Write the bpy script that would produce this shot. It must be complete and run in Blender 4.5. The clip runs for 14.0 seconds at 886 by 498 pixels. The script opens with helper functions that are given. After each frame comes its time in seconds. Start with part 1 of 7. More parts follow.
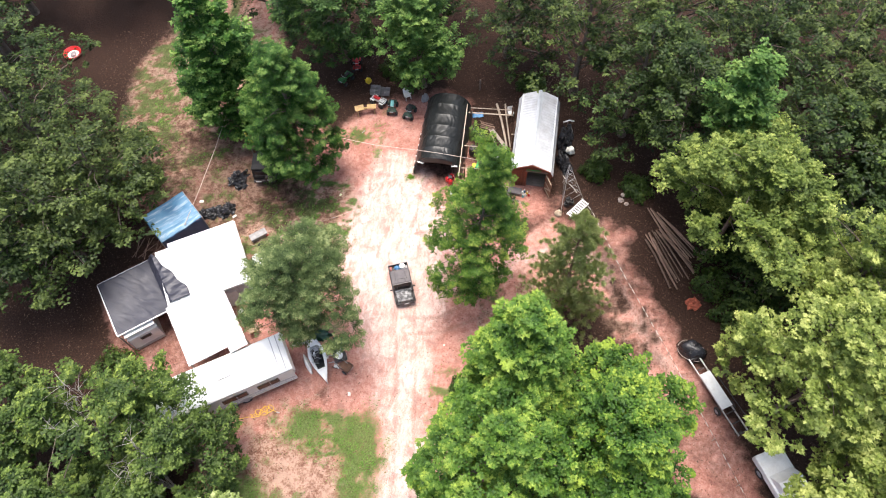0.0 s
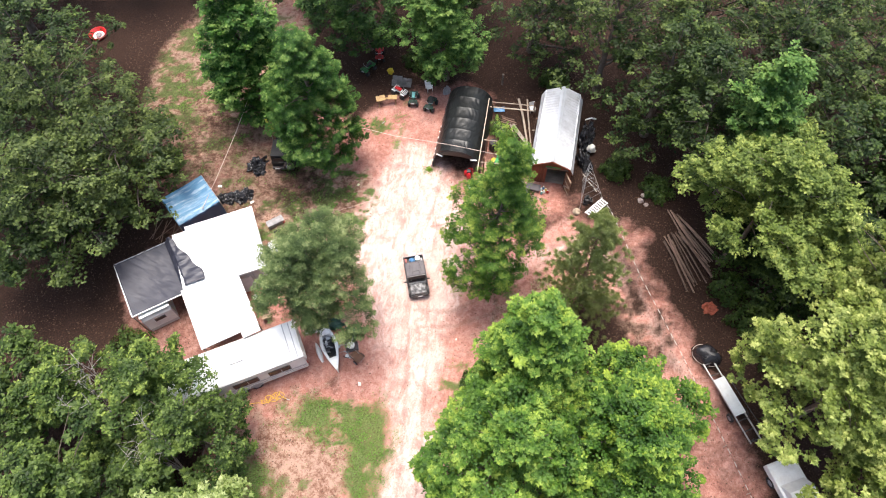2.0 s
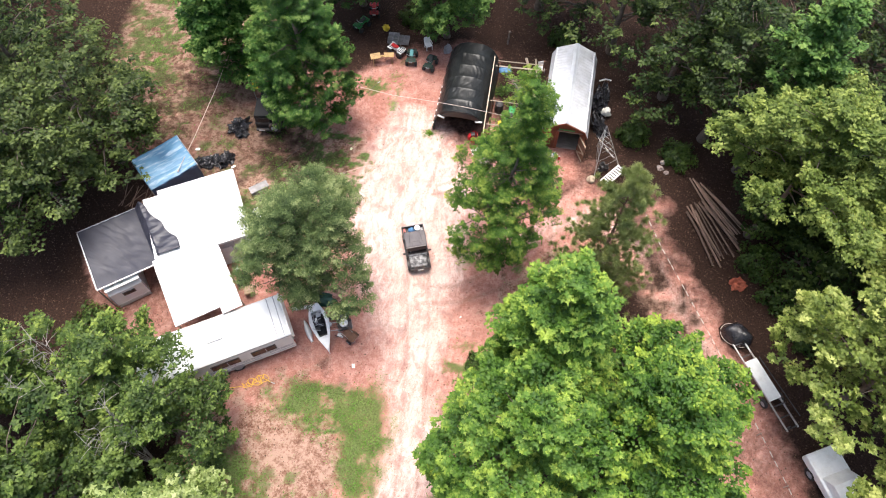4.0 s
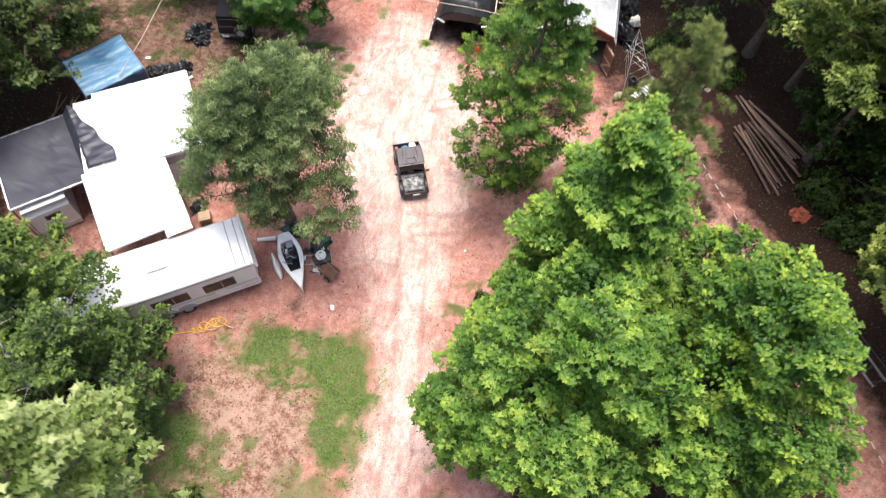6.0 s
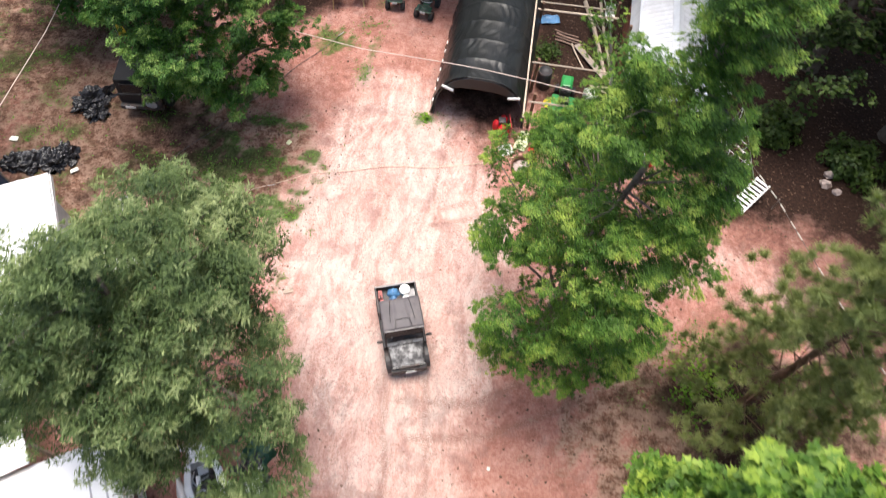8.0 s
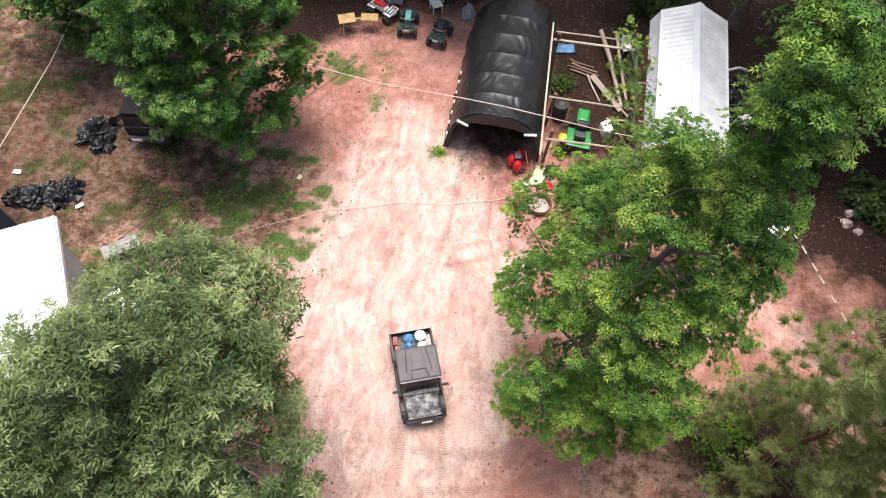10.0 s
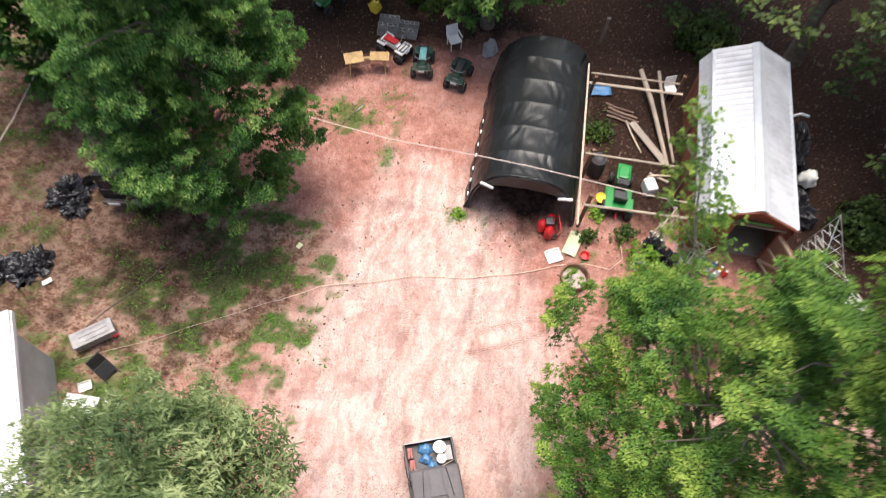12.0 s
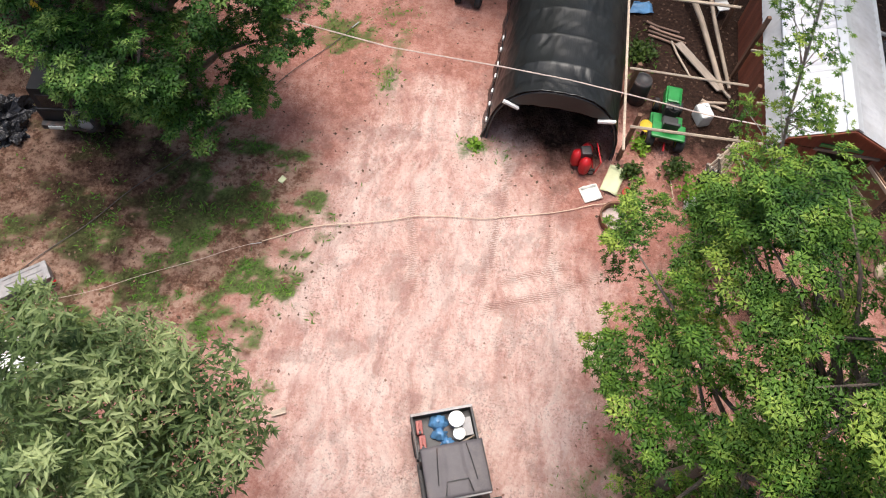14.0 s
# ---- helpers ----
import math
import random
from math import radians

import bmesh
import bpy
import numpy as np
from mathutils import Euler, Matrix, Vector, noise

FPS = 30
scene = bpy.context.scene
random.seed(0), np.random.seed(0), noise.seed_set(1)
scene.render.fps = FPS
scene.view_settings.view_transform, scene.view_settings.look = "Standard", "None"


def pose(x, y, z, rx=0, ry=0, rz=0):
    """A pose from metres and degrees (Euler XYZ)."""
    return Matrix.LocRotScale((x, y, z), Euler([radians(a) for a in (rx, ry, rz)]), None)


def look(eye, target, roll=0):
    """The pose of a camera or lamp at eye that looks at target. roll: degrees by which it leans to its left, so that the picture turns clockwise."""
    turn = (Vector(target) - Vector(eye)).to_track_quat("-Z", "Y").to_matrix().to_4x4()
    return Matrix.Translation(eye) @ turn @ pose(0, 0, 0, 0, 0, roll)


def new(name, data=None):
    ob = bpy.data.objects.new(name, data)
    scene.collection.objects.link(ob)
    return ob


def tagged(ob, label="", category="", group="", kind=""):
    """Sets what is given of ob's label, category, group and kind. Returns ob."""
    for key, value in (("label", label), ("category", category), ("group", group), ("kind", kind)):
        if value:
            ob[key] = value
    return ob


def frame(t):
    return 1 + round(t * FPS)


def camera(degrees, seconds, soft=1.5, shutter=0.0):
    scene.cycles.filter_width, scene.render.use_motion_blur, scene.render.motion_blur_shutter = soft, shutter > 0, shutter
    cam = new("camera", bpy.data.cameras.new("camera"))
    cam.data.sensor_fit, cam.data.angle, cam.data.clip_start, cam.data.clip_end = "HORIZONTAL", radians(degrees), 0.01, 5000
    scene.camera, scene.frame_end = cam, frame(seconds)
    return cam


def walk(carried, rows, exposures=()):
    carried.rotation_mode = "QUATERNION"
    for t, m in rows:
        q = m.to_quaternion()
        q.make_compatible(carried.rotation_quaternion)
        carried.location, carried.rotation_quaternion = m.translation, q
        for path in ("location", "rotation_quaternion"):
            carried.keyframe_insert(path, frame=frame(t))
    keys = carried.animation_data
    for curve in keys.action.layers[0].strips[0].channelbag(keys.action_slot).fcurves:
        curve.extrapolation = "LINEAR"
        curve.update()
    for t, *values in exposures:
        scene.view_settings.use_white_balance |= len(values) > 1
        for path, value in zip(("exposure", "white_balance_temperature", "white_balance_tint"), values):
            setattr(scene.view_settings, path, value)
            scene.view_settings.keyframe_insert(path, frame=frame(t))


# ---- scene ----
cam = camera(66.0, 14.0, 1.1, 0.42)
PATH = [
    (0, (3.298, 0.102, 44.789), (3.164, 1.039, 43.028), -2.9),
    (0.5, (3.482, 0.121, 44.56), (3.342, 1.056, 42.797), -3.3),
    (1, (3.406, -0.018, 44.488), (3.269, 0.919, 42.726), -3.1),
    (1.5, (3.162, -0.076, 44.57), (2.989, 0.852, 42.807), -2.8),
    (2, (3.202, 0.161, 44.57), (3.027, 1.078, 42.802), -3.0),
    (2.5, (2.879, 0.152, 42.11), (2.713, 1.064, 40.338), -2.5),
    (2.7, (2.634, 0.589, 41.087), (2.477, 1.481, 39.303), -2.1),
    (4.8, (1.654, 0.719, 38.44), (1.533, 1.634, 36.666), 0.2),
    (5, (1.629, 0.721, 37.127), (1.508, 1.637, 35.353), 0.2),
    (5.5, (1.318, 0.423, 33.899), (1.215, 1.351, 32.131), 1.4),
    (6, (1.12, 0.226, 30.657), (1.031, 1.157, 28.889), 2.4),
    (6.5, (0.892, 0.361, 27.828), (0.814, 1.286, 26.056), 3.1),
    (7, (0.378, 3.108, 25.527), (0.314, 4.026, 23.751), 3.8),
    (7.5, (-0.338, 8.173, 23.665), (-0.401, 9.098, 21.893), 4.0),
    (8, (-0.958, 11.911, 22.388), (-1.021, 12.867, 20.633), 4.2),
    (8.5, (-1.556, 12.973, 22.456), (-1.605, 13.928, 20.7), 5.2),
    (8.7, (-1.686, 13.135, 22.52), (-1.735, 14.088, 20.763), 5.2),
    (10.8, (-2.193, 13.766, 22.771), (-2.242, 14.714, 21.01), 5.3),
    (11, (-2.395, 14.018, 22.871), (-2.444, 14.964, 21.109), 5.3),
    (11.5, (-2.67, 16.43, 23.26), (-2.726, 17.354, 21.487), 4.9),
    (12, (-2.808, 17.552, 20.876), (-2.879, 18.492, 19.112), 4.1),
    (12.5, (-3.02, 17.836, 17.976), (-3.083, 18.774, 16.21), 4.6),
    (13, (-3.064, 17.982, 16.523), (-3.126, 18.91, 14.753), 4.7),
    (13.5, (-3.158, 18.007, 16.485), (-3.222, 18.93, 14.711), 4.6),
    (14, (-3.238, 17.899, 16.406), (-3.293, 18.832, 14.638), 5.1),
]
EXPOSURE = 0.7
walk(cam, [(t, look(eye, target, roll)) for t, eye, target, roll in PATH], [(0, EXPOSURE + 0.2), (6.0, EXPOSURE + 0.15), (8.0, EXPOSURE + 0.02), (12, EXPOSURE + 0.0), (13, EXPOSURE - 0.14), (14, EXPOSURE - 0.26)])

# world and sun: bright hazy day, sun high
SUN_ELEV, SUN_AZ = 79.0, -18.0
world = bpy.data.worlds.new("world")
scene.world = world
world.use_nodes = True
wn = world.node_tree.nodes
sky = wn.new("ShaderNodeTexSky")
sky.sky_type, sky.sun_disc = "NISHITA", False
sky.sun_elevation, sky.sun_rotation = radians(SUN_ELEV), radians(SUN_AZ)
sky.air_density, sky.dust_density = 1.0, 4.0
wn["Background"].inputs[1].default_value = 0.165
world.node_tree.links.new(sky.outputs[0], wn["Background"].inputs[0])
sun_data = bpy.data.lights.new("sun", "SUN")
sun_data.energy, sun_data.angle, sun_data.color = 2.65, radians(34), (1.0, 0.945, 0.885)
sun = new("sun", sun_data)
az, el = radians(SUN_AZ), radians(SUN_ELEV)
sun_at = Vector((math.sin(az) * math.cos(el), math.cos(az) * math.cos(el), math.sin(el))) * 100
sun.matrix_world = look(sun_at, (0, 0, 0))


# ---- materials ----
def nodes_of(name):
    m = bpy.data.materials.new(name)
    m.use_nodes = True
    return m, m.node_tree.nodes, m.node_tree.links, m.node_tree.nodes["Principled BSDF"]


def ramp_node(n, stops):
    r = n.new("ShaderNodeValToRGB")
    el_ = r.color_ramp.elements
    while len(el_) < len(stops):
        el_.new(0.5)
    for e, (p, c) in zip(el_, stops):
        e.position, e.color = p, (*c, 1)
    return r


def noise_node(n, l, coord, scale, detail=4, rough=0.6):
    t = n.new("ShaderNodeTexNoise")
    t.inputs["Scale"].default_value, t.inputs["Detail"].default_value = scale, detail
    t.inputs["Roughness"].default_value = rough
    l.new(coord, t.inputs["Vector"])
    return t


def mix_node(n, l, fac, a, b, kind="MIX"):
    m = n.new("ShaderNodeMix")
    m.data_type, m.blend_type = "RGBA", kind
    for sock, v in ((m.inputs[0], fac), (m.inputs[6], a), (m.inputs[7], b)):
        if isinstance(v, (int, float)):
            sock.default_value = v
        elif isinstance(v, tuple):
            sock.default_value = (*v, 1)
        else:
            l.new(v, sock)
    return m.outputs[2]


def surface(name, color, rough=0.6, metal=0.0, var=0.25, scale=3.0, fine=40.0, bump=0.15, dirt=None, dirt_amount=0.4, per_piece=0.0, spec=0.5):
    """A plain surface with stains at two scales, relief, optional dirt colour and a tint that differs from piece to piece."""
    m, n, l, p = nodes_of(name)
    co = n.new("ShaderNodeTexCoord").outputs["Object"]
    big, small = noise_node(n, l, co, scale), noise_node(n, l, co, fine, 3)
    dark = tuple(c * (1 - var) for c in color)
    light = tuple(min(1, c * (1 + var * 0.6)) for c in color)
    c1 = ramp_node(n, [(0.3, dark), (0.7, light)])
    l.new(big.outputs[0], c1.inputs[0])
    col = mix_node(n, l, 0.5 * var, c1.outputs[0], small.outputs[0], "OVERLAY")
    if dirt:
        d = noise_node(n, l, co, scale * 0.7, 6, 0.7)
        dr = ramp_node(n, [(0.5, (0, 0, 0)), (0.72, (dirt_amount,) * 3)])
        l.new(d.outputs[0], dr.inputs[0])
        col = mix_node(n, l, dr.outputs[0], col, dirt)
    if per_piece:
        o = n.new("ShaderNodeObjectInfo")
        pr = ramp_node(n, [(0, (1 - per_piece,) * 3), (1, (1,) * 3)])
        l.new(o.outputs["Random"], pr.inputs[0])
        col = mix_node(n, l, 1.0, col, pr.outputs[0], "MULTIPLY")
    l.new(col, p.inputs["Base Color"])
    p.inputs["Roughness"].default_value, p.inputs["Metallic"].default_value = rough, metal
    p.inputs["Specular IOR Level"].default_value = spec
    if bump:
        b = n.new("ShaderNodeBump")
        b.inputs["Strength"].default_value, b.inputs["Distance"].default_value = bump, 0.02
        l.new(small.outputs[0], b.inputs["Height"])
        l.new(b.outputs[0], p.inputs["Normal"])
    return m


def leaf_surface(name, dark, mid, light, clump=0.7, trans=0.3, rough=0.5):
    """Leaves: each leaf differs, clumps differ a little, twig tips are coloured lighter as if sunlit, light shines
    through.
    """
    m, n, l, p = nodes_of(name)
    g = n.new("ShaderNodeNewGeometry")
    co = n.new("ShaderNodeTexCoord").outputs["Object"]
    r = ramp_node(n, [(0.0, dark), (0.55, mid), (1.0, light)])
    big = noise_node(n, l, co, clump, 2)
    # new-growth tint that also paints lit tips and shaded spray feet into the colour
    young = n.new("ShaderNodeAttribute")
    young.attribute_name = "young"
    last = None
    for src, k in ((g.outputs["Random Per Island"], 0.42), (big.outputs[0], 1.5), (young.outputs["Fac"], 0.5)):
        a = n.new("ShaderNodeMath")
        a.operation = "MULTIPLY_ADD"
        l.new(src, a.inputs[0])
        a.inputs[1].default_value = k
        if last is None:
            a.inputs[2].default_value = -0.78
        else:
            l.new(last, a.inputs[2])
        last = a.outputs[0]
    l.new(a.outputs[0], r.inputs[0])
    l.new(r.outputs[0], p.inputs["Base Color"])
    p.inputs["Roughness"].default_value = rough
    p.inputs["Specular IOR Level"].default_value = 0.25
    t = n.new("ShaderNodeBsdfTranslucent")
    tc = mix_node(n, l, 1.0, r.outputs[0], (1.0, 1.0, 0.45), "MULTIPLY")
    l.new(tc, t.inputs[0])
    x = n.new("ShaderNodeMixShader")
    x.inputs[0].default_value = trans
    l.new(p.outputs[0], x.inputs[1])
    l.new(t.outputs[0], x.inputs[2])
    l.new(x.outputs[0], n["Material Output"].inputs[0])
    return m


def wood_surface(name, color, grain_axis="X", rough=0.8, per_piece=0.35, var=0.35):
    m, n, l, p = nodes_of(name)
    tc = n.new("ShaderNodeTexCoord")
    mp = n.new("ShaderNodeMapping")
    k = {"X": (1.5, 22, 22), "Y": (22, 1.5, 22), "Z": (22, 22, 1.5)}[grain_axis]
    mp.inputs["Scale"].default_value = k
    l.new(tc.outputs["Object"], mp.inputs[0])
    g = noise_node(n, l, mp.outputs[0], 1.0, 5, 0.65)
    w = noise_node(n, l, tc.outputs["Object"], 1.3, 4)
    c = ramp_node(n, [(0.25, tuple(v * (1 - var) for v in color)), (0.75, tuple(min(1, v * (1 + var)) for v in color))])
    l.new(g.outputs[0], c.inputs[0])
    col = mix_node(n, l, 0.35, c.outputs[0], w.outputs[0], "OVERLAY")
    o = n.new("ShaderNodeObjectInfo")
    pr = ramp_node(n, [(0, (1 - per_piece,) * 3), (1, (1,) * 3)])
    l.new(o.outputs["Random"], pr.inputs[0])
    col = mix_node(n, l, 1.0, col, pr.outputs[0], "MULTIPLY")
    l.new(col, p.inputs["Base Color"])
    p.inputs["Roughness"].default_value = rough
    b = n.new("ShaderNodeBump")
    b.inputs["Strength"].default_value, b.inputs["Distance"].default_value = 0.4, 0.01
    l.new(g.outputs[0], b.inputs["Height"])
    l.new(b.outputs[0], p.inputs["Normal"])
    return m


def tarp_surface(name, color, light, rough=0.35, wrinkle=5.0, strength=0.5, stretch=(1, 1, 1), streak=None, spec=0.5):
    """Plastic sheeting: smooth, slightly shiny, with folds."""
    m, n, l, p = nodes_of(name)
    tc = n.new("ShaderNodeTexCoord")
    mp = n.new("ShaderNodeMapping")
    mp.inputs["Scale"].default_value = stretch
    l.new(tc.outputs["Object"], mp.inputs[0])
    a = noise_node(n, l, mp.outputs[0], wrinkle, 5, 0.55)
    b_ = noise_node(n, l, tc.outputs["Object"], 0.8, 3)
    c = ramp_node(n, [(0.35, color), (0.7, light)])
    l.new(b_.outputs[0], c.inputs[0])
    col = c.outputs[0]
    if streak:
        mp2 = n.new("ShaderNodeMapping")
        mp2.inputs["Scale"].default_value = (0.5, 2.6, 1)
        l.new(tc.outputs["Object"], mp2.inputs[0])
        s = noise_node(n, l, mp2.outputs[0], 1.6, 4, 0.6)
        sr = ramp_node(n, [(0.5, (0, 0, 0)), (0.68, (1, 1, 1))])
        l.new(s.outputs[0], sr.inputs[0])
        col = mix_node(n, l, sr.outputs[0], col, streak)
    l.new(col, p.inputs["Base Color"])
    p.inputs["Specular IOR Level"].default_value = spec
    p.inputs["Roughness"].default_value = rough
    b = n.new("ShaderNodeBump")
    b.inputs["Strength"].default_value, b.inputs["Distance"].default_value = strength, 0.06
    l.new(a.outputs[0], b.inputs["Height"])
    l.new(b.outputs[0], p.inputs["Normal"])
    return m


RED_DUST = (0.36, 0.17, 0.11)
M = {
    "bark": surface("bark", (0.17, 0.13, 0.10), 0.9, var=0.5, scale=4, fine=25, bump=0.8),
    "dead_wood": surface("dead_wood", (0.36, 0.33, 0.29), 0.9, var=0.35, scale=4, fine=30, bump=0.4),
    "pine_bark": surface("pine_bark", (0.22, 0.13, 0.08), 0.9, var=0.5, scale=5, fine=22, bump=0.9),
    "white_metal": surface("white_metal", (0.80, 0.80, 0.79), 0.4, var=0.08, scale=1.2, fine=18, bump=0.04, dirt=(0.45, 0.40, 0.33), dirt_amount=0.18),
    "trailer_skin": surface("trailer_skin", (0.74, 0.74, 0.72), 0.45, var=0.1, scale=1.0, fine=20, bump=0.05, dirt=(0.42, 0.36, 0.30), dirt_amount=0.35),
    "trailer_roof": surface("trailer_roof", (0.80, 0.80, 0.79), 0.5, var=0.08, scale=0.8, fine=14, bump=0.06, dirt=(0.5, 0.46, 0.40), dirt_amount=0.2),
    "trailer_band": surface("trailer_band", (0.34, 0.35, 0.37), 0.5, var=0.2, scale=2, fine=30, bump=0.05),
    "grey_wall": surface("grey_wall", (0.48, 0.48, 0.47), 0.6, var=0.2, scale=1.2, fine=20, dirt=(0.3, 0.22, 0.17), dirt_amount=0.4),
    "galvanised": surface("galvanised", (0.58, 0.59, 0.61), 0.45, metal=0.15, var=0.22, scale=1.2, fine=12, bump=0.05, dirt=(0.36, 0.33, 0.30), dirt_amount=0.4),
    "ridge_metal": surface("ridge_metal", (0.62, 0.64, 0.66), 0.35, metal=0.3, var=0.1, scale=2, fine=20, bump=0.03),
    "rust": surface("rust", (0.20, 0.10, 0.06), 0.85, var=0.5, scale=4, fine=30, bump=0.4),
    "dark_metal": surface("dark_metal", (0.06, 0.06, 0.065), 0.5, metal=0.4, var=0.4, scale=4, fine=30, dirt=RED_DUST, dirt_amount=0.3),
    "steel": surface("steel", (0.5, 0.5, 0.5), 0.4, metal=0.7, var=0.2, scale=4, fine=30),
    "dusty_steel": surface("dusty_steel", (0.30, 0.29, 0.29), 0.55, metal=0.2, var=0.3, scale=3, fine=30, dirt=RED_DUST, dirt_amount=0.3),
    "rubber": surface("rubber", (0.025, 0.025, 0.026), 0.85, var=0.3, scale=5, fine=40, bump=0.4, dirt=RED_DUST, dirt_amount=0.35),
    "black_plastic": surface("black_plastic", (0.04, 0.038, 0.039), 0.55, var=0.3, scale=3, fine=30, dirt=RED_DUST, dirt_amount=0.35),
    "utv_black": surface("utv_black", (0.03, 0.028, 0.029), 0.5, var=0.3, scale=3, fine=30, dirt=RED_DUST, dirt_amount=0.22),
    "roof_plastic": surface("roof_plastic", (0.105, 0.092, 0.098), 0.6, var=0.2, scale=2, fine=40, bump=0.08, dirt=(0.3, 0.24, 0.2), dirt_amount=0.25),
    "glass_dark": surface("glass_dark", (0.014, 0.015, 0.018), 0.18, var=0.1, scale=2, fine=20, bump=0.0, spec=0.35),
    "car_black": surface("car_black", (0.014, 0.015, 0.018), 0.35, var=0.2, scale=2, fine=30, bump=0.03, dirt=(0.1, 0.07, 0.06), dirt_amount=0.1, spec=0.3),
    "white_plastic": surface("white_plastic", (0.8, 0.8, 0.78), 0.4, var=0.1, scale=3, fine=30, bump=0.05, dirt=(0.5, 0.4, 0.3), dirt_amount=0.25),
    "boat_white": surface("boat_white", (0.86, 0.86, 0.85), 0.35, var=0.1, scale=2, fine=30, bump=0.05, dirt=(0.4, 0.33, 0.27), dirt_amount=0.3),
    "grey_plastic": surface("grey_plastic", (0.38, 0.39, 0.41), 0.5, var=0.2, scale=3, fine=30, dirt=RED_DUST, dirt_amount=0.3),
    "red_plastic": surface("red_plastic", (0.55, 0.02, 0.02), 0.4, var=0.2, scale=4, fine=30, bump=0.08),
    "red_paint": surface("red_paint", (0.5, 0.015, 0.02), 0.35, var=0.2, scale=3, fine=30, bump=0.06),
    "blue_plastic": surface("blue_plastic", (0.10, 0.25, 0.46), 0.4, var=0.35, scale=5, fine=30, bump=0.1),
    "green_paint": surface("green_paint", (0.02, 0.24, 0.05), 0.35, var=0.2, scale=3, fine=30, bump=0.05),
    "dark_green_paint": surface("dark_green_paint", (0.012, 0.06, 0.035), 0.4, var=0.3, scale=4, fine=30, bump=0.05),
    "yellow_paint": surface("yellow_paint", (0.75, 0.55, 0.04), 0.5, var=0.2, scale=4, fine=30, bump=0.05),
    "yellow_wood": surface("yellow_wood", (0.52, 0.34, 0.15), 0.7, var=0.35, scale=4, fine=30, bump=0.2),
    "faded_red": surface("faded_red_plastic", (0.42, 0.13, 0.11), 0.55, var=0.25, scale=6, fine=40, bump=0.1),
    "orange_rope": surface("orange_rope", (0.85, 0.50, 0.07), 0.7, var=0.3, scale=8, fine=60, bump=0.3),
    "hose": surface("hose", (0.78, 0.60, 0.45), 0.6, var=0.2, scale=4, fine=40, bump=0.1),
    "wire": surface("wire", (0.62, 0.5, 0.43), 0.6, var=0.2, scale=3, fine=30),
    "wire_dark": surface("wire_dark", (0.1, 0.08, 0.07), 0.6, var=0.2, scale=3, fine=30),
    "teal": surface("teal", (0.16, 0.42, 0.42), 0.5, var=0.25, scale=4, fine=30),
    "seat_vinyl": surface("seat_vinyl", (0.03, 0.03, 0.03), 0.5, var=0.3, scale=5, fine=40),
    "concrete": surface("concrete", (0.42, 0.40, 0.38), 0.9, var=0.25, scale=4, fine=40, bump=0.4, per_piece=0.25),
    "paper": surface("paper", (0.78, 0.77, 0.70), 0.7, var=0.1, scale=4, fine=30),
    "yellow_paper": surface("yellow_paper", (0.72, 0.74, 0.45), 0.7, var=0.1, scale=4, fine=30),
    "black_bag": tarp_surface("black_bag", (0.012, 0.012, 0.014), (0.03, 0.03, 0.035), 0.25, 9, 0.8),
    "tan_cloth": surface("tan_cloth", (0.45, 0.36, 0.26), 0.8, var=0.3, scale=4, fine=40, bump=0.3),
    "grey_cloth": surface("grey_cloth", (0.4, 0.38, 0.38), 0.8, var=0.3, scale=4, fine=40, bump=0.3),
    "fence_tape": surface("fence_tape", (0.6, 0.55, 0.48), 0.7, var=0.2, scale=4, fine=40),
    "hoop_tarp": tarp_surface("hoop_tarp", (0.010, 0.011, 0.011), (0.018, 0.020, 0.020), 0.36, 4.0, 0.16, (2.6, 0.7, 1), None, 0.36),
    "dark_tarp": tarp_surface("dark_tarp", (0.022, 0.023, 0.036), (0.038, 0.039, 0.055), 0.45, 2.0, 0.06, (2.4, 0.8, 1)),
    "blue_tarp": tarp_surface("blue_tarp", (0.05, 0.17, 0.30), (0.09, 0.25, 0.40), 0.45, 2.2, 0.3, (1, 1, 1), (0.33, 0.46, 0.55)),
    "blue_tarp_side": tarp_surface("blue_tarp_side", (0.02, 0.04, 0.08), (0.03, 0.06, 0.11), 0.5, 3, 0.4),
    "red_board": wood_surface("red_board", (0.30, 0.085, 0.045), "Z", per_piece=0.4),
    "grey_board": wood_surface("grey_board", (0.33, 0.27, 0.22), "X"),
    "pale_board": wood_surface("pale_board", (0.52, 0.42, 0.32), "X", per_piece=0.3),
    "brown_board": wood_surface("brown_board", (0.24, 0.13, 0.08), "Z"),
    "log": wood_surface("log", (0.30, 0.19, 0.14), "X", per_piece=0.6, var=0.5),
    "pole_wood": wood_surface("pole_wood", (0.50, 0.40, 0.31), "X", per_piece=0.25),
    "cut_end": surface("cut_end", (0.55, 0.40, 0.26), 0.8, var=0.3, scale=8, fine=50),
    "stump_red": surface("stump_red", (0.34, 0.09, 0.05), 0.9, var=0.4, scale=5, fine=40, bump=0.4),
    "clod": surface("clod", (0.33, 0.18, 0.13), 0.95, var=0.4, scale=0.6, fine=8, bump=0.2),
    "card": surface("card", (0.42, 0.30, 0.20), 0.8, var=0.25, scale=4, fine=30),
    "stone": surface("stone", (0.45, 0.36, 0.32), 0.9, var=0.3, scale=6, fine=40, bump=0.4),
}


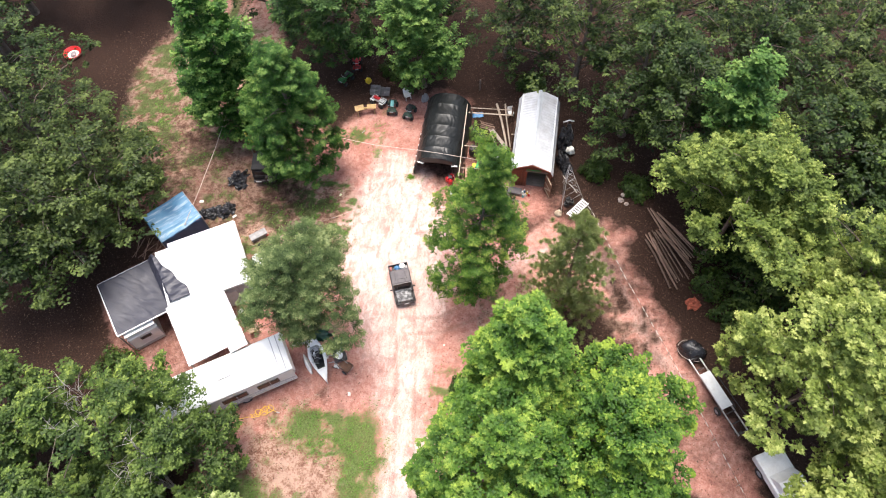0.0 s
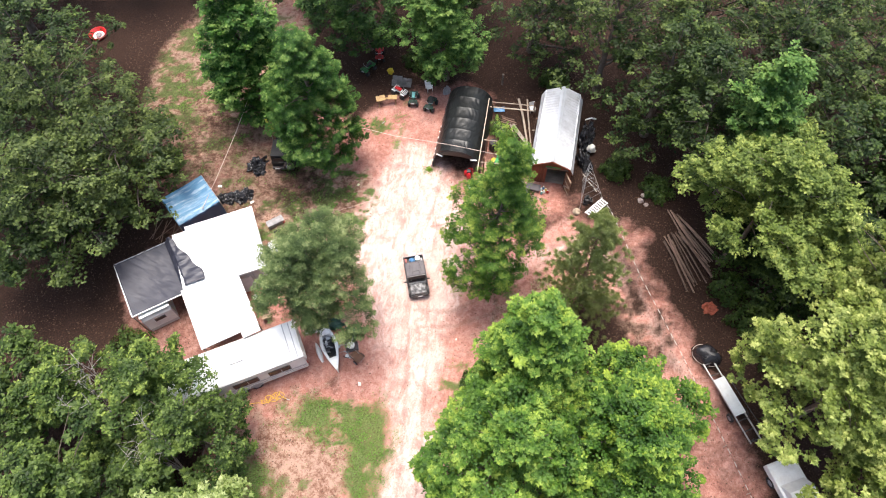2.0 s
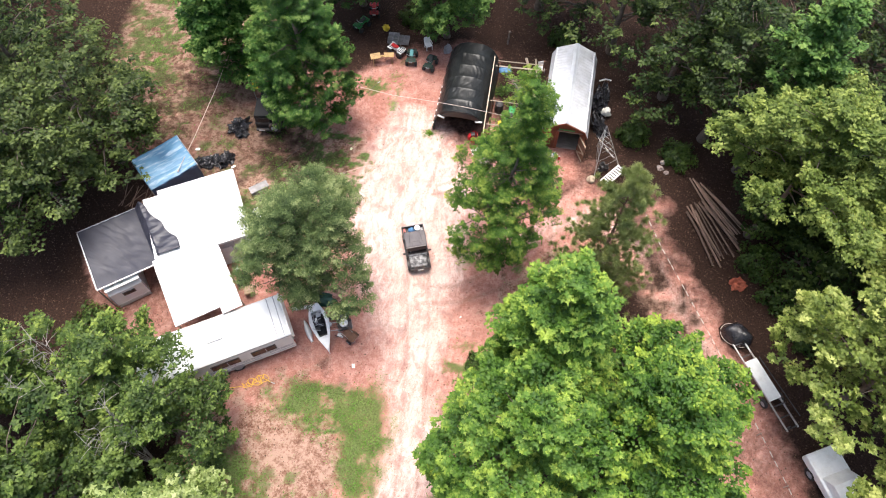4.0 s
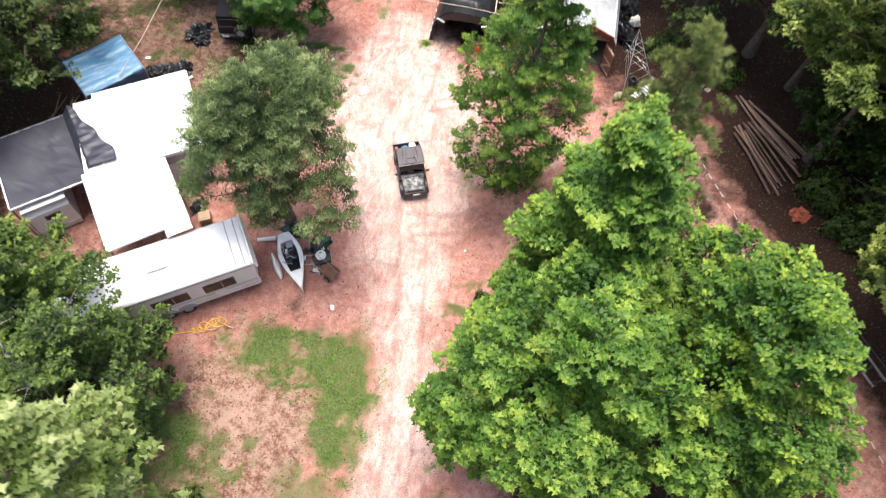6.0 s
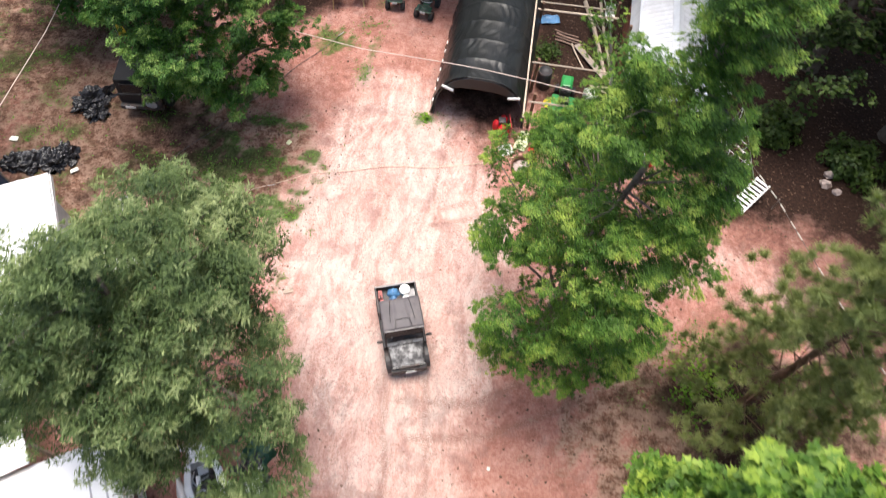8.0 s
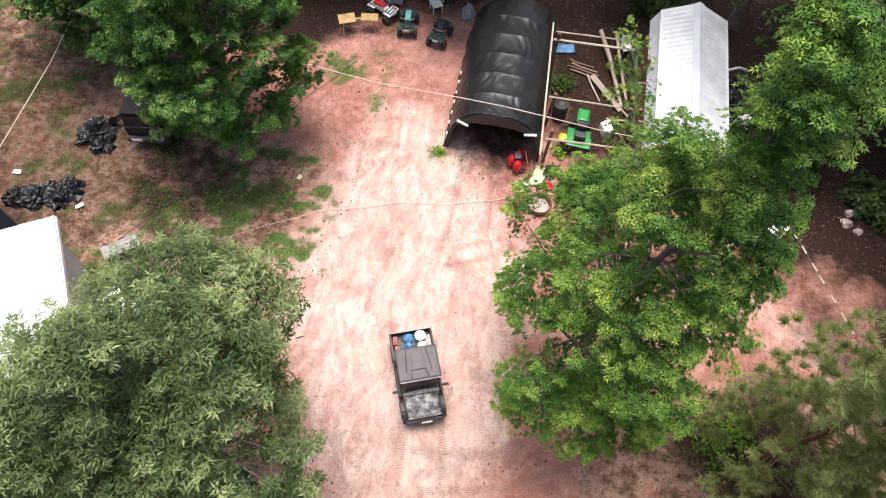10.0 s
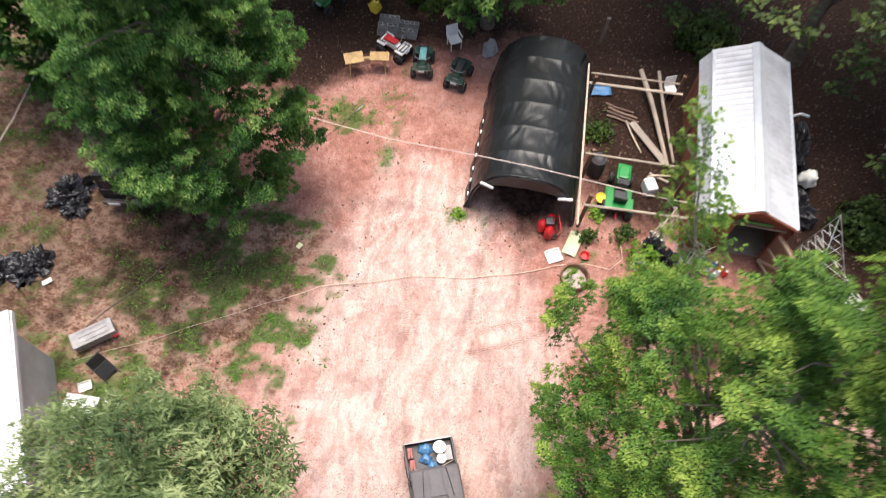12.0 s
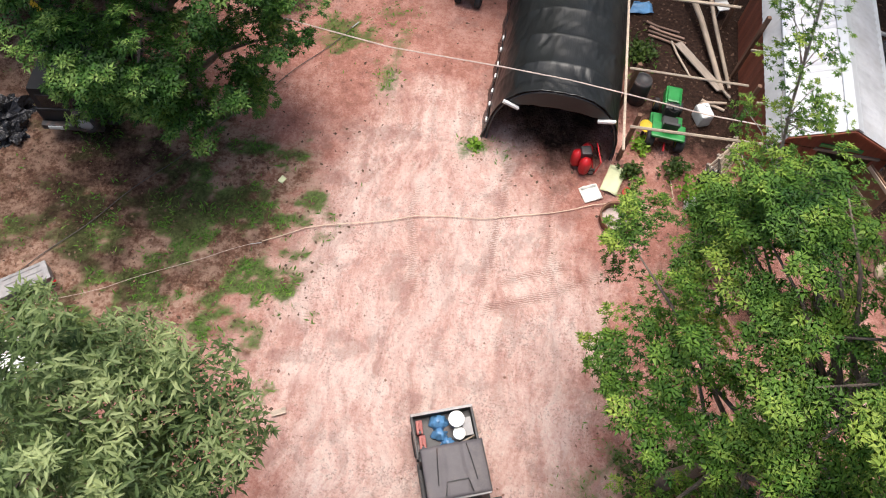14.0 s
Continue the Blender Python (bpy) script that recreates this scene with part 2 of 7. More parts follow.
def camo_surface():
    m, n, l, p = nodes_of("camo_hood")
    co = n.new("ShaderNodeTexCoord").outputs["Object"]
    a = noise_node(n, l, co, 4.5, 5, 0.62)
    c = ramp_node(n, [(0.38, (0.05, 0.048, 0.05)), (0.5, (0.17, 0.165, 0.165)), (0.62, (0.38, 0.375, 0.375))])
    l.new(a.outputs[0], c.inputs[0])
    l.new(c.outputs[0], p.inputs["Base Color"])
    p.inputs["Roughness"].default_value = 0.45
    return m


M["camo"] = camo_surface()
L = {
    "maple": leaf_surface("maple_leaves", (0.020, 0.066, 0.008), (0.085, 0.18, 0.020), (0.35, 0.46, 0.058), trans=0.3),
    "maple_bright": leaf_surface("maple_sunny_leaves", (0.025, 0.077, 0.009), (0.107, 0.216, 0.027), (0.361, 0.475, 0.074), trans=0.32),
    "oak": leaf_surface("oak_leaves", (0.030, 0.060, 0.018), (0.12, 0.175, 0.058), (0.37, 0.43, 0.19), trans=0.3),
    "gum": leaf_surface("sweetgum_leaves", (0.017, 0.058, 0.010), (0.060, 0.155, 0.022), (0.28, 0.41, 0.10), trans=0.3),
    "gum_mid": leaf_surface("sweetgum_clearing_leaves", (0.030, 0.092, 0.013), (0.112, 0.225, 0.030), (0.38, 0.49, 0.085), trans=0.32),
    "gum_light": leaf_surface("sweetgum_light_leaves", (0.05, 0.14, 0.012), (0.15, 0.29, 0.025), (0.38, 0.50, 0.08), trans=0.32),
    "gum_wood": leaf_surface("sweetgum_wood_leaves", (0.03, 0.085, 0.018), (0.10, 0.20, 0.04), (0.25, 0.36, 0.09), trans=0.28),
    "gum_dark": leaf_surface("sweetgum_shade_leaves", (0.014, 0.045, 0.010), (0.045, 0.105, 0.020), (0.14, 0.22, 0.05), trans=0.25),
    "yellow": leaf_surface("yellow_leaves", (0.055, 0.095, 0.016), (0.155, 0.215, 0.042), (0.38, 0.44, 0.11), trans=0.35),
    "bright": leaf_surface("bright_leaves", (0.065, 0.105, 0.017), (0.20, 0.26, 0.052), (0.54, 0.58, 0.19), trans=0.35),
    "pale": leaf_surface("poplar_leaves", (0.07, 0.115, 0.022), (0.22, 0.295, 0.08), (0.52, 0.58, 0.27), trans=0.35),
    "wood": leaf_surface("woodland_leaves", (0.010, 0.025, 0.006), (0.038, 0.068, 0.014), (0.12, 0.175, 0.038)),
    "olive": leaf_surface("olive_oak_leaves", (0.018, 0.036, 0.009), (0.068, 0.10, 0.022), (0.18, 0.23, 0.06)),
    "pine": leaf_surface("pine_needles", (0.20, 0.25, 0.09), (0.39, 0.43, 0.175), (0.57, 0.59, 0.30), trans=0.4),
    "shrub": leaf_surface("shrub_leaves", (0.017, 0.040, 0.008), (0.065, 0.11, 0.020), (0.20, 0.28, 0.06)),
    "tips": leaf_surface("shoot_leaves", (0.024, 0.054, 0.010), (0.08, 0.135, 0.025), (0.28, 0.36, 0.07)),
    "grass": leaf_surface("grass_blades", (0.05, 0.14, 0.018), (0.12, 0.27, 0.034), (0.27, 0.43, 0.085)),
    "dry": leaf_surface("dry_leaves", (0.07, 0.04, 0.026), (0.13, 0.075, 0.048), (0.22, 0.14, 0.09), trans=0.1),
}



# ---- building helpers ----
def part(name, bm, material, parent=None, label="", smooth=False):
    """Links a bmesh as one mesh object under a thing or a part."""
    me = bpy.data.meshes.new(name)
    bmesh.ops.recalc_face_normals(bm, faces=bm.faces)
    bm.to_mesh(me)
    bm.free()
    me.materials.append(material)
    if smooth:
        me.polygons.foreach_set("use_smooth", [True] * len(me.polygons))
    ob = new(name, me)
    ob.parent = parent
    if label:
        tagged(ob, label)
    return ob


def thing(name, label, category, x, y, z=0.0, rz=0.0, group="", kind=""):
    e = new(name)
    e.empty_display_size = 0.2
    e.matrix_basis = pose(x, y, z, 0, 0, rz)
    return tagged(e, label, category, group, kind)


def box(bm, sx, sy, sz, m=None, bevel=0.0):
    """A box standing on z = 0 of its own frame, centred in x and y."""
    r = bmesh.ops.create_cube(bm, size=1.0)["verts"]
    bmesh.ops.transform(bm, verts=r, matrix=(m or Matrix()) @ Matrix.Translation((0, 0, sz / 2)) @ Matrix.Diagonal((sx, sy, sz, 1)))
    if bevel:
        edges = list({e for v in r for e in v.link_edges})
        bmesh.ops.bevel(bm, geom=edges, offset=bevel, segments=2, affect="EDGES", profile=0.6)
    return bm


def boxes(*specs, bevel=0.0):
    bm = bmesh.new()
    for sx, sy, sz, x, y, z in specs:
        box(bm, sx, sy, sz, pose(x, y, z), bevel)
    return bm


def tube(bm, pts, radii, seg=8, cap=True):
    """A round bar through points."""
    pts = [Vector(p) for p in pts]
    if isinstance(radii, (int, float)):
        radii = [radii] * len(pts)
    rings = []
    side = None
    for i, (p, r) in enumerate(zip(pts, radii)):
        d = (pts[min(i + 1, len(pts) - 1)] - pts[max(i - 1, 0)]).normalized()
        if side is None:
            side = d.orthogonal().normalized()
        side = (side - d * side.dot(d)).normalized()
        up = d.cross(side)
        rings.append([bm.verts.new(p + (side * math.cos(a) + up * math.sin(a)) * r) for a in [2 * math.pi * k / seg for k in range(seg)]])
    for a, b in zip(rings, rings[1:]):
        for k in range(seg):
            bm.faces.new((a[k], a[(k + 1) % seg], b[(k + 1) % seg], b[k]))
    if cap:
        bm.faces.new(rings[0][::-1])
        bm.faces.new(rings[-1])
    return bm


def bar(p, q, r, seg=8, r2=None):
    return tube(bmesh.new(), [p, q], [r, r if r2 is None else r2], seg)


def lathe(profile, seg=20, m=None, bm=None):
    """Turns (radius, height) pairs round z."""
    bm = bm or bmesh.new()
    rings = []
    for r, z in profile:
        rings.append([bm.verts.new((m or Matrix()) @ Vector((r * math.cos(2 * math.pi * k / seg), r * math.sin(2 * math.pi * k / seg), z))) for k in range(seg)])
    for a, b in zip(rings, rings[1:]):
        for k in range(seg):
            bm.faces.new((a[k], a[(k + 1) % seg], b[(k + 1) % seg], b[k]))
    return bm


def sheet(nx, ny, fn, thick=0.012):
    """A bent sheet with thickness: fn(u, v) gives its points."""
    bm = bmesh.new()
    g = [[bm.verts.new(fn(i / nx, j / ny)) for j in range(ny + 1)] for i in range(nx + 1)]
    for i in range(nx):
        for j in range(ny):
            bm.faces.new((g[i][j], g[i + 1][j], g[i + 1][j + 1], g[i][j + 1]))
    bmesh.ops.recalc_face_normals(bm, faces=bm.faces)
    bmesh.ops.solidify(bm, geom=bm.faces[:], thickness=thick)
    return bm


def prism(outline, depth, m=None):
    """Extrudes an (x, z) outline along y, centred."""
    bm = bmesh.new()
    a = [bm.verts.new((x, -depth / 2, z)) for x, z in outline]
    b = [bm.verts.new((x, depth / 2, z)) for x, z in outline]
    bm.faces.new(a)
    bm.faces.new(b[::-1])
    for i in range(len(a)):
        j = (i + 1) % len(a)
        bm.faces.new((a[i], b[i], b[j], a[j]))
    if m:
        bmesh.ops.transform(bm, verts=bm.verts, matrix=m)
    return bm


def lumpy(r, scale, amp, seed, flat=1.0, sub=3):
    """A creased lump, for sacks and heaps."""
    bm = bmesh.new()
    bmesh.ops.create_icosphere(bm, subdivisions=sub, radius=1.0)
    off = Vector((seed * 3.1, seed * 1.7, seed * 0.9))
    for v in bm.verts:
        k = 1 + amp * noise.noise(v.co * scale + off) + 0.5 * amp * noise.noise(v.co * scale * 2.7 + off)
        v.co = Vector((v.co.x * r[0] * k, v.co.y * r[1] * k, max(-0.15, v.co.z * k * flat) * r[2]))
    lo = min(v.co.z for v in bm.verts)
    for v in bm.verts:
        v.co.z -= lo
    return bm


def mesh_object(name, verts, tris, material, parent=None, size=3):
    """One mesh object from arrays of corners and faces of equal size."""
    me = bpy.data.meshes.new(name)
    me.vertices.add(len(verts))
    me.vertices.foreach_set("co", np.asarray(verts, np.float32).ravel())
    me.loops.add(len(tris) * size)
    me.loops.foreach_set("vertex_index", np.asarray(tris, np.int32).ravel())
    me.polygons.add(len(tris))
    me.polygons.foreach_set("loop_start", np.arange(0, len(tris) * size, size, dtype=np.int32))
    me.update(calc_edges=True)
    me.materials.append(material)
    ob = new(name, me)
    ob.parent = parent
    return ob


# ---- ground ----
def fbm(x, y, s, seed, octaves=4):
    """Smooth random field on a lattice, about -1 to 1."""
    out, amp, tot = np.zeros_like(x), 1.0, 0.0
    for o in range(octaves):
        rs = np.random.RandomState(seed * 17 + o)
        t = rs.rand(64, 64) * 2 - 1
        u, v = x * s + 200.3, y * s + 200.7
        i, j = np.floor(u).astype(int), np.floor(v).astype(int)
        fu, fv = u - i, v - j
        fu, fv = fu * fu * (3 - 2 * fu), fv * fv * (3 - 2 * fv)
        a = t[i % 64, j % 64] * (1 - fu) + t[(i + 1) % 64, j % 64] * fu
        b = t[i % 64, (j + 1) % 64] * (1 - fu) + t[(i + 1) % 64, (j + 1) % 64] * fu
        out += amp * (a * (1 - fv) + b * fv)
        tot += amp
        amp, s = amp * 0.55, s * 2.1
    return out / tot


def near_line(x, y, pts):
    """Distance to a line of points with half-widths, less the half-width."""
    best = np.full_like(x, 1e9)
    for (ax, ay, aw), (bx, by, bw) in zip(pts, pts[1:]):
        dx, dy = bx - ax, by - ay
        t = np.clip(((x - ax) * dx + (y - ay) * dy) / (dx * dx + dy * dy), 0, 1)
        best = np.minimum(best, np.hypot(x - ax - t * dx, y - ay - t * dy) - (aw + t * (bw - aw)))
    return best


def blob(x, y, cx, cy, rx, ry):
    return (np.hypot((x - cx) / rx, (y - cy) / ry) - 1) * min(rx, ry)


def soft(d, w):
    return np.clip(0.5 - d / w, 0, 1)


def ground_fields(x, y):
    """Bare earth, pale sand, grass and dry grass over the plot, each 0 to 1."""
    wob = fbm(x, y, 0.35, 3) * 1.6
    fine = fbm(x, y, 1.5, 5)
    clearing = np.minimum.reduce([
        blob(x, y, -4.0, 27.0, 8.5, 11.5), blob(x, y, -13.5, 17.0, 9.5, 8.0), blob(x, y, -14.0, 28.0, 9.0, 6.5),
        blob(x, y, -9.0, 7.0, 5.5, 6.0), near_line(x, y, [(-1.0, -60, 4.0), (-1.0, 3, 5.0), (-2.0, 14, 6.0), (-3.0, 20, 7.0)]), blob(x, y, -22.5, 38.0, 6.5, 12.0),
        near_line(x, y, [(2.0, 19.5, 2.6), (8.5, 25.0, 2.6), (11.0, 24.5, 2.4), (16.5, 14.5, 2.2), (21.5, 3.0, 2.0), (28, -20, 2.0)]),
        blob(x, y, 5.4, 28.8, 3.2, 2.4), blob(x, y, 4.4, 16.8, 3.6, 3.8)])
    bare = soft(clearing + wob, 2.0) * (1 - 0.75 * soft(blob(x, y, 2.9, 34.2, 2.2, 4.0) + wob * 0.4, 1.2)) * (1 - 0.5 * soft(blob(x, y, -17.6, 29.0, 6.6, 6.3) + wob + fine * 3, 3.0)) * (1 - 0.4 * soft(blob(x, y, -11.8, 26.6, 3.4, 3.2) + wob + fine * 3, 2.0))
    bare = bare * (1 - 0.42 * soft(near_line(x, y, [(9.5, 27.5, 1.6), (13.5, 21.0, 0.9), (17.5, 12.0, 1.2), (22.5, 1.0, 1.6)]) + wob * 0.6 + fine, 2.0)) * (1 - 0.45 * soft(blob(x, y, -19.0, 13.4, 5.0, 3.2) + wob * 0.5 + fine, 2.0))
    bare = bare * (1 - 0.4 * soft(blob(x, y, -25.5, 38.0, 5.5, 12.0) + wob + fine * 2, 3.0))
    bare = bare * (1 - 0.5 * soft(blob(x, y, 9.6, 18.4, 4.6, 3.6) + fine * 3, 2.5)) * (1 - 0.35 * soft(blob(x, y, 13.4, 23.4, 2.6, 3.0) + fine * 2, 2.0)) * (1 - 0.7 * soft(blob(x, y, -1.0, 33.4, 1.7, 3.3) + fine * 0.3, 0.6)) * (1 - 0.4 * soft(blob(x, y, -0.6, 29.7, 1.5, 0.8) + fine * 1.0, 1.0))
    sand = near_line(x, y, [(-1.0, -60, 1.1), (-1.0, 3, 1.1), (-1.2, 9, 1.2), (-1.9, 14, 1.5), (-3.0, 19, 3.1), (-3.9, 24, 4.5), (-4.2, 28, 3.2), (-4.3, 31, 1.2)])
    pale = soft(sand + wob * 0.5 + fine * 0.9, 2.6)
    pale = np.maximum(pale, 0.55 * soft(near_line(x, y, [(0.0, 20.5, 0.6), (9, 25, 0.9), (12.0, 23.0, 1.0), (15.5, 17.0, 0.6), (17, 14, 0.3)]) + fine, 1.8))
    pale = np.maximum(pale, 0.5 * soft(blob(x, y, -7.6, 6.3, 2.4, 2.2) + fine * 1.2, 1.6))
    g = np.maximum.reduce([
        soft(blob(x, y, -6.2, 9.7, 3.3, 1.6) + wob * 0.3 + fine * 0.5, 0.8),
        0.8 * soft(blob(x, y, -3.9, 7.6, 1.3, 3.4) + fine * 0.5, 0.8),
        0.8 * soft(near_line(x, y, [(0.9, 4.0, 0.4), (0.7, 9.0, 0.5), (1.0, 13.0, 1.0), (1.8, 15.0, 0.5)]) + fine * 1.0, 1.0),
        0.75 * soft(blob(x, y, 2.6, 21.0, 2.0, 1.4) + fine * 1.0, 1.0),
        0.5 * soft(blob(x, y, 7.8, 20.5, 2.6, 2.4) + fine * 1.5, 1.2),
        1.0 * soft(blob(x, y, -11.3, 26.2, 4.0, 3.4) + fine * 3.0 + 0.3, 0.9),
        0.8 * soft(blob(x, y, -13.6, 23.2, 4.6, 1.8) + fine * 3.0 + 0.5, 1.0), 0.7 * soft(blob(x, y, -8.6, 24.6, 1.6, 2.4) + fine * 3.0 + 0.7, 0.8),
        0.75 * soft(blob(x, y, -7.8, 33.8, 1.2, 1.0) + fine, 0.8), 0.6 * soft(blob(x, y, -6.2, 34.2, 0.4, 1.4) + fine, 0.8),
        0.8 * soft(blob(x, y, -3.3, 30.0, 0.7, 0.4) + fine * 0.4, 0.4), 0.7 * soft(blob(x, y, 1.3, 29.7, 0.6, 0.8) + fine * 0.4, 0.5),
        0.6 * soft(blob(x, y, 1.5, 35.0, 0.8, 1.6) + fine, 0.8),
        0.85 * soft(blob(x, y, -24.5, 38.0, 6.5, 11.0) + fine * 4, 2.5), 0.45 * soft(blob(x, y, -18.0, 27.0, 4.0, 4.0) + fine * 4 + 1.6, 1.5),
        0.9 * soft(blob(x, y, -17.9, 27.1, 0.9, 0.7) + fine * 0.8, 0.6), 0.85 * soft(blob(x, y, -20.6, 27.8, 1.0, 1.0) + fine * 0.8, 0.7),
        0.9 * soft(blob(x, y, -15.6, 25.5, 1.2, 0.8) + fine * 0.8, 0.6), 0.95 * soft(blob(x, y, -13.5, 27.3, 0.8, 1.0) + fine * 0.8, 0.6),
        0.95 * soft(blob(x, y, -11.8, 26.3, 1.4, 0.7) + fine * 0.9, 0.6), 0.9 * soft(blob(x, y, -10.6, 27.7, 1.2, 0.6) + fine * 0.9, 0.6),
        0.6 * soft(blob(x, y, -9.5, 4.0, 3.5, 4.0) + fine * 3 + 1.0, 1.5)])
    dry = np.maximum.reduce([0.9 * soft(blob(x, y, -22.0, 37.0, 8.0, 11.0) + fine * 3, 3.0), 0.75 * soft(blob(x, y, -8.6, 6.2, 4.6, 5.2) + fine * 2.5, 2.0),
                             0.85 * soft(blob(x, y, -14.0, 26.5, 6.6, 5.0) + fine * 2.2, 1.8), 0.85 * soft(blob(x, y, 8.6, 18.4, 5.0, 3.8) + fine * 3, 2.0)])
    lawn = np.maximum.reduce([soft(blob(x, y, -6.3, 9.8, 3.3, 1.4) + wob * 0.3 + fine * 0.8, 1.3), soft(blob(x, y, -4.0, 8.0, 1.5, 3.3) + wob * 0.2 + fine * 0.6, 1.1),
                              0.6 * soft(blob(x, y, -4.4, 3.6, 1.6, 2.2) + fine * 1.4, 1.4), 0.85 * soft(blob(x, y, -11.4, 4.6, 2.0, 2.6) + fine * 1.6, 1.4)])
    lawn = lawn * (1 - 0.8 * soft(blob(x, y, -6.5, 9.4, 0.35, 1.3) + fine * 0.7, 0.8)) * (1 - 0.7 * soft(blob(x, y, -5.7, 6.9, 0.8, 1.2) + fine, 0.9))
    g = g * np.clip(0.66 + 2.3 * fbm(x * 0.6 - 0.3 * y, y + 0.2 * x, 1.3, 31) + 1.7 * fbm(x, y, 3.4, 33), 0, 1)
    g = np.maximum(g, lawn * np.clip(0.9 + 0.9 * fbm(x, y, 0.9, 35) + 0.5 * fbm(x, y, 3.0, 36), 0, 1))
    return bare, pale, np.clip(g, 0, 1), np.clip(dry, 0, 1)


TRACKS = [
    [(-2.23, 29.6, 0.09), (-2.28, 28.4, 0.09), (-2.42, 27.0, 0.09), (-2.54, 25.6, 0.08)],
    [(-0.97, 28.9, 0.09), (-0.95, 27.6, 0.09), (-0.85, 26.8, 0.09), (-0.77, 26.0, 0.08)],
    [(-4.7, 28.6, 0.08), (-4.75, 27.4, 0.09), (-4.55, 26.2, 0.09), (-4.3, 25.2, 0.08)],
    [(-2.0, 25.8, 0.09), (-1.3, 26.15, 0.1), (-0.5, 26.5, 0.1)],
    [(-3.1, 19.0, 0.12), (-2.3, 14.0, 0.12), (-1.7, 8.0, 0.12), (-1.6, 2.0, 0.12)],
    [(-1.7, 19.0, 0.12), (-1.0, 14.0, 0.12), (-0.5, 8.0, 0.12), (-0.4, 2.0, 0.12)],
    [(-2.6, 18.2, 0.13), (0.0, 18.4, 0.13), (3.5, 20.6, 0.13), (8.0, 24.8, 0.13)],
    [(-2.0, 17.0, 0.13), (0.6, 17.4, 0.13), (4.2, 19.4, 0.13), (9.0, 23.6, 0.13)],
    [(-2.4, 25.0, 0.1), (-0.8, 25.6, 0.1), (0.8, 26.6, 0.1)],
]


def track_field(x, y):
    """How much a tyre has pressed the ground."""
    return np.maximum.reduce([soft(near_line(x + 0.04 * np.sin(y * 3), y, t), 0.16) for t in TRACKS])


def ground_height(x, y):
    return -0.022 * track_field(x, y) + 0.05 * fbm(x, y, 0.5, 9) + 0.018 * fbm(x, y, 2.2, 11)


def make_ground():
    near_x = np.concatenate([np.arange(-34, -12, 0.25), np.arange(-12, 6, 0.15), np.arange(6, 30.01, 0.25)])
    near_y = np.concatenate([np.arange(-4, 3, 0.25), np.arange(3, 35, 0.15), np.arange(35, 46.01, 0.25)])
    xs = np.concatenate([[-900, -300, -120, -70, -45], near_x, [40, 60, 110, 300, 900]])
    ys = np.concatenate([[-900, -300, -110, -50, -22, -10], near_y, [55, 75, 120, 300, 900]])
    X, Y = np.meshgrid(xs, ys, indexing="ij")
    x, y = X.ravel(), Y.ravel()
    z = ground_height(x, y)
    idx = np.arange(len(x)).reshape(X.shape)
    q = np.stack([idx[:-1, :-1], idx[1:, :-1], idx[1:, 1:], idx[:-1, 1:]], -1).reshape(-1, 4)
    m, n, l, p = nodes_of("earth")
    ob = tagged(mesh_object("ground", np.stack([x, y, z], 1), q, m, None, 4), "red clay ground with sandy tracks, grass patches and leaf litter in painted tree shade", "ground", kind="structure")
    ob.data.polygons.foreach_set("use_smooth", [True] * len(q))
    ob.data.attributes.new("track", "FLOAT", "POINT").data.foreach_set("value", track_field(x, y).astype(np.float32))
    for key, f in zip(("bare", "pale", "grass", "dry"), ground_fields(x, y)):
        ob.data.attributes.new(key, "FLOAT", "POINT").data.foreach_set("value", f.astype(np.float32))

    def attr(k):
        a = n.new("ShaderNodeAttribute")
        a.attribute_name = k
        return a.outputs["Fac"]

    co = n.new("ShaderNodeTexCoord").outputs["Object"]
    n1, n2, n3, n4 = (noise_node(n, l, co, s, 9, 0.75) for s in (0.5, 2.3, 9.0, 45.0))
    warp = noise_node(n, l, co, 0.35, 3, 0.6)
    bend = n.new("ShaderNodeVectorMath")
    bend.operation = "MULTIPLY_ADD"
    l.new(warp.outputs["Color"], bend.inputs[0])
    bend.inputs[1].default_value = (1.4, 1.4, 0.0)
    l.new(co, bend.inputs[2])
    mp = n.new("ShaderNodeMapping")
    mp.inputs["Rotation"].default_value = (0, 0, radians(-8))
    mp.inputs["Scale"].default_value = (1.7, 0.6, 1)
    l.new(bend.outputs[0], mp.inputs[0])
    ruts = noise_node(n, l, mp.outputs[0], 1.5, 10, 0.76)

    def blend(*parts):
        """A weighted sum of textures."""
        out = None
        for tex, w in parts:
            a = n.new("ShaderNodeMath")
            a.operation = "MULTIPLY_ADD"
            l.new(tex.outputs[0], a.inputs[0])
            a.inputs[1].default_value = w
            if out is None:
                a.inputs[2].default_value = 0.0
            else:
                l.new(out, a.inputs[2])
            out = a.outputs[0]
        return out

    mp2 = n.new("ShaderNodeMapping")
    mp2.inputs["Rotation"].default_value = (0, 0, radians(-38))
    mp2.inputs["Scale"].default_value = (2.4, 0.7, 1)
    l.new(bend.outputs[0], mp2.inputs[0])
    scrapes = noise_node(n, l, mp2.outputs[0], 1.1, 10, 0.76)
    clay = ramp_node(n, [(0.40, (0.28, 0.115, 0.092)), (0.49, (0.49, 0.225, 0.172)), (0.56, (0.64, 0.36, 0.295))])
    l.new(blend((n1, 0.3), (n2, 0.3), (n3, 0.25), (scrapes, 0.15)), clay.inputs[0])
    sand_c = ramp_node(n, [(0.39, (0.42, 0.205, 0.165)), (0.44, (0.61, 0.345, 0.285)), (0.495, (0.74, 0.49, 0.42)), (0.55, (0.86, 0.675, 0.595))])
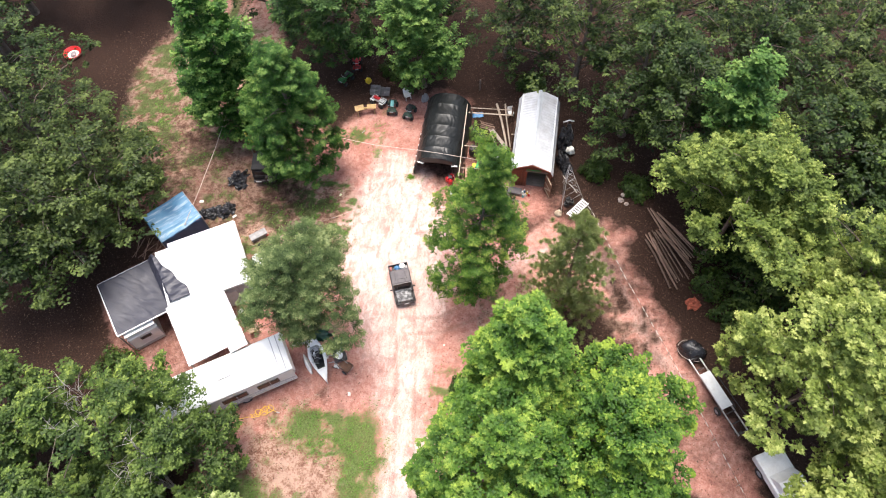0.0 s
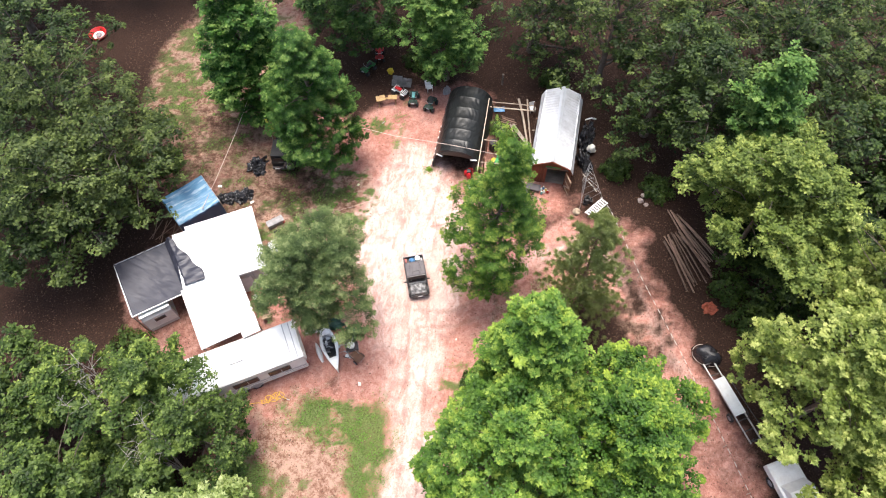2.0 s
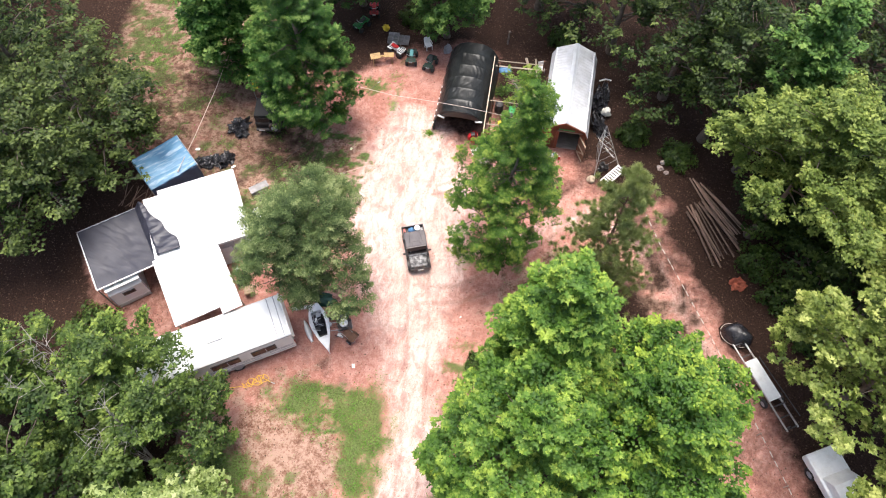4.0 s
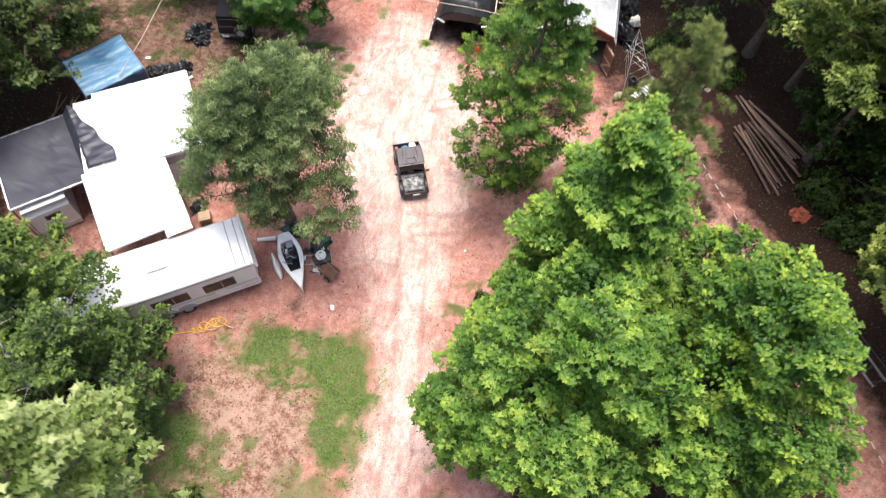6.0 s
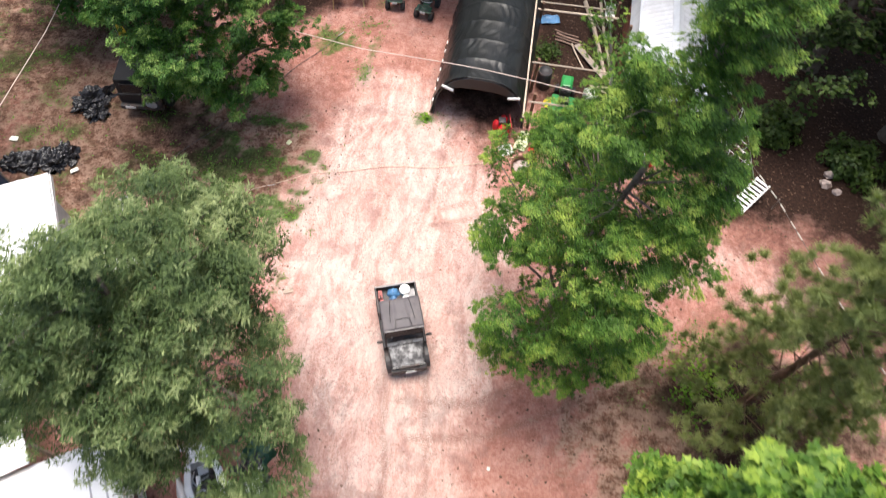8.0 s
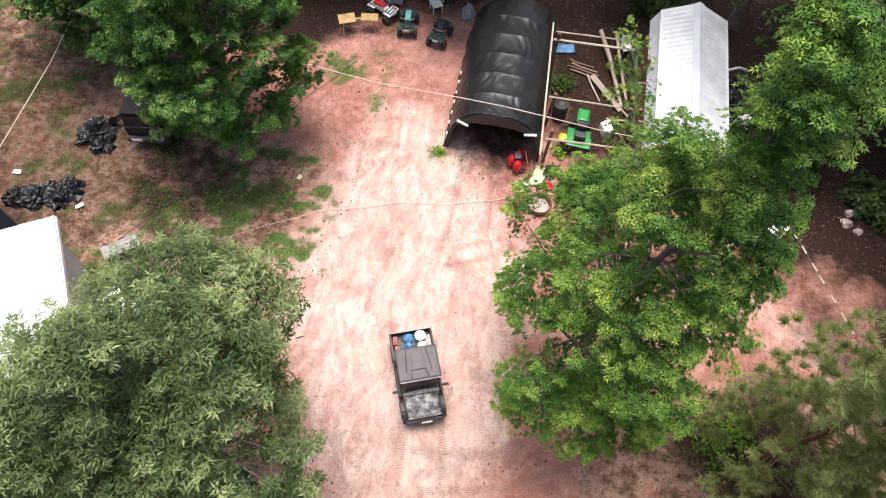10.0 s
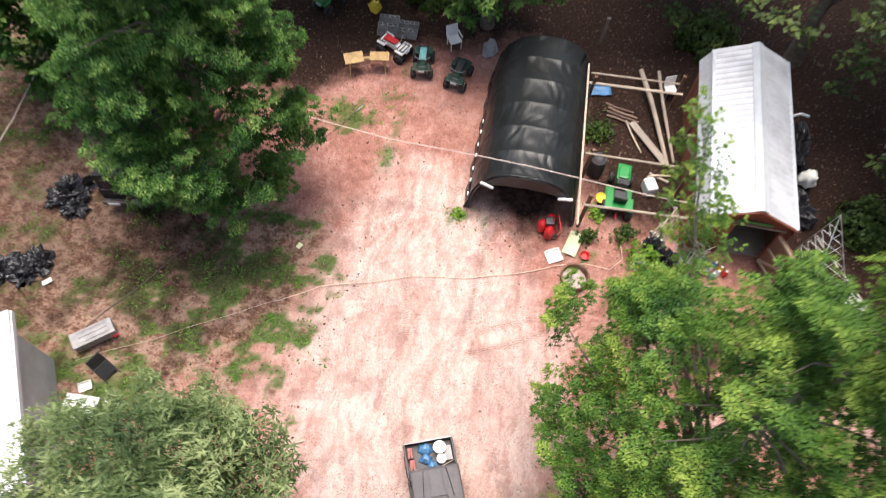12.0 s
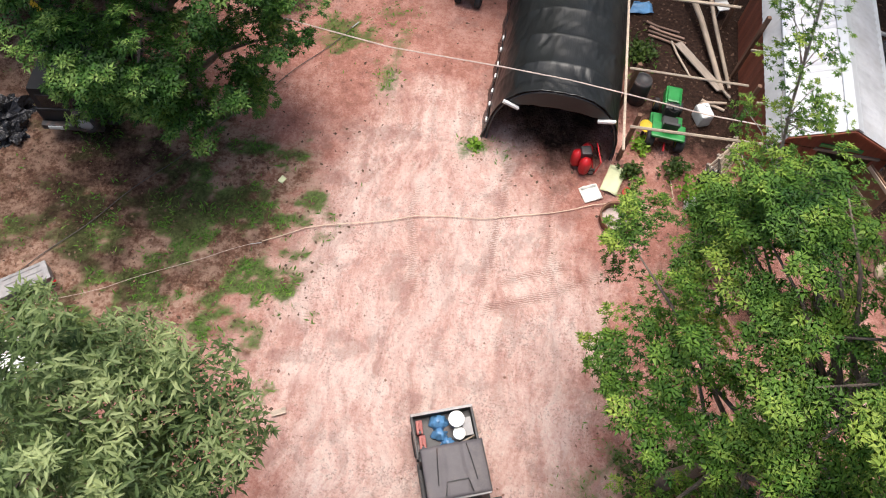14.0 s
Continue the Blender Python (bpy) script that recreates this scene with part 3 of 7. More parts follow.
    l.new(blend((n1, 0.22), (ruts, 0.24), (scrapes, 0.28), (n3, 0.26)), sand_c.inputs[0])
    # leaf litter, its brown darkened to paint in the woods' deep shade
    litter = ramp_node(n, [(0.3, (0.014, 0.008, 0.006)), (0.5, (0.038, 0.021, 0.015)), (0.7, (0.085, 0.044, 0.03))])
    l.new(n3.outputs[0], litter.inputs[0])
    grass_c = ramp_node(n, [(0.4, (0.042, 0.095, 0.018)), (0.6, (0.125, 0.205, 0.048))])
    l.new(n3.outputs[0], grass_c.inputs[0])
    dry_c = ramp_node(n, [(0.40, (0.095, 0.046, 0.028)), (0.465, (0.235, 0.122, 0.08)), (0.53, (0.46, 0.30, 0.225))])
    l.new(blend((n1, 0.25), (n2, 0.45), (n3, 0.3)), dry_c.inputs[0])

    def edge(fac, tex, k=0.9):
        """Breaks up the rim of a zone with texture."""
        a = n.new("ShaderNodeMath")
        a.operation = "MULTIPLY_ADD"
        l.new(tex, a.inputs[0])
        a.inputs[1].default_value = k
        l.new(fac, a.inputs[2])
        b = n.new("ShaderNodeMapRange")
        b.inputs["From Min"].default_value, b.inputs["From Max"].default_value = 0.5 * k + 0.22, 0.5 * k + 0.78
        b.clamp = True
        l.new(a.outputs[0], b.inputs[0])
        return b.outputs[0]

    col = mix_node(n, l, edge(attr("pale"), blend((n2, 0.4), (scrapes, 0.4), (n3, 0.2)), 0.8), clay.outputs[0], sand_c.outputs[0])
    spots = ramp_node(n, [(0.58, (0, 0, 0)), (0.66, (0.5, 0.5, 0.5))])
    l.new(n3.outputs[0], spots.inputs[0])
    col = mix_node(n, l, spots.outputs[0], col, (0.25, 0.115, 0.075))
    lug = n.new("ShaderNodeTexWave")
    lug.bands_direction = "Y"
    lug.inputs["Scale"].default_value, lug.inputs["Distortion"].default_value, lug.inputs["Detail"].default_value = 5.5, 7.0, 4.0
    l.new(co, lug.inputs["Vector"])
    press = n.new("ShaderNodeMath")
    press.operation = "MULTIPLY"
    l.new(attr("track"), press.inputs[0])
    lr_ = ramp_node(n, [(0.40, (0.08,) * 3), (0.53, (0.8,) * 3)])
    l.new(blend((lug, 0.5), (n2, 0.5)), lr_.inputs[0])
    l.new(lr_.outputs[0], press.inputs[1])
    col = mix_node(n, l, press.outputs[0], col, (0.30, 0.155, 0.11))
    # long soft drag marks, pale and red
    for turn, size, lo, hi, tint, amount in ((-14, 1.5, 0.53, 0.66, (0.80, 0.68, 0.61), 0.5), (-40, 1.1, 0.53, 0.68, (0.78, 0.65, 0.58), 0.5), (6, 1.7, 0.54, 0.66, (0.36, 0.18, 0.14), 0.35), (-62, 1.3, 0.56, 0.68, (0.36, 0.19, 0.155), 0.5)):
        mp3 = n.new("ShaderNodeMapping")
        mp3.inputs["Rotation"].default_value, mp3.inputs["Scale"].default_value = (0, 0, radians(turn)), (1.0, 0.33, 1)
        l.new(bend.outputs[0], mp3.inputs[0])
        drag = noise_node(n, l, mp3.outputs[0], size, 6, 0.62)
        cr_ = ramp_node(n, [(lo, (0, 0, 0)), (hi, (amount,) * 3)])
        l.new(drag.outputs[0], cr_.inputs[0])
        on_sand = n.new("ShaderNodeMath")
        on_sand.operation = "MULTIPLY"
        l.new(cr_.outputs[0], on_sand.inputs[0])
        l.new(attr("pale"), on_sand.inputs[1])
        col = mix_node(n, l, on_sand.outputs[0], col, tint)
    # rough damp patches, darker and greyer
    n8 = noise_node(n, l, co, 0.75, 8, 0.68)
    damp = ramp_node(n, [(0.54, (0, 0, 0)), (0.60, (0.38, 0.38, 0.38))])
    l.new(n8.outputs[0], damp.inputs[0])
    col = mix_node(n, l, damp.outputs[0], col, (0.33, 0.195, 0.165))
    n5 = noise_node(n, l, co, 17.0, 4, 0.6)
    n6 = noise_node(n, l, co, 1.1, 5, 0.7)
    crumbs = ramp_node(n, [(0.55, (0, 0, 0)), (0.60, (0.42, 0.42, 0.42))])
    l.new(blend((n5, 0.66), (n6, 0.34)), crumbs.inputs[0])
    col = mix_node(n, l, crumbs.outputs[0], col, (0.23, 0.115, 0.09))
    flecks = ramp_node(n, [(0.665, (0, 0, 0)), (0.70, (0.4, 0.4, 0.4))])
    n7 = noise_node(n, l, co, 26.0, 3, 0.5)
    l.new(n7.outputs[0], flecks.inputs[0])
    col = mix_node(n, l, flecks.outputs[0], col, (0.72, 0.58, 0.50))
    col = mix_node(n, l, edge(attr("dry"), n3.outputs[0]), col, dry_c.outputs[0])
    turf = n.new("ShaderNodeMath")
    turf.operation = "MULTIPLY"
    l.new(edge(attr("grass"), blend((n2, 0.3), (n3, 0.7)), 2.2), turf.inputs[0])
    turf.inputs[1].default_value = 0.88
    col = mix_node(n, l, turf.outputs[0], col, grass_c.outputs[0])
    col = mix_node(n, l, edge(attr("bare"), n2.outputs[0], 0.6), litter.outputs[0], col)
    col = mix_node(n, l, 0.18, col, n4.outputs[0], "OVERLAY")
    l.new(col, p.inputs["Base Color"])
    p.inputs["Roughness"].default_value = 0.95
    p.inputs["Specular IOR Level"].default_value = 0.15
    hsum = n.new("ShaderNodeMath")
    hsum.operation = "ADD"
    l.new(n3.outputs[0], hsum.inputs[0])
    l.new(ruts.outputs[0], hsum.inputs[1])
    b = n.new("ShaderNodeBump")
    b.inputs["Strength"].default_value, b.inputs["Distance"].default_value = 1.0, 0.11
    l.new(hsum.outputs[0], b.inputs["Height"])
    l.new(b.outputs[0], p.inputs["Normal"])
    return ob


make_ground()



# ---- trees ----
LEAF = {  # outline points of one leaf, stem at the origin, and its triangles
    "diamond": ([(0, 0, 0), (0.37, 0.42, 0.07), (0, 1.15, -0.1), (-0.37, 0.42, 0.07)], [(0, 1, 2), (0, 2, 3)]),
    "long": ([(0, 0, 0), (0.15, 0.45, 0.04), (0, 1.2, -0.16), (-0.15, 0.45, 0.04)], [(0, 1, 2), (0, 2, 3)]),
    "star": ([(0, 1.15, -0.04), (-0.58, 0.2, 0.0), (0.58, 0.2, 0.0), (0, 0, 0.02), (0.6, 0.8, -0.02), (-0.6, 0.8, -0.02), (0.17, 0.55, 0.03), (-0.17, 0.55, 0.03), (0.17, 0.3, 0.03), (-0.17, 0.3, 0.03)],
             [(7, 6, 0), (9, 3, 1), (3, 8, 2), (8, 6, 4), (7, 9, 5), (9, 8, 6), (9, 6, 7)]),
    "palmate": ([(0, 0, 0), (0.56, 0.34, 0.05), (0.17, 0.55, -0.02), (0, 1.15, 0.02), (-0.17, 0.55, -0.02), (-0.56, 0.34, 0.05)], [(0, 1, 2), (0, 2, 4), (2, 3, 4), (0, 4, 5)]),
    "needle": ([(-0.03, 0, 0), (0.03, 0, 0), (0, 1, 0)], [(0, 1, 2)]),
}


def scatter_leaves(name, at, normal, size, shape, material, parent, rs, young=None):
    """Leaves at places, facing along normals, each turned at random; one mesh. young: 0 at the twig's foot to 1 at its
    tip, for new growth and painted-in sunlight.
    """
    pts, tri = (np.array(a) for a in LEAF[shape])
    n = normal / np.linalg.norm(normal, axis=1, keepdims=True)
    t = np.cross(n, rs.normal(size=n.shape))
    t /= np.linalg.norm(t, axis=1, keepdims=True)
    b = np.cross(n, t)
    k = size[:, None, None]
    v = at[:, None, :] + k * (pts[None, :, 0:1] * t[:, None, :] + pts[None, :, 1:2] * b[:, None, :] + pts[None, :, 2:3] * n[:, None, :])
    f = tri[None] + (np.arange(len(at)) * len(pts))[:, None, None]
    ob = mesh_object(name, v.reshape(-1, 3), f.reshape(-1, 3), material, parent)
    tip_light = np.full(len(at), 0.5) if young is None else young
    ob.data.attributes.new("young", "FLOAT", "POINT").data.foreach_set("value", np.repeat(tip_light, len(pts)).astype(np.float32))
    return ob


PROFILE = {
    "round": lambda u: np.sqrt(np.clip(1 - (2 * u - 0.85) ** 2 / 1.33, 0.03, 1)),
    "cone": lambda u: np.clip(1.12 * (1 - u) ** 0.75 * np.clip(u / 0.12 + 0.5, 0, 1), 0.06, 1),
    "leafcone": lambda u: np.clip(1.05 * (1 - u) ** 0.55 * np.clip(u / 0.25 + 0.45, 0, 1), 0.08, 1),
    "egg": lambda u: np.clip(np.sin(np.pi * np.clip(u * 0.8 + 0.17, 0, 1)) ** 0.7, 0.1, 1),
    "slim": lambda u: np.clip(1.0 - 1.3 * (u - 0.16), 0.2, 1) * np.clip(u / 0.2 + 0.55, 0, 1),
    "spire": lambda u: np.where(u < 0.4, 1 - 0.3 * u, np.clip(0.86 - 1.16 * (u - 0.4), 0.1, 1)),
}


def tree(name, label, x, y, height, base, radius, profile="round", leaf="wood", shape="diamond", clumps=120, per=90, clump_r=0.9, size=0.25,
         seed=1, up=0.6, lean=(0, 0), bark="bark", trunk_r=0.2, inner=0.7, group="", limbs=26, wob=0.12, lobes=20, lobe_r=0.4, droop=0.0, jitter=0.34, split=True, outward=0.3):
    rs = np.random.RandomState(seed)
    e = thing(name, label, "tree", x, y, 0, 0, group)
    nl = max(6, int(lobes))
    lu = (np.arange(nl) + rs.rand(nl)) / nl
    la = np.arange(nl) * 2.4 + rs.normal(size=nl) * 0.5
    env = radius * PROFILE[profile](lu)
    lr = lobe_r * radius * (0.75 + 0.5 * rs.rand(nl)) * np.clip(env / radius + 0.25, 0.4, 1.0)
    ld = np.maximum(env * (1 + wob * rs.normal(size=nl)) - lr * 0.8, 0.0)
    lz = base + lr * 0.5 + lu * (height - base - lr * 1.4)
    ax = np.array([0.3, 0.45, 0.6, 0.74, 0.87, 0.96])  # masses on the trunk's own line fill the middle
    axr = 0.8 * lobe_r * radius * np.clip(PROFILE[profile](ax) * 1.15 + 0.12, 0.25, 1)
    lr, la = np.concatenate([lr, axr]), np.concatenate([la, ax * 30])
    lc = np.concatenate([np.stack([ld * np.cos(la[:nl]), ld * np.sin(la[:nl]), lz], 1), np.stack([0.25 * axr * np.cos(ax * 30), 0.25 * axr * np.sin(ax * 30), base + ax * (height - base) - axr * 0.6], 1)])
    nl = len(lr)
    pick = np.where(rs.rand(clumps) < 0.75, rs.choice(nl, clumps, p=lr ** 2 / (lr ** 2).sum()), rs.choice(nl, clumps))
    q = rs.normal(size=(clumps, 3))
    q /= np.linalg.norm(q, axis=1, keepdims=True)
    q += 0.45 * np.stack([np.cos(la), np.sin(la), 0.9 * np.ones(nl)], 1)[pick]
    q /= np.linalg.norm(q, axis=1, keepdims=True)
    c = lc[pick] + q * (lr[pick] * (inner + (1 - inner) * rs.rand(clumps) ** 0.5))[:, None] * np.array([1, 1, 0.85])
    u = np.clip((c[:, 2] - base) / (height - base), 0, 1)
    c[:, 2] = np.minimum(c[:, 2], height - 0.2)
    c[:, 0] += lean[0] * u
    c[:, 1] += lean[1] * u
    cr = clump_r * (0.6 + 0.8 * rs.rand(clumps))
    # each clump is a spray: leaves along a twig that points outwards, wide at its foot and narrow at its tip
    ang = np.arctan2(q[:, 1], q[:, 0]) + 0.5 * rs.normal(size=clumps)
    rise = np.clip(0.25 + 0.35 * q[:, 2] - droop + 0.2 * rs.normal(size=clumps), -0.9, 0.9)
    axis_d = np.stack([np.cos(ang) * np.sqrt(1 - rise ** 2), np.sin(ang) * np.sqrt(1 - rise ** 2), rise], 1)
    side_d = np.stack([-np.sin(ang), np.cos(ang), 0 * ang], 1)
    over_d = np.cross(axis_d, side_d)
    over_d *= np.sign(over_d[:, 2:3] + 1e-9)
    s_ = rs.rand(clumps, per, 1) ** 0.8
    w_ = (0.85 * (1 - s_) ** 0.6 + 0.08) * rs.uniform(-1, 1, (clumps, per, 1))
    h_ = (0.38 * (1 - s_) ** 0.5 + 0.05) * rs.uniform(-1, 0.8, (clumps, per, 1)) - 0.22 * w_ ** 2
    k_ = cr[:, None, None]
    at = (c[:, None, :] + k_ * ((1.9 * s_ - 0.7) * axis_d[:, None, :] + w_ * side_d[:, None, :] + h_ * over_d[:, None, :])).reshape(-1, 3)
    nrm = (outward * q[:, None, :] + over_d[:, None, :] * 0.7 + w_ * 0.4 * side_d[:, None, :] + np.array([0, 0, up])).reshape(-1, 3) + jitter * rs.normal(size=(clumps * per, 3))
    sz = size * (0.6 + 0.7 * rs.rand(clumps * per))
    # s_ lightens the tips: fresh growth plus lit-crown contrast held in the leaf colour
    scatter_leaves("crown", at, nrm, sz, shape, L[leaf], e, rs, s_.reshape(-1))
    bm = bmesh.new()
    top = 0.88 * height
    hs = np.linspace(0, top, 7)
    axis = [Vector((lean[0] * (h / height) ** 1.3 + 0.12 * math.sin(h * 0.7 + seed), lean[1] * (h / height) ** 1.3 + 0.12 * math.cos(h * 0.6 + seed), h)) for h in hs]
    rr = [trunk_r * (1.5 if i == 0 else 1) * (1 - 0.9 * h / top) + 0.015 for i, h in enumerate(hs)]
    tube(bm, [axis[0] - Vector((0, 0, 0.15))] + axis, [rr[0] * 1.1] + rr, 9)
    for i in rs.choice(clumps, min(limbs, clumps), replace=False):
        p = Vector(c[i])
        h0 = max(base * 0.55, min(top * 0.92, p.z - 0.5 * math.hypot(p.x, p.y)))
        k = np.searchsorted(hs, h0)
        k = min(max(k, 1), 6)
        w = (h0 - hs[k - 1]) / (hs[k] - hs[k - 1])
        s = axis[k - 1].lerp(axis[k], w)
        r0 = max(min(0.02, 0.2 * trunk_r), 0.45 * (rr[k - 1] * (1 - w) + rr[k] * w))
        mid = s.lerp(p, 0.5) + Vector((0, 0, 0.12 * (p - s).length)) + Vector(rs.normal(size=3) * 0.12)
        if split:
            part("limb", tube(bmesh.new(), [s, mid, p], [r0, r0 * 0.6, 0.012], 6), M[bark], e, smooth=True)
        else:
            tube(bm, [s, mid, p], [r0, r0 * 0.6, 0.012], 6)
    part("trunk", bm, M[bark], e, smooth=True)
    return e


def pine(name, label, x, y, height, base, radius, seed):
    rs = np.random.RandomState(seed)
    e = thing(name, label, "tree", x, y)
    bm = bmesh.new()
    tube(bm, [(0, 0, -0.15), (0.03, 0.02, height * 0.5), (0, 0, height)], [0.14, 0.09, 0.015], 8)
    at, nr = [], []
    for k in range(95):
        u = (k + rs.rand()) / 95
        h = base + u * (height - base)
        a = k * 2.4 + rs.rand()
        reach = radius * (1 - u) ** 0.6 * (0.6 + 0.5 * rs.rand()) + 0.25
        tip = Vector((reach * math.cos(a), reach * math.sin(a), h + 0.35 * reach))
        tube(bm, [(0, 0, h), Vector((0, 0, h)).lerp(tip, 0.5) - Vector((0, 0, 0.05)), tip], [0.022, 0.015, 0.006], 5)
        for s in range(10):
            f = 0.35 + 0.65 * (s + rs.rand()) / 10
            c = Vector((0, 0, h)).lerp(tip, f) + Vector(rs.normal(size=3)) * 0.16 * reach * 0.5
            dd = rs.normal(size=(110, 3)) + np.array([0.6 * math.cos(a), 0.6 * math.sin(a), 0.7])
            at.append(np.repeat(np.array(c)[None], 110, 0) + 0.03 * rs.normal(size=(110, 3)))
            nr.append(dd)
    at, nr = np.concatenate(at), np.concatenate(nr)
    side = np.cross(nr, rs.normal(size=nr.shape))
    side /= np.linalg.norm(side, axis=1, keepdims=True)
    d = nr / np.linalg.norm(nr, axis=1, keepdims=True)
    ln = (0.18 + 0.14 * rs.rand(len(at)))[:, None]
    v = np.stack([at - side * 0.013, at + side * 0.013, at + d * ln + np.array([0, 0, -0.02])], 1).reshape(-1, 3)
    mesh_object("crown", v, np.arange(len(v)).reshape(-1, 3), L["pine"], e)
    part("trunk", bm, M["pine_bark"], e, smooth=True)
    return e


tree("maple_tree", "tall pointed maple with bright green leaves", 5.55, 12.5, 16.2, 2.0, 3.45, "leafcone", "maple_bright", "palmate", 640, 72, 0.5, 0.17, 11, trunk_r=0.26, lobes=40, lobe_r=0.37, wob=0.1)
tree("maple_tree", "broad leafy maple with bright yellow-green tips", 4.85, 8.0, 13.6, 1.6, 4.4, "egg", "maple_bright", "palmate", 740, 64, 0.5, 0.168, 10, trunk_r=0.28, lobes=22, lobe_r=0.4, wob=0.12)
tree("maple_tree", "bright green leafy maple beside a taller one", 10.5, 9.2, 13.6, 1.8, 4.5, "egg", "maple", "diamond", 780, 80, 0.5, 0.16, 12, trunk_r=0.24, lobes=20, lobe_r=0.4, wob=0.12)
tree("oak_tree", "grey-green willow oak with drooping narrow leaves beside the trailer", -8.5, 16.85, 11.5, 3.8, 3.25, "round", "oak", "long", 860, 140, 0.45, 0.118, 13, lean=(0.4, 0.0), up=0.25, trunk_r=0.2, lobes=26, lobe_r=0.36, droop=0.35, jitter=0.42, wob=0.26)
tree("sweetgum_tree", "slender sweetgum with star-shaped leaves in the clearing", 1.9, 21.2, 16.6, 3.0, 3.5, "slim", "gum_mid", "star", 540, 68, 0.46, 0.125, 14, jitter=0.26, outward=0.9, lean=(1.6, 0.4), trunk_r=0.15, limbs=70, lobes=52, lobe_r=0.3, wob=0.12)
tree("sweetgum_sapling", "thin sparse sweetgum sapling leaning in front of the shed", 4.6, 28.2, 9.6, 1.0, 1.25, "spire", "gum_mid", "star", 110, 16, 0.3, 0.115, 20, lean=(-2.8, -0.2), trunk_r=0.045, limbs=44, lobes=18, lobe_r=0.42, bark="dead_wood")
tree("sweetgum_sapling", "low sparse sapling beside the fire ring", 2.9, 27.0, 2.8, 0.3, 1.0, "egg", "gum_mid", "star", 40, 16, 0.3, 0.13, 22, trunk_r=0.03, limbs=24, lobes=12, lobe_r=0.4)
tree("sweetgum_tree", "dense conical sweetgum with glossy star-shaped leaves", -11.5, 30.2, 13.8, 1.2, 3.65, "leafcone", "gum", "star", 560, 56, 0.5, 0.172, 15, wob=0.05, jitter=0.26, outward=0.7, trunk_r=0.24, lobes=48, lobe_r=0.35)
tree("sweetgum_tree", "dense conical sweetgum at the edge of the yard", -17.6, 34.2, 14.4, 1.0, 3.4, "leafcone", "gum", "diamond", 600, 75, 0.55, 0.2, 16, trunk_r=0.24, lobes=40, lobe_r=0.34)
pine("pine_tree", "young open-crowned pine with tufted needles", 8.3, 19.2, 13.4, 0.8, 3.1, 17)
tree("yellow_green_tree", "broad light yellow-green tree at the wood's edge", 18.9, 24.7, 13.4, 6.0, 3.7, "round", "yellow", "diamond", 560, 75, 0.58, 0.17, 18, lobes=26, lobe_r=0.3, droop=0.15, wob=0.2)
tree("yellow_green_tree", "olive-yellow tree among darker ones in the wood", 28.4, 31.0, 13.0, 6.0, 3.6, "round", "olive", "diamond", 300, 60, 0.6, 0.2, 24, lobes=20, lobe_r=0.32, droop=0.15, split=False)
tree("bright_leaf_tree", "pale yellow-green leafy tree by the track", 22.7, 13.8, 13.4, 3.0, 4.9, "round", "bright", "palmate", 540, 58, 0.58, 0.2, 19, lean=(-0.6, 0), lobes=26, lobe_r=0.33, wob=0.2)
tree("bright_leaf_tree", "second pale yellow-green tree behind the first", 25.4, 20.0, 13.6, 4.0, 3.8, "round", "bright", "palmate", 300, 52, 0.58, 0.2, 25, lobes=20, lobe_r=0.33, wob=0.2, split=False)
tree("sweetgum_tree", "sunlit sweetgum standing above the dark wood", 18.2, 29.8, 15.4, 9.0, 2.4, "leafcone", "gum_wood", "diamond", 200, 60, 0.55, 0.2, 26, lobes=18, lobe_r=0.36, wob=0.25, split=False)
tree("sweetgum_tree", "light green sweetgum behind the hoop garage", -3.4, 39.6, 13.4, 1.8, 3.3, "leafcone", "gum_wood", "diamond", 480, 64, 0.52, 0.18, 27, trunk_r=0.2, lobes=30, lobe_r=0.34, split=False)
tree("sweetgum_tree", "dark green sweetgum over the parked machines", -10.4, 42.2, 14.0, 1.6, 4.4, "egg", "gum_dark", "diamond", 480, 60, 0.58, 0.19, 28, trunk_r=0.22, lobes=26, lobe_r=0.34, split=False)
tree("poplar_tree", "tall pale tulip poplar with large light leaves", -7.0, 0.6, 21.6, 11.0, 2.6, "egg", "pale", "palmate", 250, 58, 0.5, 0.16, 29, trunk_r=0.24, lobes=22, lobe_r=0.34, wob=0.25, split=False, jitter=0.75)

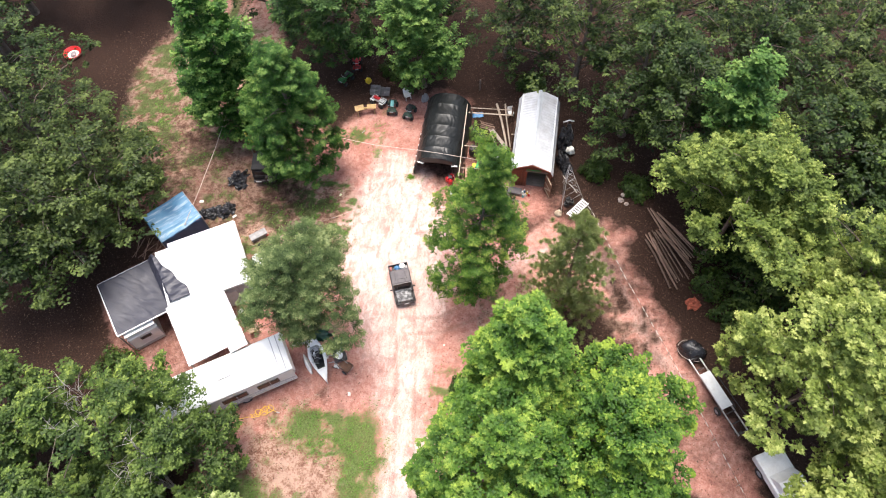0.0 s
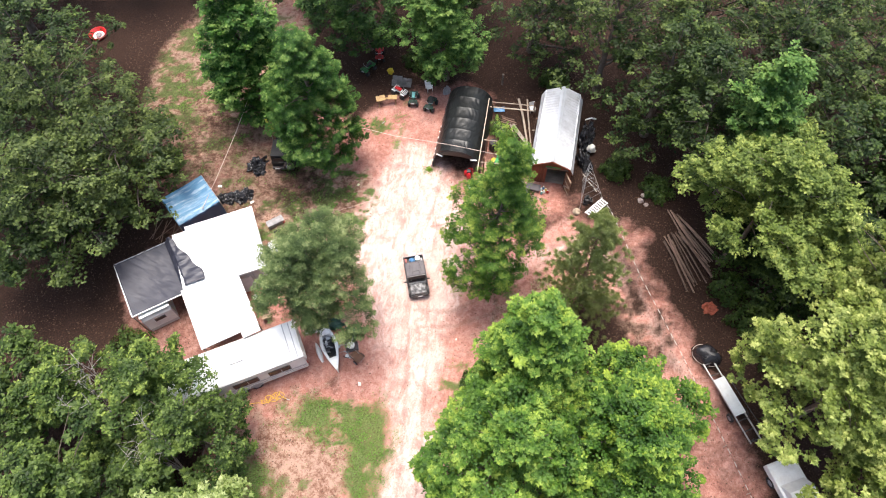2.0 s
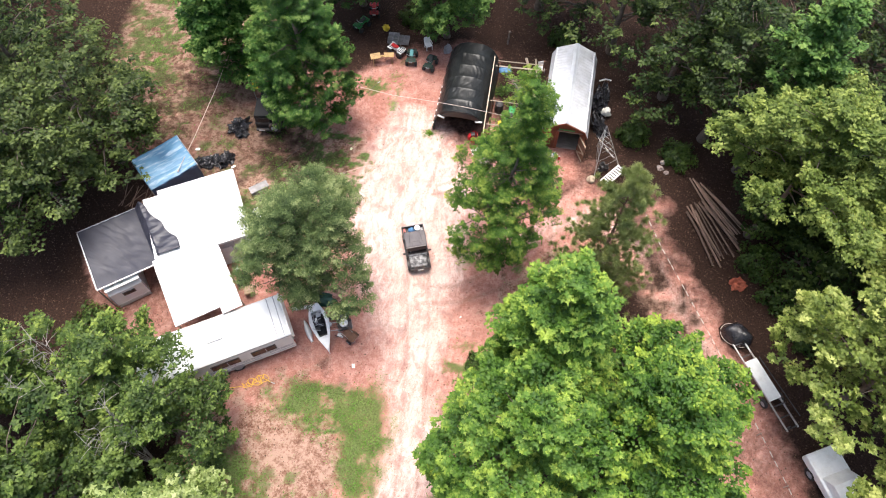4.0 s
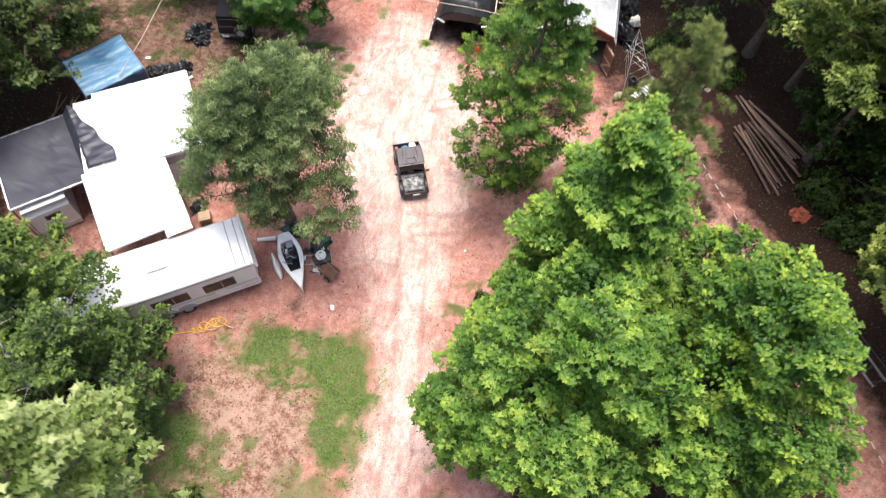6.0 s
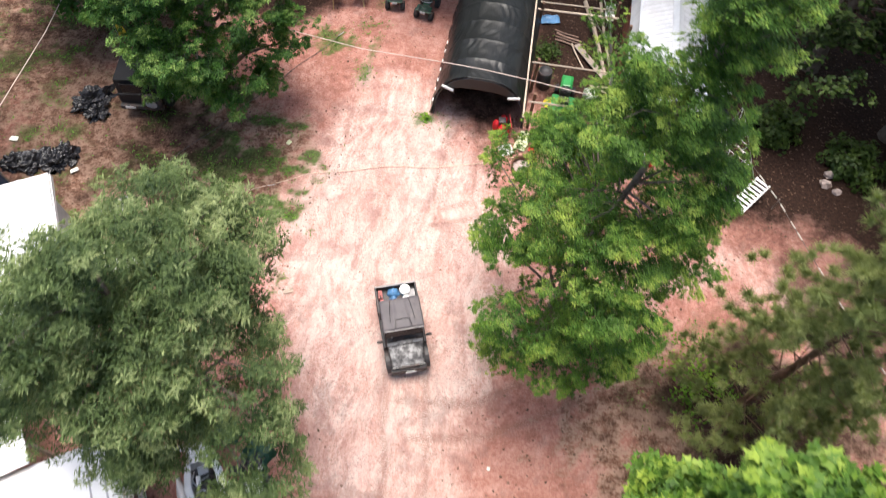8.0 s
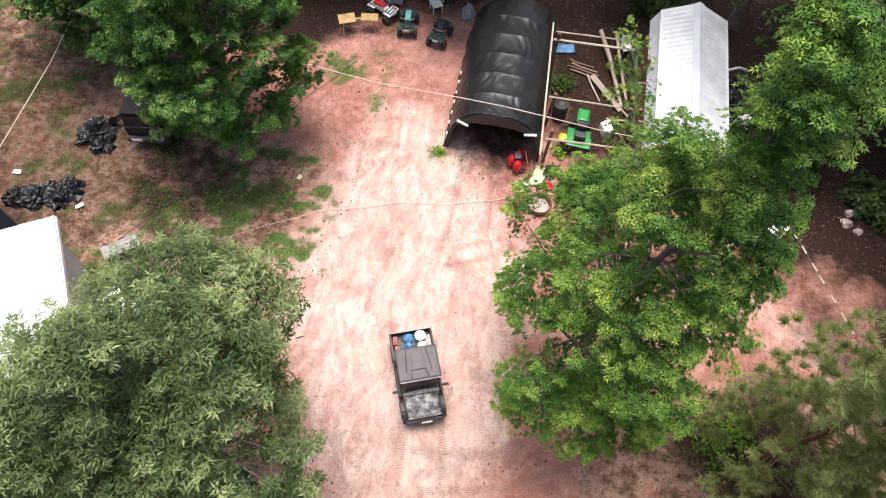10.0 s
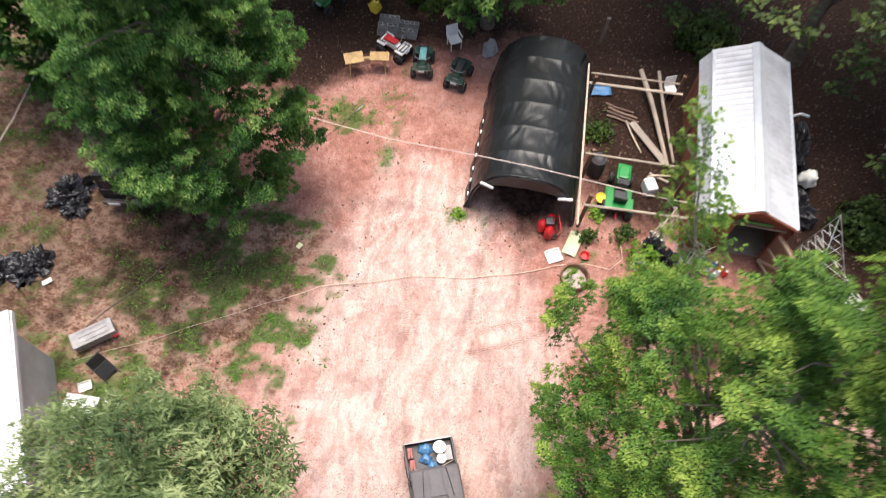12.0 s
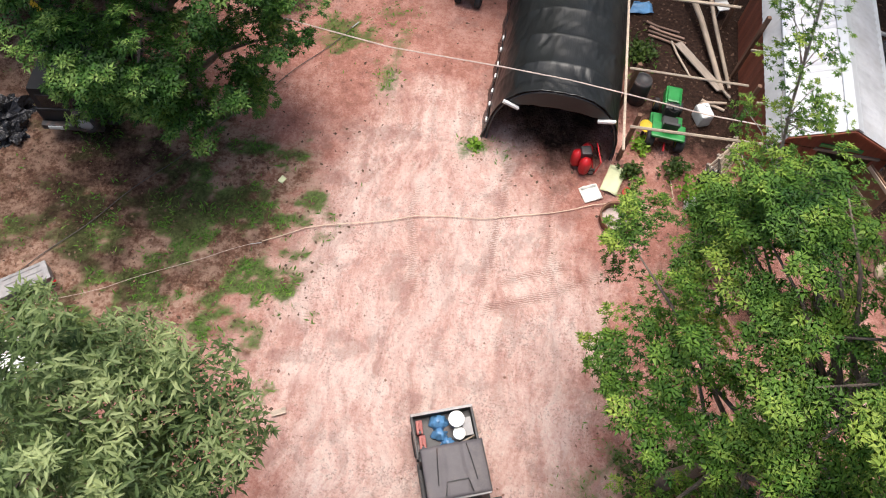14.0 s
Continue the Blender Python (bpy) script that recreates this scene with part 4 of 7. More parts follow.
WOODS = [  # x, y, height, crown base, radius, kind of leaf
    (-29.0, 27.0, 13.5, 2.0, 4.8, "olive"), (-24.2, 24.8, 10.6, 1.5, 4.2, "olive"), (-33.0, 32.0, 13.0, 2.0, 4.6, "wood"), (-28.6, 18.2, 9.0, 2.5, 3.4, "wood"),
    (-26.4, 20.8, 11.5, 2.0, 4.0, "olive"), (-33.0, 21.5, 13.5, 2.0, 4.8, "wood"), (-41.0, 34.5, 14.0, 2.0, 4.4, "wood"), (-41.0, 40.4, 13.0, 2.0, 3.8, "wood"), (-40.5, 45.5, 14.0, 2.0, 4.6, "wood"), (-31.0, 49.0, 13.0, 2.0, 4.0, "wood"), (-26.4, 7.4, 8.5, 1.0, 3.6, "shrub"),
    (20.4, 26.4, 6.0, 0.4, 2.7, "wood"), (22.8, 22.4, 6.0, 0.4, 2.9, "wood"), (25.2, 26.8, 6.5, 0.4, 2.9, "wood"),
    (3.6, 43.4, 15.0, 1.2, 5.0, "wood"), (-17.5, 46.5, 13.5, 2.0, 4.6, "wood"), (-4.5, 46.5, 14.0, 2.0, 4.6, "wood"),
    (9.4, 39.8, 15.0, 3.6, 5.0, "olive"), (13.4, 35.8, 12.6, 2.0, 4.0, "wood"), (16.2, 32.2, 13.0, 3.0, 3.6, "wood"), (20.5, 36.5, 15.5, 2.5, 5.2, "wood"),
    (23.4, 28.8, 12.6, 2.5, 4.4, "wood"), (26.0, 36.5, 15.0, 2.5, 5.0, "olive"), (31.5, 26.4, 14.0, 2.5, 4.6, "shrub"), (28.0, 24.6, 11.5, 2.5, 4.0, "wood"),
    (30.0, 14.0, 14.0, 2.5, 4.6, "shrub"), (16.0, 42.0, 16.0, 2.5, 5.4, "olive"), (24.5, 43.0, 16.0, 2.5, 5.4, "wood"), (33.0, 40.0, 16.0, 2.5, 5.4, "olive"), (35.5, 32.0, 15.0, 2.5, 5.2, "wood"),
]
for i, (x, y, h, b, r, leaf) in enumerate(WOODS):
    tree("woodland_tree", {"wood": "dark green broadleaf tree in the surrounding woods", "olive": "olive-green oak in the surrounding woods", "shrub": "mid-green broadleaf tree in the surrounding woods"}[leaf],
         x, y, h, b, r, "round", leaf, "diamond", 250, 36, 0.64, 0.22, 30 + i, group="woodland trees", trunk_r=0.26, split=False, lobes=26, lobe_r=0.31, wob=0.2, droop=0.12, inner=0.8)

SOUTH = [  # bushy trees below the camera's start
    (-16.8, 9.0, 9.4, 0.8, 2.3, "tips", 0.15), (-13.7, 7.0, 8.4, 0.6, 2.8, "shrub", 0.14), (-21.6, 8.0, 8.0, 0.8, 2.7, "tips", 0.15),
    (-19.6, 2.8, 9.5, 1.0, 3.8, "shrub", 0.2), (-13.6, 2.4, 6.8, 0.6, 3.0, "shrub", 0.18), (24.0, 5.4, 11.0, 2.5, 3.2, "bright", 0.2)]
for i, (x, y, h, b, r, leaf, s) in enumerate(SOUTH):
    tree("leafy_tree", {"bright": "pale green leafy tree with large light leaves", "shrub": "mid-green bushy tree at the yard's edge", "tips": "bushy tree with light green shoots near the trailer"}[leaf],
         x, y, h, b, r, "round", leaf, "diamond", 320, 54, 0.48, s * 1.08, 70 + i, split=False, wob=0.34, lobe_r=0.27, lobes=30)


def bare_bush(x, y, h, r, seed):
    """Dead grey stems that fork into fine twigs."""
    rs = random.Random(seed)
    e = thing("dead_bush", "leafless dead bush with pale grey twigs", "bush", x, y)
    for k in range(9):
        a, lean_ = rs.uniform(0, 6.28), rs.uniform(0.2, 0.75)
        tip = Vector((r * lean_ * math.cos(a), r * lean_ * math.sin(a), h * rs.uniform(0.7, 1.0)))
        mid = tip * 0.5 + Vector((rs.uniform(-0.2, 0.2), rs.uniform(-0.2, 0.2), 0.1))
        bm = tube(bmesh.new(), [(0.1 * math.cos(a), 0.1 * math.sin(a), 0), mid, tip], [0.035, 0.024, 0.006], 5)
        for j in range(14):
            u = rs.uniform(0.35, 0.98)
            s0 = mid.lerp(tip, (u - 0.5) * 2) if u > 0.5 else (mid * u * 2)
            d = Vector((rs.uniform(-1, 1), rs.uniform(-1, 1), rs.uniform(0.1, 1.0))).normalized() * rs.uniform(0.5, 1.2)
            tube(bm, [s0, s0 + d * 0.5 + Vector((0, 0, 0.06)), s0 + d], [0.013, 0.009, 0.004], 4)
        part("stem", bm, M["dead_wood"], e)


bare_bush(-15.4, 5.4, 9.4, 2.6, 3)
bare_bush(-19.2, 8.2, 9.0, 2.4, 4)



# ---- buildings and shelters ----
def wheel(parent, x, y, z, r, w, axis="X", rim="grey_plastic"):
    """A tyre with its rim, as part and sub-part."""
    m = pose(x, y, z, 0, 90, 0) if axis == "X" else pose(x, y, z, 90, 0, 0)
    t = part("tyre", lathe([(r * 0.58, -w / 2), (r * 0.9, -w / 2), (r, -w * 0.32), (r, w * 0.32), (r * 0.9, w / 2), (r * 0.58, w / 2), (r * 0.58, -w / 2)], 22, m), M["rubber"], parent, smooth=True)
    part("rim", lathe([(0.001, -w * 0.3), (r * 0.3, -w * 0.36), (r * 0.59, -w * 0.42), (r * 0.59, w * 0.42), (r * 0.3, w * 0.36), (0.001, w * 0.3)], 18, m), M[rim], t, smooth=True)
    return t


def travel_trailer():
    e = thing("travel_trailer", "white travel trailer with dark windows and grey side bands", "trailer", -13.12, 11.98, 0, 30.0)
    W, Ln, z0, z1 = 2.5, 8.5, 0.5, 2.74
    part("body", box(bmesh.new(), Ln, W, z1 - z0, pose(0, 0, z0), 0.09), M["trailer_skin"], e)
    roof = sheet(34, 14, lambda u, v: Vector((-Ln / 2 - 0.06 + u * (Ln + 0.12), (v - 0.5) * (W + 0.22), z1 + 0.03 + 0.09 * (1 - (2 * v - 1) ** 2) ** 0.5 + 0.012 * noise.noise(Vector((u * 14, v * 5, 2))))), 0.03)
    part("roof", roof, M["trailer_roof"], e, "blinding white rubber roof", True)
    for y in (-W / 2 - 0.005, W / 2 + 0.005):
        part("roof_rail", boxes((Ln + 0.1, 0.05, 0.07, 0, y, z1 - 0.03)), M["white_metal"], e)
    for z, h in ((2.42, 0.05), (1.16, 0.05), (1.04, 0.03), (0.8, 0.025)):
        part("side_band", boxes((Ln - 0.16, 0.012, h, 0, -W / 2 - 0.005, z)), M["trailer_band"], e)
    for x0, x1 in ((-0.55, 1.0), (1.8, 3.15), (-3.6, -2.6)):
        w = part("window", boxes((x1 - x0 + 0.12, 0.05, 0.68, (x0 + x1) / 2, -W / 2 - 0.012, 1.36), bevel=0.015), M["black_plastic"], e)
        part("pane", boxes((x1 - x0, 0.02, 0.56, (x0 + x1) / 2, -W / 2 - 0.04, 1.42)), M["glass_dark"], w)
        part("pane_bar", boxes((0.035, 0.022, 0.56, (x0 + x1) / 2 + 0.12, -W / 2 - 0.045, 1.42)), M["grey_plastic"], w)
    part("hatch", boxes((0.8, 0.02, 0.5, -1.7, -W / 2 - 0.01, 0.75), bevel=0.006), M["trailer_skin"], e)
    part("hatch", boxes((0.55, 0.02, 0.4, 2.4, -W / 2 - 0.01, 0.8), bevel=0.006), M["trailer_skin"], e)
    for x in (-0.26, 0.66):
        for y in (-W / 2 + 0.1, W / 2 - 0.1):
            wheel(e, x, y, 0.35, 0.35, 0.2, "Y")
        part("wheel_arch", prism([(x + 0.46 * math.cos(a), 0.5 + 0.42 * math.sin(a)) for a in [math.pi * k / 10 for k in range(11)]], 0.03, pose(0, -W / 2 - 0.004, 0)), M["trailer_band"], e)
    v = part("roof_vent", boxes((0.95, 0.36, 0.12, 0.2, 0.02, z1 + 0.12), bevel=0.03), M["white_plastic"], e)
    part("vent_slot", boxes((0.8, 0.03, 0.015, 0.2, -0.18, z1 + 0.2)), M["grey_plastic"], v)
    part("roof_vent", boxes((0.4, 0.4, 0.12, -2.6, 0.1, z1 + 0.11), bevel=0.03), M["white_plastic"], e)
    for x in (3.55, 3.95):
        part("roof_seam", boxes((0.05, W + 0.08, 0.025, x, 0, z1 + 0.11)), M["grey_plastic"], e)
    part("end_panel", box(bmesh.new(), 0.09, W + 0.24, 0.5, pose(Ln / 2 + 0.16, 0, z1 - 0.36, 0, -16, 0), 0.02), M["white_plastic"], e)
    part("end_window", boxes((0.03, 1.4, 0.6, Ln / 2 + 0.012, 0, 1.45), bevel=0.01), M["glass_dark"], e)
    part("corner_lamp", boxes((0.04, 0.12, 0.28, Ln / 2 + 0.02, -W / 2 + 0.12, 1.0), bevel=0.008), M["red_plastic"], e)
    part("hitch", tube(bmesh.new(), [(-Ln / 2, 0.6, 0.5), (-Ln / 2 - 1.1, 0, 0.48)], 0.05, 6), M["dark_metal"], e)
    for x, y in ((-3.9, -1.0), (-3.9, 1.0), (3.9, -1.0), (3.9, 1.0)):
        part("jack", bar((x, y, 0), (x, y, 0.58), 0.045), M["dark_metal"], e)
    return e


def white_roofed_house():
    """A square add-on building with a bright metal roof."""
    e = thing("shed_house", "small grey-walled building with a bright white metal roof", "building", -16.34, 19.66, 0, 28.3)
    W, D, H = 5.7, 5.0, 3.05
    for nm, sx, sy, x, y in (("wall", W - 0.5, 0.1, 0, -D / 2 + 0.3), ("wall", W - 0.5, 0.1, 0, D / 2 - 0.3), ("wall", 0.1, D - 0.7, -W / 2 + 0.3, 0), ("wall", 0.1, D - 0.7, W / 2 - 0.3, 0)):
        part(nm, boxes((sx, sy, H, x, y, 0)), M["grey_wall"], e)
    for x in (-1.2, 0.3, 1.7):
        part("wall_trim", boxes((0.06, 0.03, H, x, -D / 2 + 0.235, 0)), M["trailer_band"], e)
    d = part("door", boxes((0.85, 0.05, 2.0, 1.05, -D / 2 + 0.22, 0.1), bevel=0.01), M["white_plastic"], e)
    part("door_handle", boxes((0.05, 0.07, 0.12, 1.38, -D / 2 + 0.19, 1.05)), M["steel"], d)
    n = 6
    for i in range(n):
        x0 = -W / 2 + i * W / n
        y1 = D / 2 - (0.35 if i == 0 else 0.0)
        part("roof_panel", sheet(6, 8, lambda u, v, x0=x0, y1=y1: Vector((x0 + u * (W / n + 0.02), -D / 2 + v * (y1 + D / 2), H + 0.12 + 0.1 * v + 0.02 * (abs(2 * u - 1) > 0.99) + 0.01 * noise.noise(Vector((u * 2 + x0, v * 6, 1))))), 0.02), M["white_metal"], e)
        part("seam", boxes((0.04, y1 + D / 2, 0.035, x0 + W / n, (y1 - D / 2) / 2, H + 0.165)), M["white_metal"], e)
    part("fascia", boxes((W + 0.06, 0.04, 0.2, 0, -D / 2 - 0.02, H - 0.04)), M["white_metal"], e)
    part("fascia", boxes((0.04, D, 0.2, W / 2 + 0.05, 0, H - 0.04)), M["white_metal"], e)
    return e


def porch_roof():
    e = thing("porch_cover", "white metal porch roof on posts against the trailer", "shelter", -15.04, 15.44, 0, 35.0)
    W, D, H = 3.88, 4.6, 2.98
    for i in range(4):
        x0 = -W / 2 + i * W / 4
        part("roof_panel", sheet(4, 8, lambda u, v, x0=x0: Vector((x0 + u * W / 4, -D / 2 + v * D, H + 0.1 + 0.04 * v + 0.012 * noise.noise(Vector((u * 2 + x0, v * 5, 4))))), 0.02), M["white_metal"], e)
        if i:
            part("seam", boxes((0.04, D, 0.03, x0, 0, H + 0.14)), M["white_metal"], e)
    part("bridge_panel", sheet(4, 4, lambda u, v: Vector((0.72 + u * 1.2, -D / 2 - 0.5 + v * 0.52, H + 0.07 + 0.03 * v)), 0.02), M["white_metal"], e)
    for x, y in ((-1.85, -2.1), (1.85, -2.1), (-1.85, 2.1), (1.85, 2.1), (1.85, 0)):
        part("post", boxes((0.09, 0.09, H + 0.06, x, y, 0)), M["pale_board"], e)
    for y in (-2.1, 0, 2.1):
        part("beam", boxes((W - 0.1, 0.06, 0.12, 0, y, H - 0.05)), M["grey_board"], e)
    part("fascia", boxes((W, 0.03, 0.1, 0, -D / 2 - 0.02, H + 0.02)), M["white_metal"], e)
    return e


def dark_tarp_shelter():
    e = thing("tarp_shelter", "lean-to covered with a wrinkled dark grey tarpaulin", "shelter", -20.33, 17.27, 0, 36.5)
    W, D = 4.5, 4.3

    def top(u, v):
        x, y = (u - 0.5) * W, (v - 0.5) * D
        k = u * 0.8 + v * 0.5
        fold = 0.07 * (0.3 - abs(noise.noise(Vector((k * 9, v * 2.2 - u, 7))))) + 0.035 * (0.3 - abs(noise.noise(Vector((k * 24, v * 5, 3))))) + 0.006 * noise.noise(Vector((u * 12, v * 12, 1)))
        return Vector((x, y, 2.55 + 0.16 * v - 0.12 * math.sin(math.pi * u) * math.sin(math.pi * v) + fold))

    part("tarpaulin", sheet(90, 72, top, 0.008), M["dark_tarp"], e, "dark grey plastic tarpaulin", True)
    f = thing("tarpaulin", "crumpled dark grey tarpaulin end draped onto the roofs", "tarpaulin", 0, 0)
    def drape(u, v):
        w = 0.5 + 1.45 * v * u ** 1.1 - 0.9 * max(0, v - 0.8) + 0.07 * math.sin(v * 17)
        x, y = -20.45 + 2.5 * v + 0.866 * w * u, 19.78 - 3.35 * v + 0.5 * w * u
        return Vector((x, y, 2.74 + 0.6 * min(1, u * w / 0.42) - 0.03 * u + 0.13 * (0.3 - abs(noise.noise(Vector((u * 1.5 + v * 2, v * 9, 5))))) + 0.05 * (0.3 - abs(noise.noise(Vector((u * 3, v * 22, 2)))))))

    part("sheet", sheet(30, 60, drape, 0.008), M["dark_tarp"], f, "", True)
    part("hem", tube(bmesh.new(), [drape(0.99, k / 14) + Vector((0, 0, 0.012)) for k in range(15)], 0.012, 5), M["dark_tarp"], f)
    for x in (-W / 2, W / 2 - 0.4):
        for y in (-D / 2, D / 2):
            part("post", bar((x, y, 0), (x, y, 2.56 + 0.16 * (y > 0)), 0.045), M["grey_board"], e)
    part("edge_rail", boxes((W + 0.1, 0.07, 0.08, 0, -D / 2 - 0.03, 2.5)), M["white_plastic"], e)
    part("edge_rail", boxes((0.07, D, 0.08, -W / 2 - 0.03, 0, 2.56)), M["white_plastic"], e)
    part("edge_rail", boxes((W, 0.05, 0.06, 0, D / 2 + 0.02, 2.66)), M["grey_plastic"], e)
    part("back_sheet", boxes((W - 0.4, 0.02, 2.4, 0, D / 2 - 0.05, 0)), M["black_bag"], e)
    return e


def small_camper():
    e = thing("slide_in_camper", "small white camper box with a narrow dark window", "camper", -20.25, 15.55, 0, 37.0)
    part("body", prism([(-1.0, 0.35), (-1.0, 1.75), (-0.75, 2.15), (0.85, 2.2), (1.0, 1.9), (1.0, 0.35)], 2.05, pose(0, 0, 0, 0, 0, 90)), M["trailer_skin"], e)
    part("front_cap", boxes((2.12, 0.5, 0.12, 0, -0.72, 2.16), bevel=0.04), M["white_plastic"], e)
    w = part("window", boxes((0.75, 0.05, 0.36, 0.05, -1.01, 1.15), bevel=0.02), M["black_plastic"], e)
    part("pane", boxes((0.62, 0.02, 0.25, 0.05, -1.04, 1.2)), M["glass_dark"], w)
    part("skirt", boxes((2.0, 0.04, 0.3, 0, -1.0, 0.1)), M["grey_wall"], e)
    for x in (-0.85, 0.85):
        part("leg", bar((x, -0.85, 0), (x, -0.85, 0.4), 0.035), M["steel"], e)
        part("leg", bar((x, 0.85, 0), (x, 0.85, 0.4), 0.035), M["steel"], e)
    part("corner_trim", boxes((0.05, 0.05, 1.5, -1.03, -1.0, 0.4)), M["trailer_band"], e)
    part("corner_trim", boxes((0.05, 0.05, 1.5, 1.03, -1.0, 0.4)), M["trailer_band"], e)
    return e


def blue_tarp_shelter():
    e = thing("tarp_shelter", "low shelter roofed with a faded blue tarpaulin", "shelter", -20.0, 23.7, 0, 45.5)
    W, D = 3.35, 2.65
    part("tarpaulin", sheet(36, 26, lambda u, v: Vector(((u - 0.5) * W, (v - 0.5) * D, 2.15 + 0.35 * v - 0.05 * math.sin(math.pi * u) ** 2 + 0.035 * noise.noise(Vector((u * 4, v * 9, 1))) + 0.015 * noise.noise(Vector((u * 12, v * 20, 6))))), 0.008), M["blue_tarp"], e, "sun-faded blue tarpaulin", True)
    part("side_sheet", sheet(20, 8, lambda u, v: Vector(((u - 0.5) * W, -D / 2 + 0.05 * math.sin(u * 19) - 0.1 * (1 - v), 0.05 + v * 2.08)), 0.008), M["blue_tarp_side"], e, "dark blue hanging side sheet", True)
    part("side_sheet", sheet(16, 8, lambda u, v: Vector((-W / 2 + 0.05 * math.sin(u * 17), (u - 0.5) * D, 0.05 + v * (2.05 + 0.3 * u))), 0.008), M["blue_tarp_side"], e, "", True)
    for x in (-W / 2, W / 2):
        for y in (-D / 2, D / 2):
            part("post", bar((x, y, 0), (x, y, 2.1 + 0.34 * (y > 0)), 0.04), M["grey_board"], e)
    part("edge_pole", bar((W / 2, -D / 2, 2.14), (W / 2, D / 2, 2.48), 0.025), M["steel"], e)
    return e


def hoop_house():
    """A garage of bent hoops under a dark sheet that sags between them."""
    e = thing("hoop_garage", "arched hoop garage covered with a shiny black tarpaulin, open in front", "shelter", -1.15, 30.35, 0, -3.2)
    W, Ln, H, bays = 3.75, 6.4, 2.45, 6

    def arch(a, y, k=1.0):
        c, s = math.cos(a), math.sin(a)
        return Vector((-W / 2 * math.copysign(abs(c) ** 0.8, c) * k, y, H * abs(s) ** 0.85 * k))

    def skin(u, v):
        y = 0.02 + v * Ln
        sag = 0.03 * math.sin(math.pi * ((v * bays) % 1.0)) ** 0.6 * (0.3 + math.sin(math.pi * u))
        a = math.pi * u
        p = arch(a, y, 1.02 - sag * 0.45)
        w = 0.03 * noise.noise(Vector((u * 16, v * 10, 3))) + 0.05 * (0.25 - abs(noise.noise(Vector((u * 26 + 2 * math.sin(v * 9), v * 7, 8))))) + 0.02 * (0.25 - abs(noise.noise(Vector((u * 60, v * 12, 2)))))
        return p + Vector((math.cos(a) * -w, 0, math.sin(a) * w))

    part("tarpaulin", sheet(90, 132, skin, 0.008), M["hoop_tarp"], e, "black plastic tarpaulin pulled over the hoops", True)
    for i in range(bays + 1):
        y = 0.03 + i * Ln / bays * 0.995
        part("hoop", tube(bmesh.new(), [arch(math.pi * k / 24, y, 0.985) for k in range(25)], 0.028, 6), M["dark_metal"], e)
    part("back_sheet", prism([tuple(arch(math.pi * k / 24, 0, 0.97))[::2] for k in range(25)], 0.02, pose(0, Ln - 0.02, 0)), M["black_bag"], e)
    top = [arch(math.pi * k / 48, 0, 0.985) for k in range(49)]
    top = [(p.x, p.z) for p in top if p.z > 1.72]
    flap = [(top[-1][0] + (top[0][0] - top[-1][0]) * k / 12, 1.72 + 0.16 * math.sin(math.pi * k / 12) + 0.02 * math.sin(k * 2.2)) for k in range(1, 12)]
    part("front_flap", prism(top + flap, 0.012, pose(0, 0.0, 0)), M["hoop_tarp"], e, "hanging front edge of the tarpaulin")
    for x, a in ((-1.33, 24), (1.35, -12)):
        part("pipe_end", box(bmesh.new(), 0.5, 0.09, 0.09, pose(x, -0.06, 1.72, 0, a, 0), 0.02), M["white_plastic"], e, "white plastic pipe end")
    part("side_hem", sheet(30, 3, lambda u, v: Vector((-W / 2 - 0.05 - 0.12 * (1 - v) + 0.03 * math.sin(u * 40), u * Ln, 0.02 + 0.4 * v)), 0.01), M["black_bag"], e, "", True)
    for i in range(7):
        part("clip", boxes((0.05, 0.14, 0.06, -W / 2 - 0.06, 0.25 + i * 0.55, 0.55 + 0.05 * (i % 2))), M["white_plastic"], e)
    return e


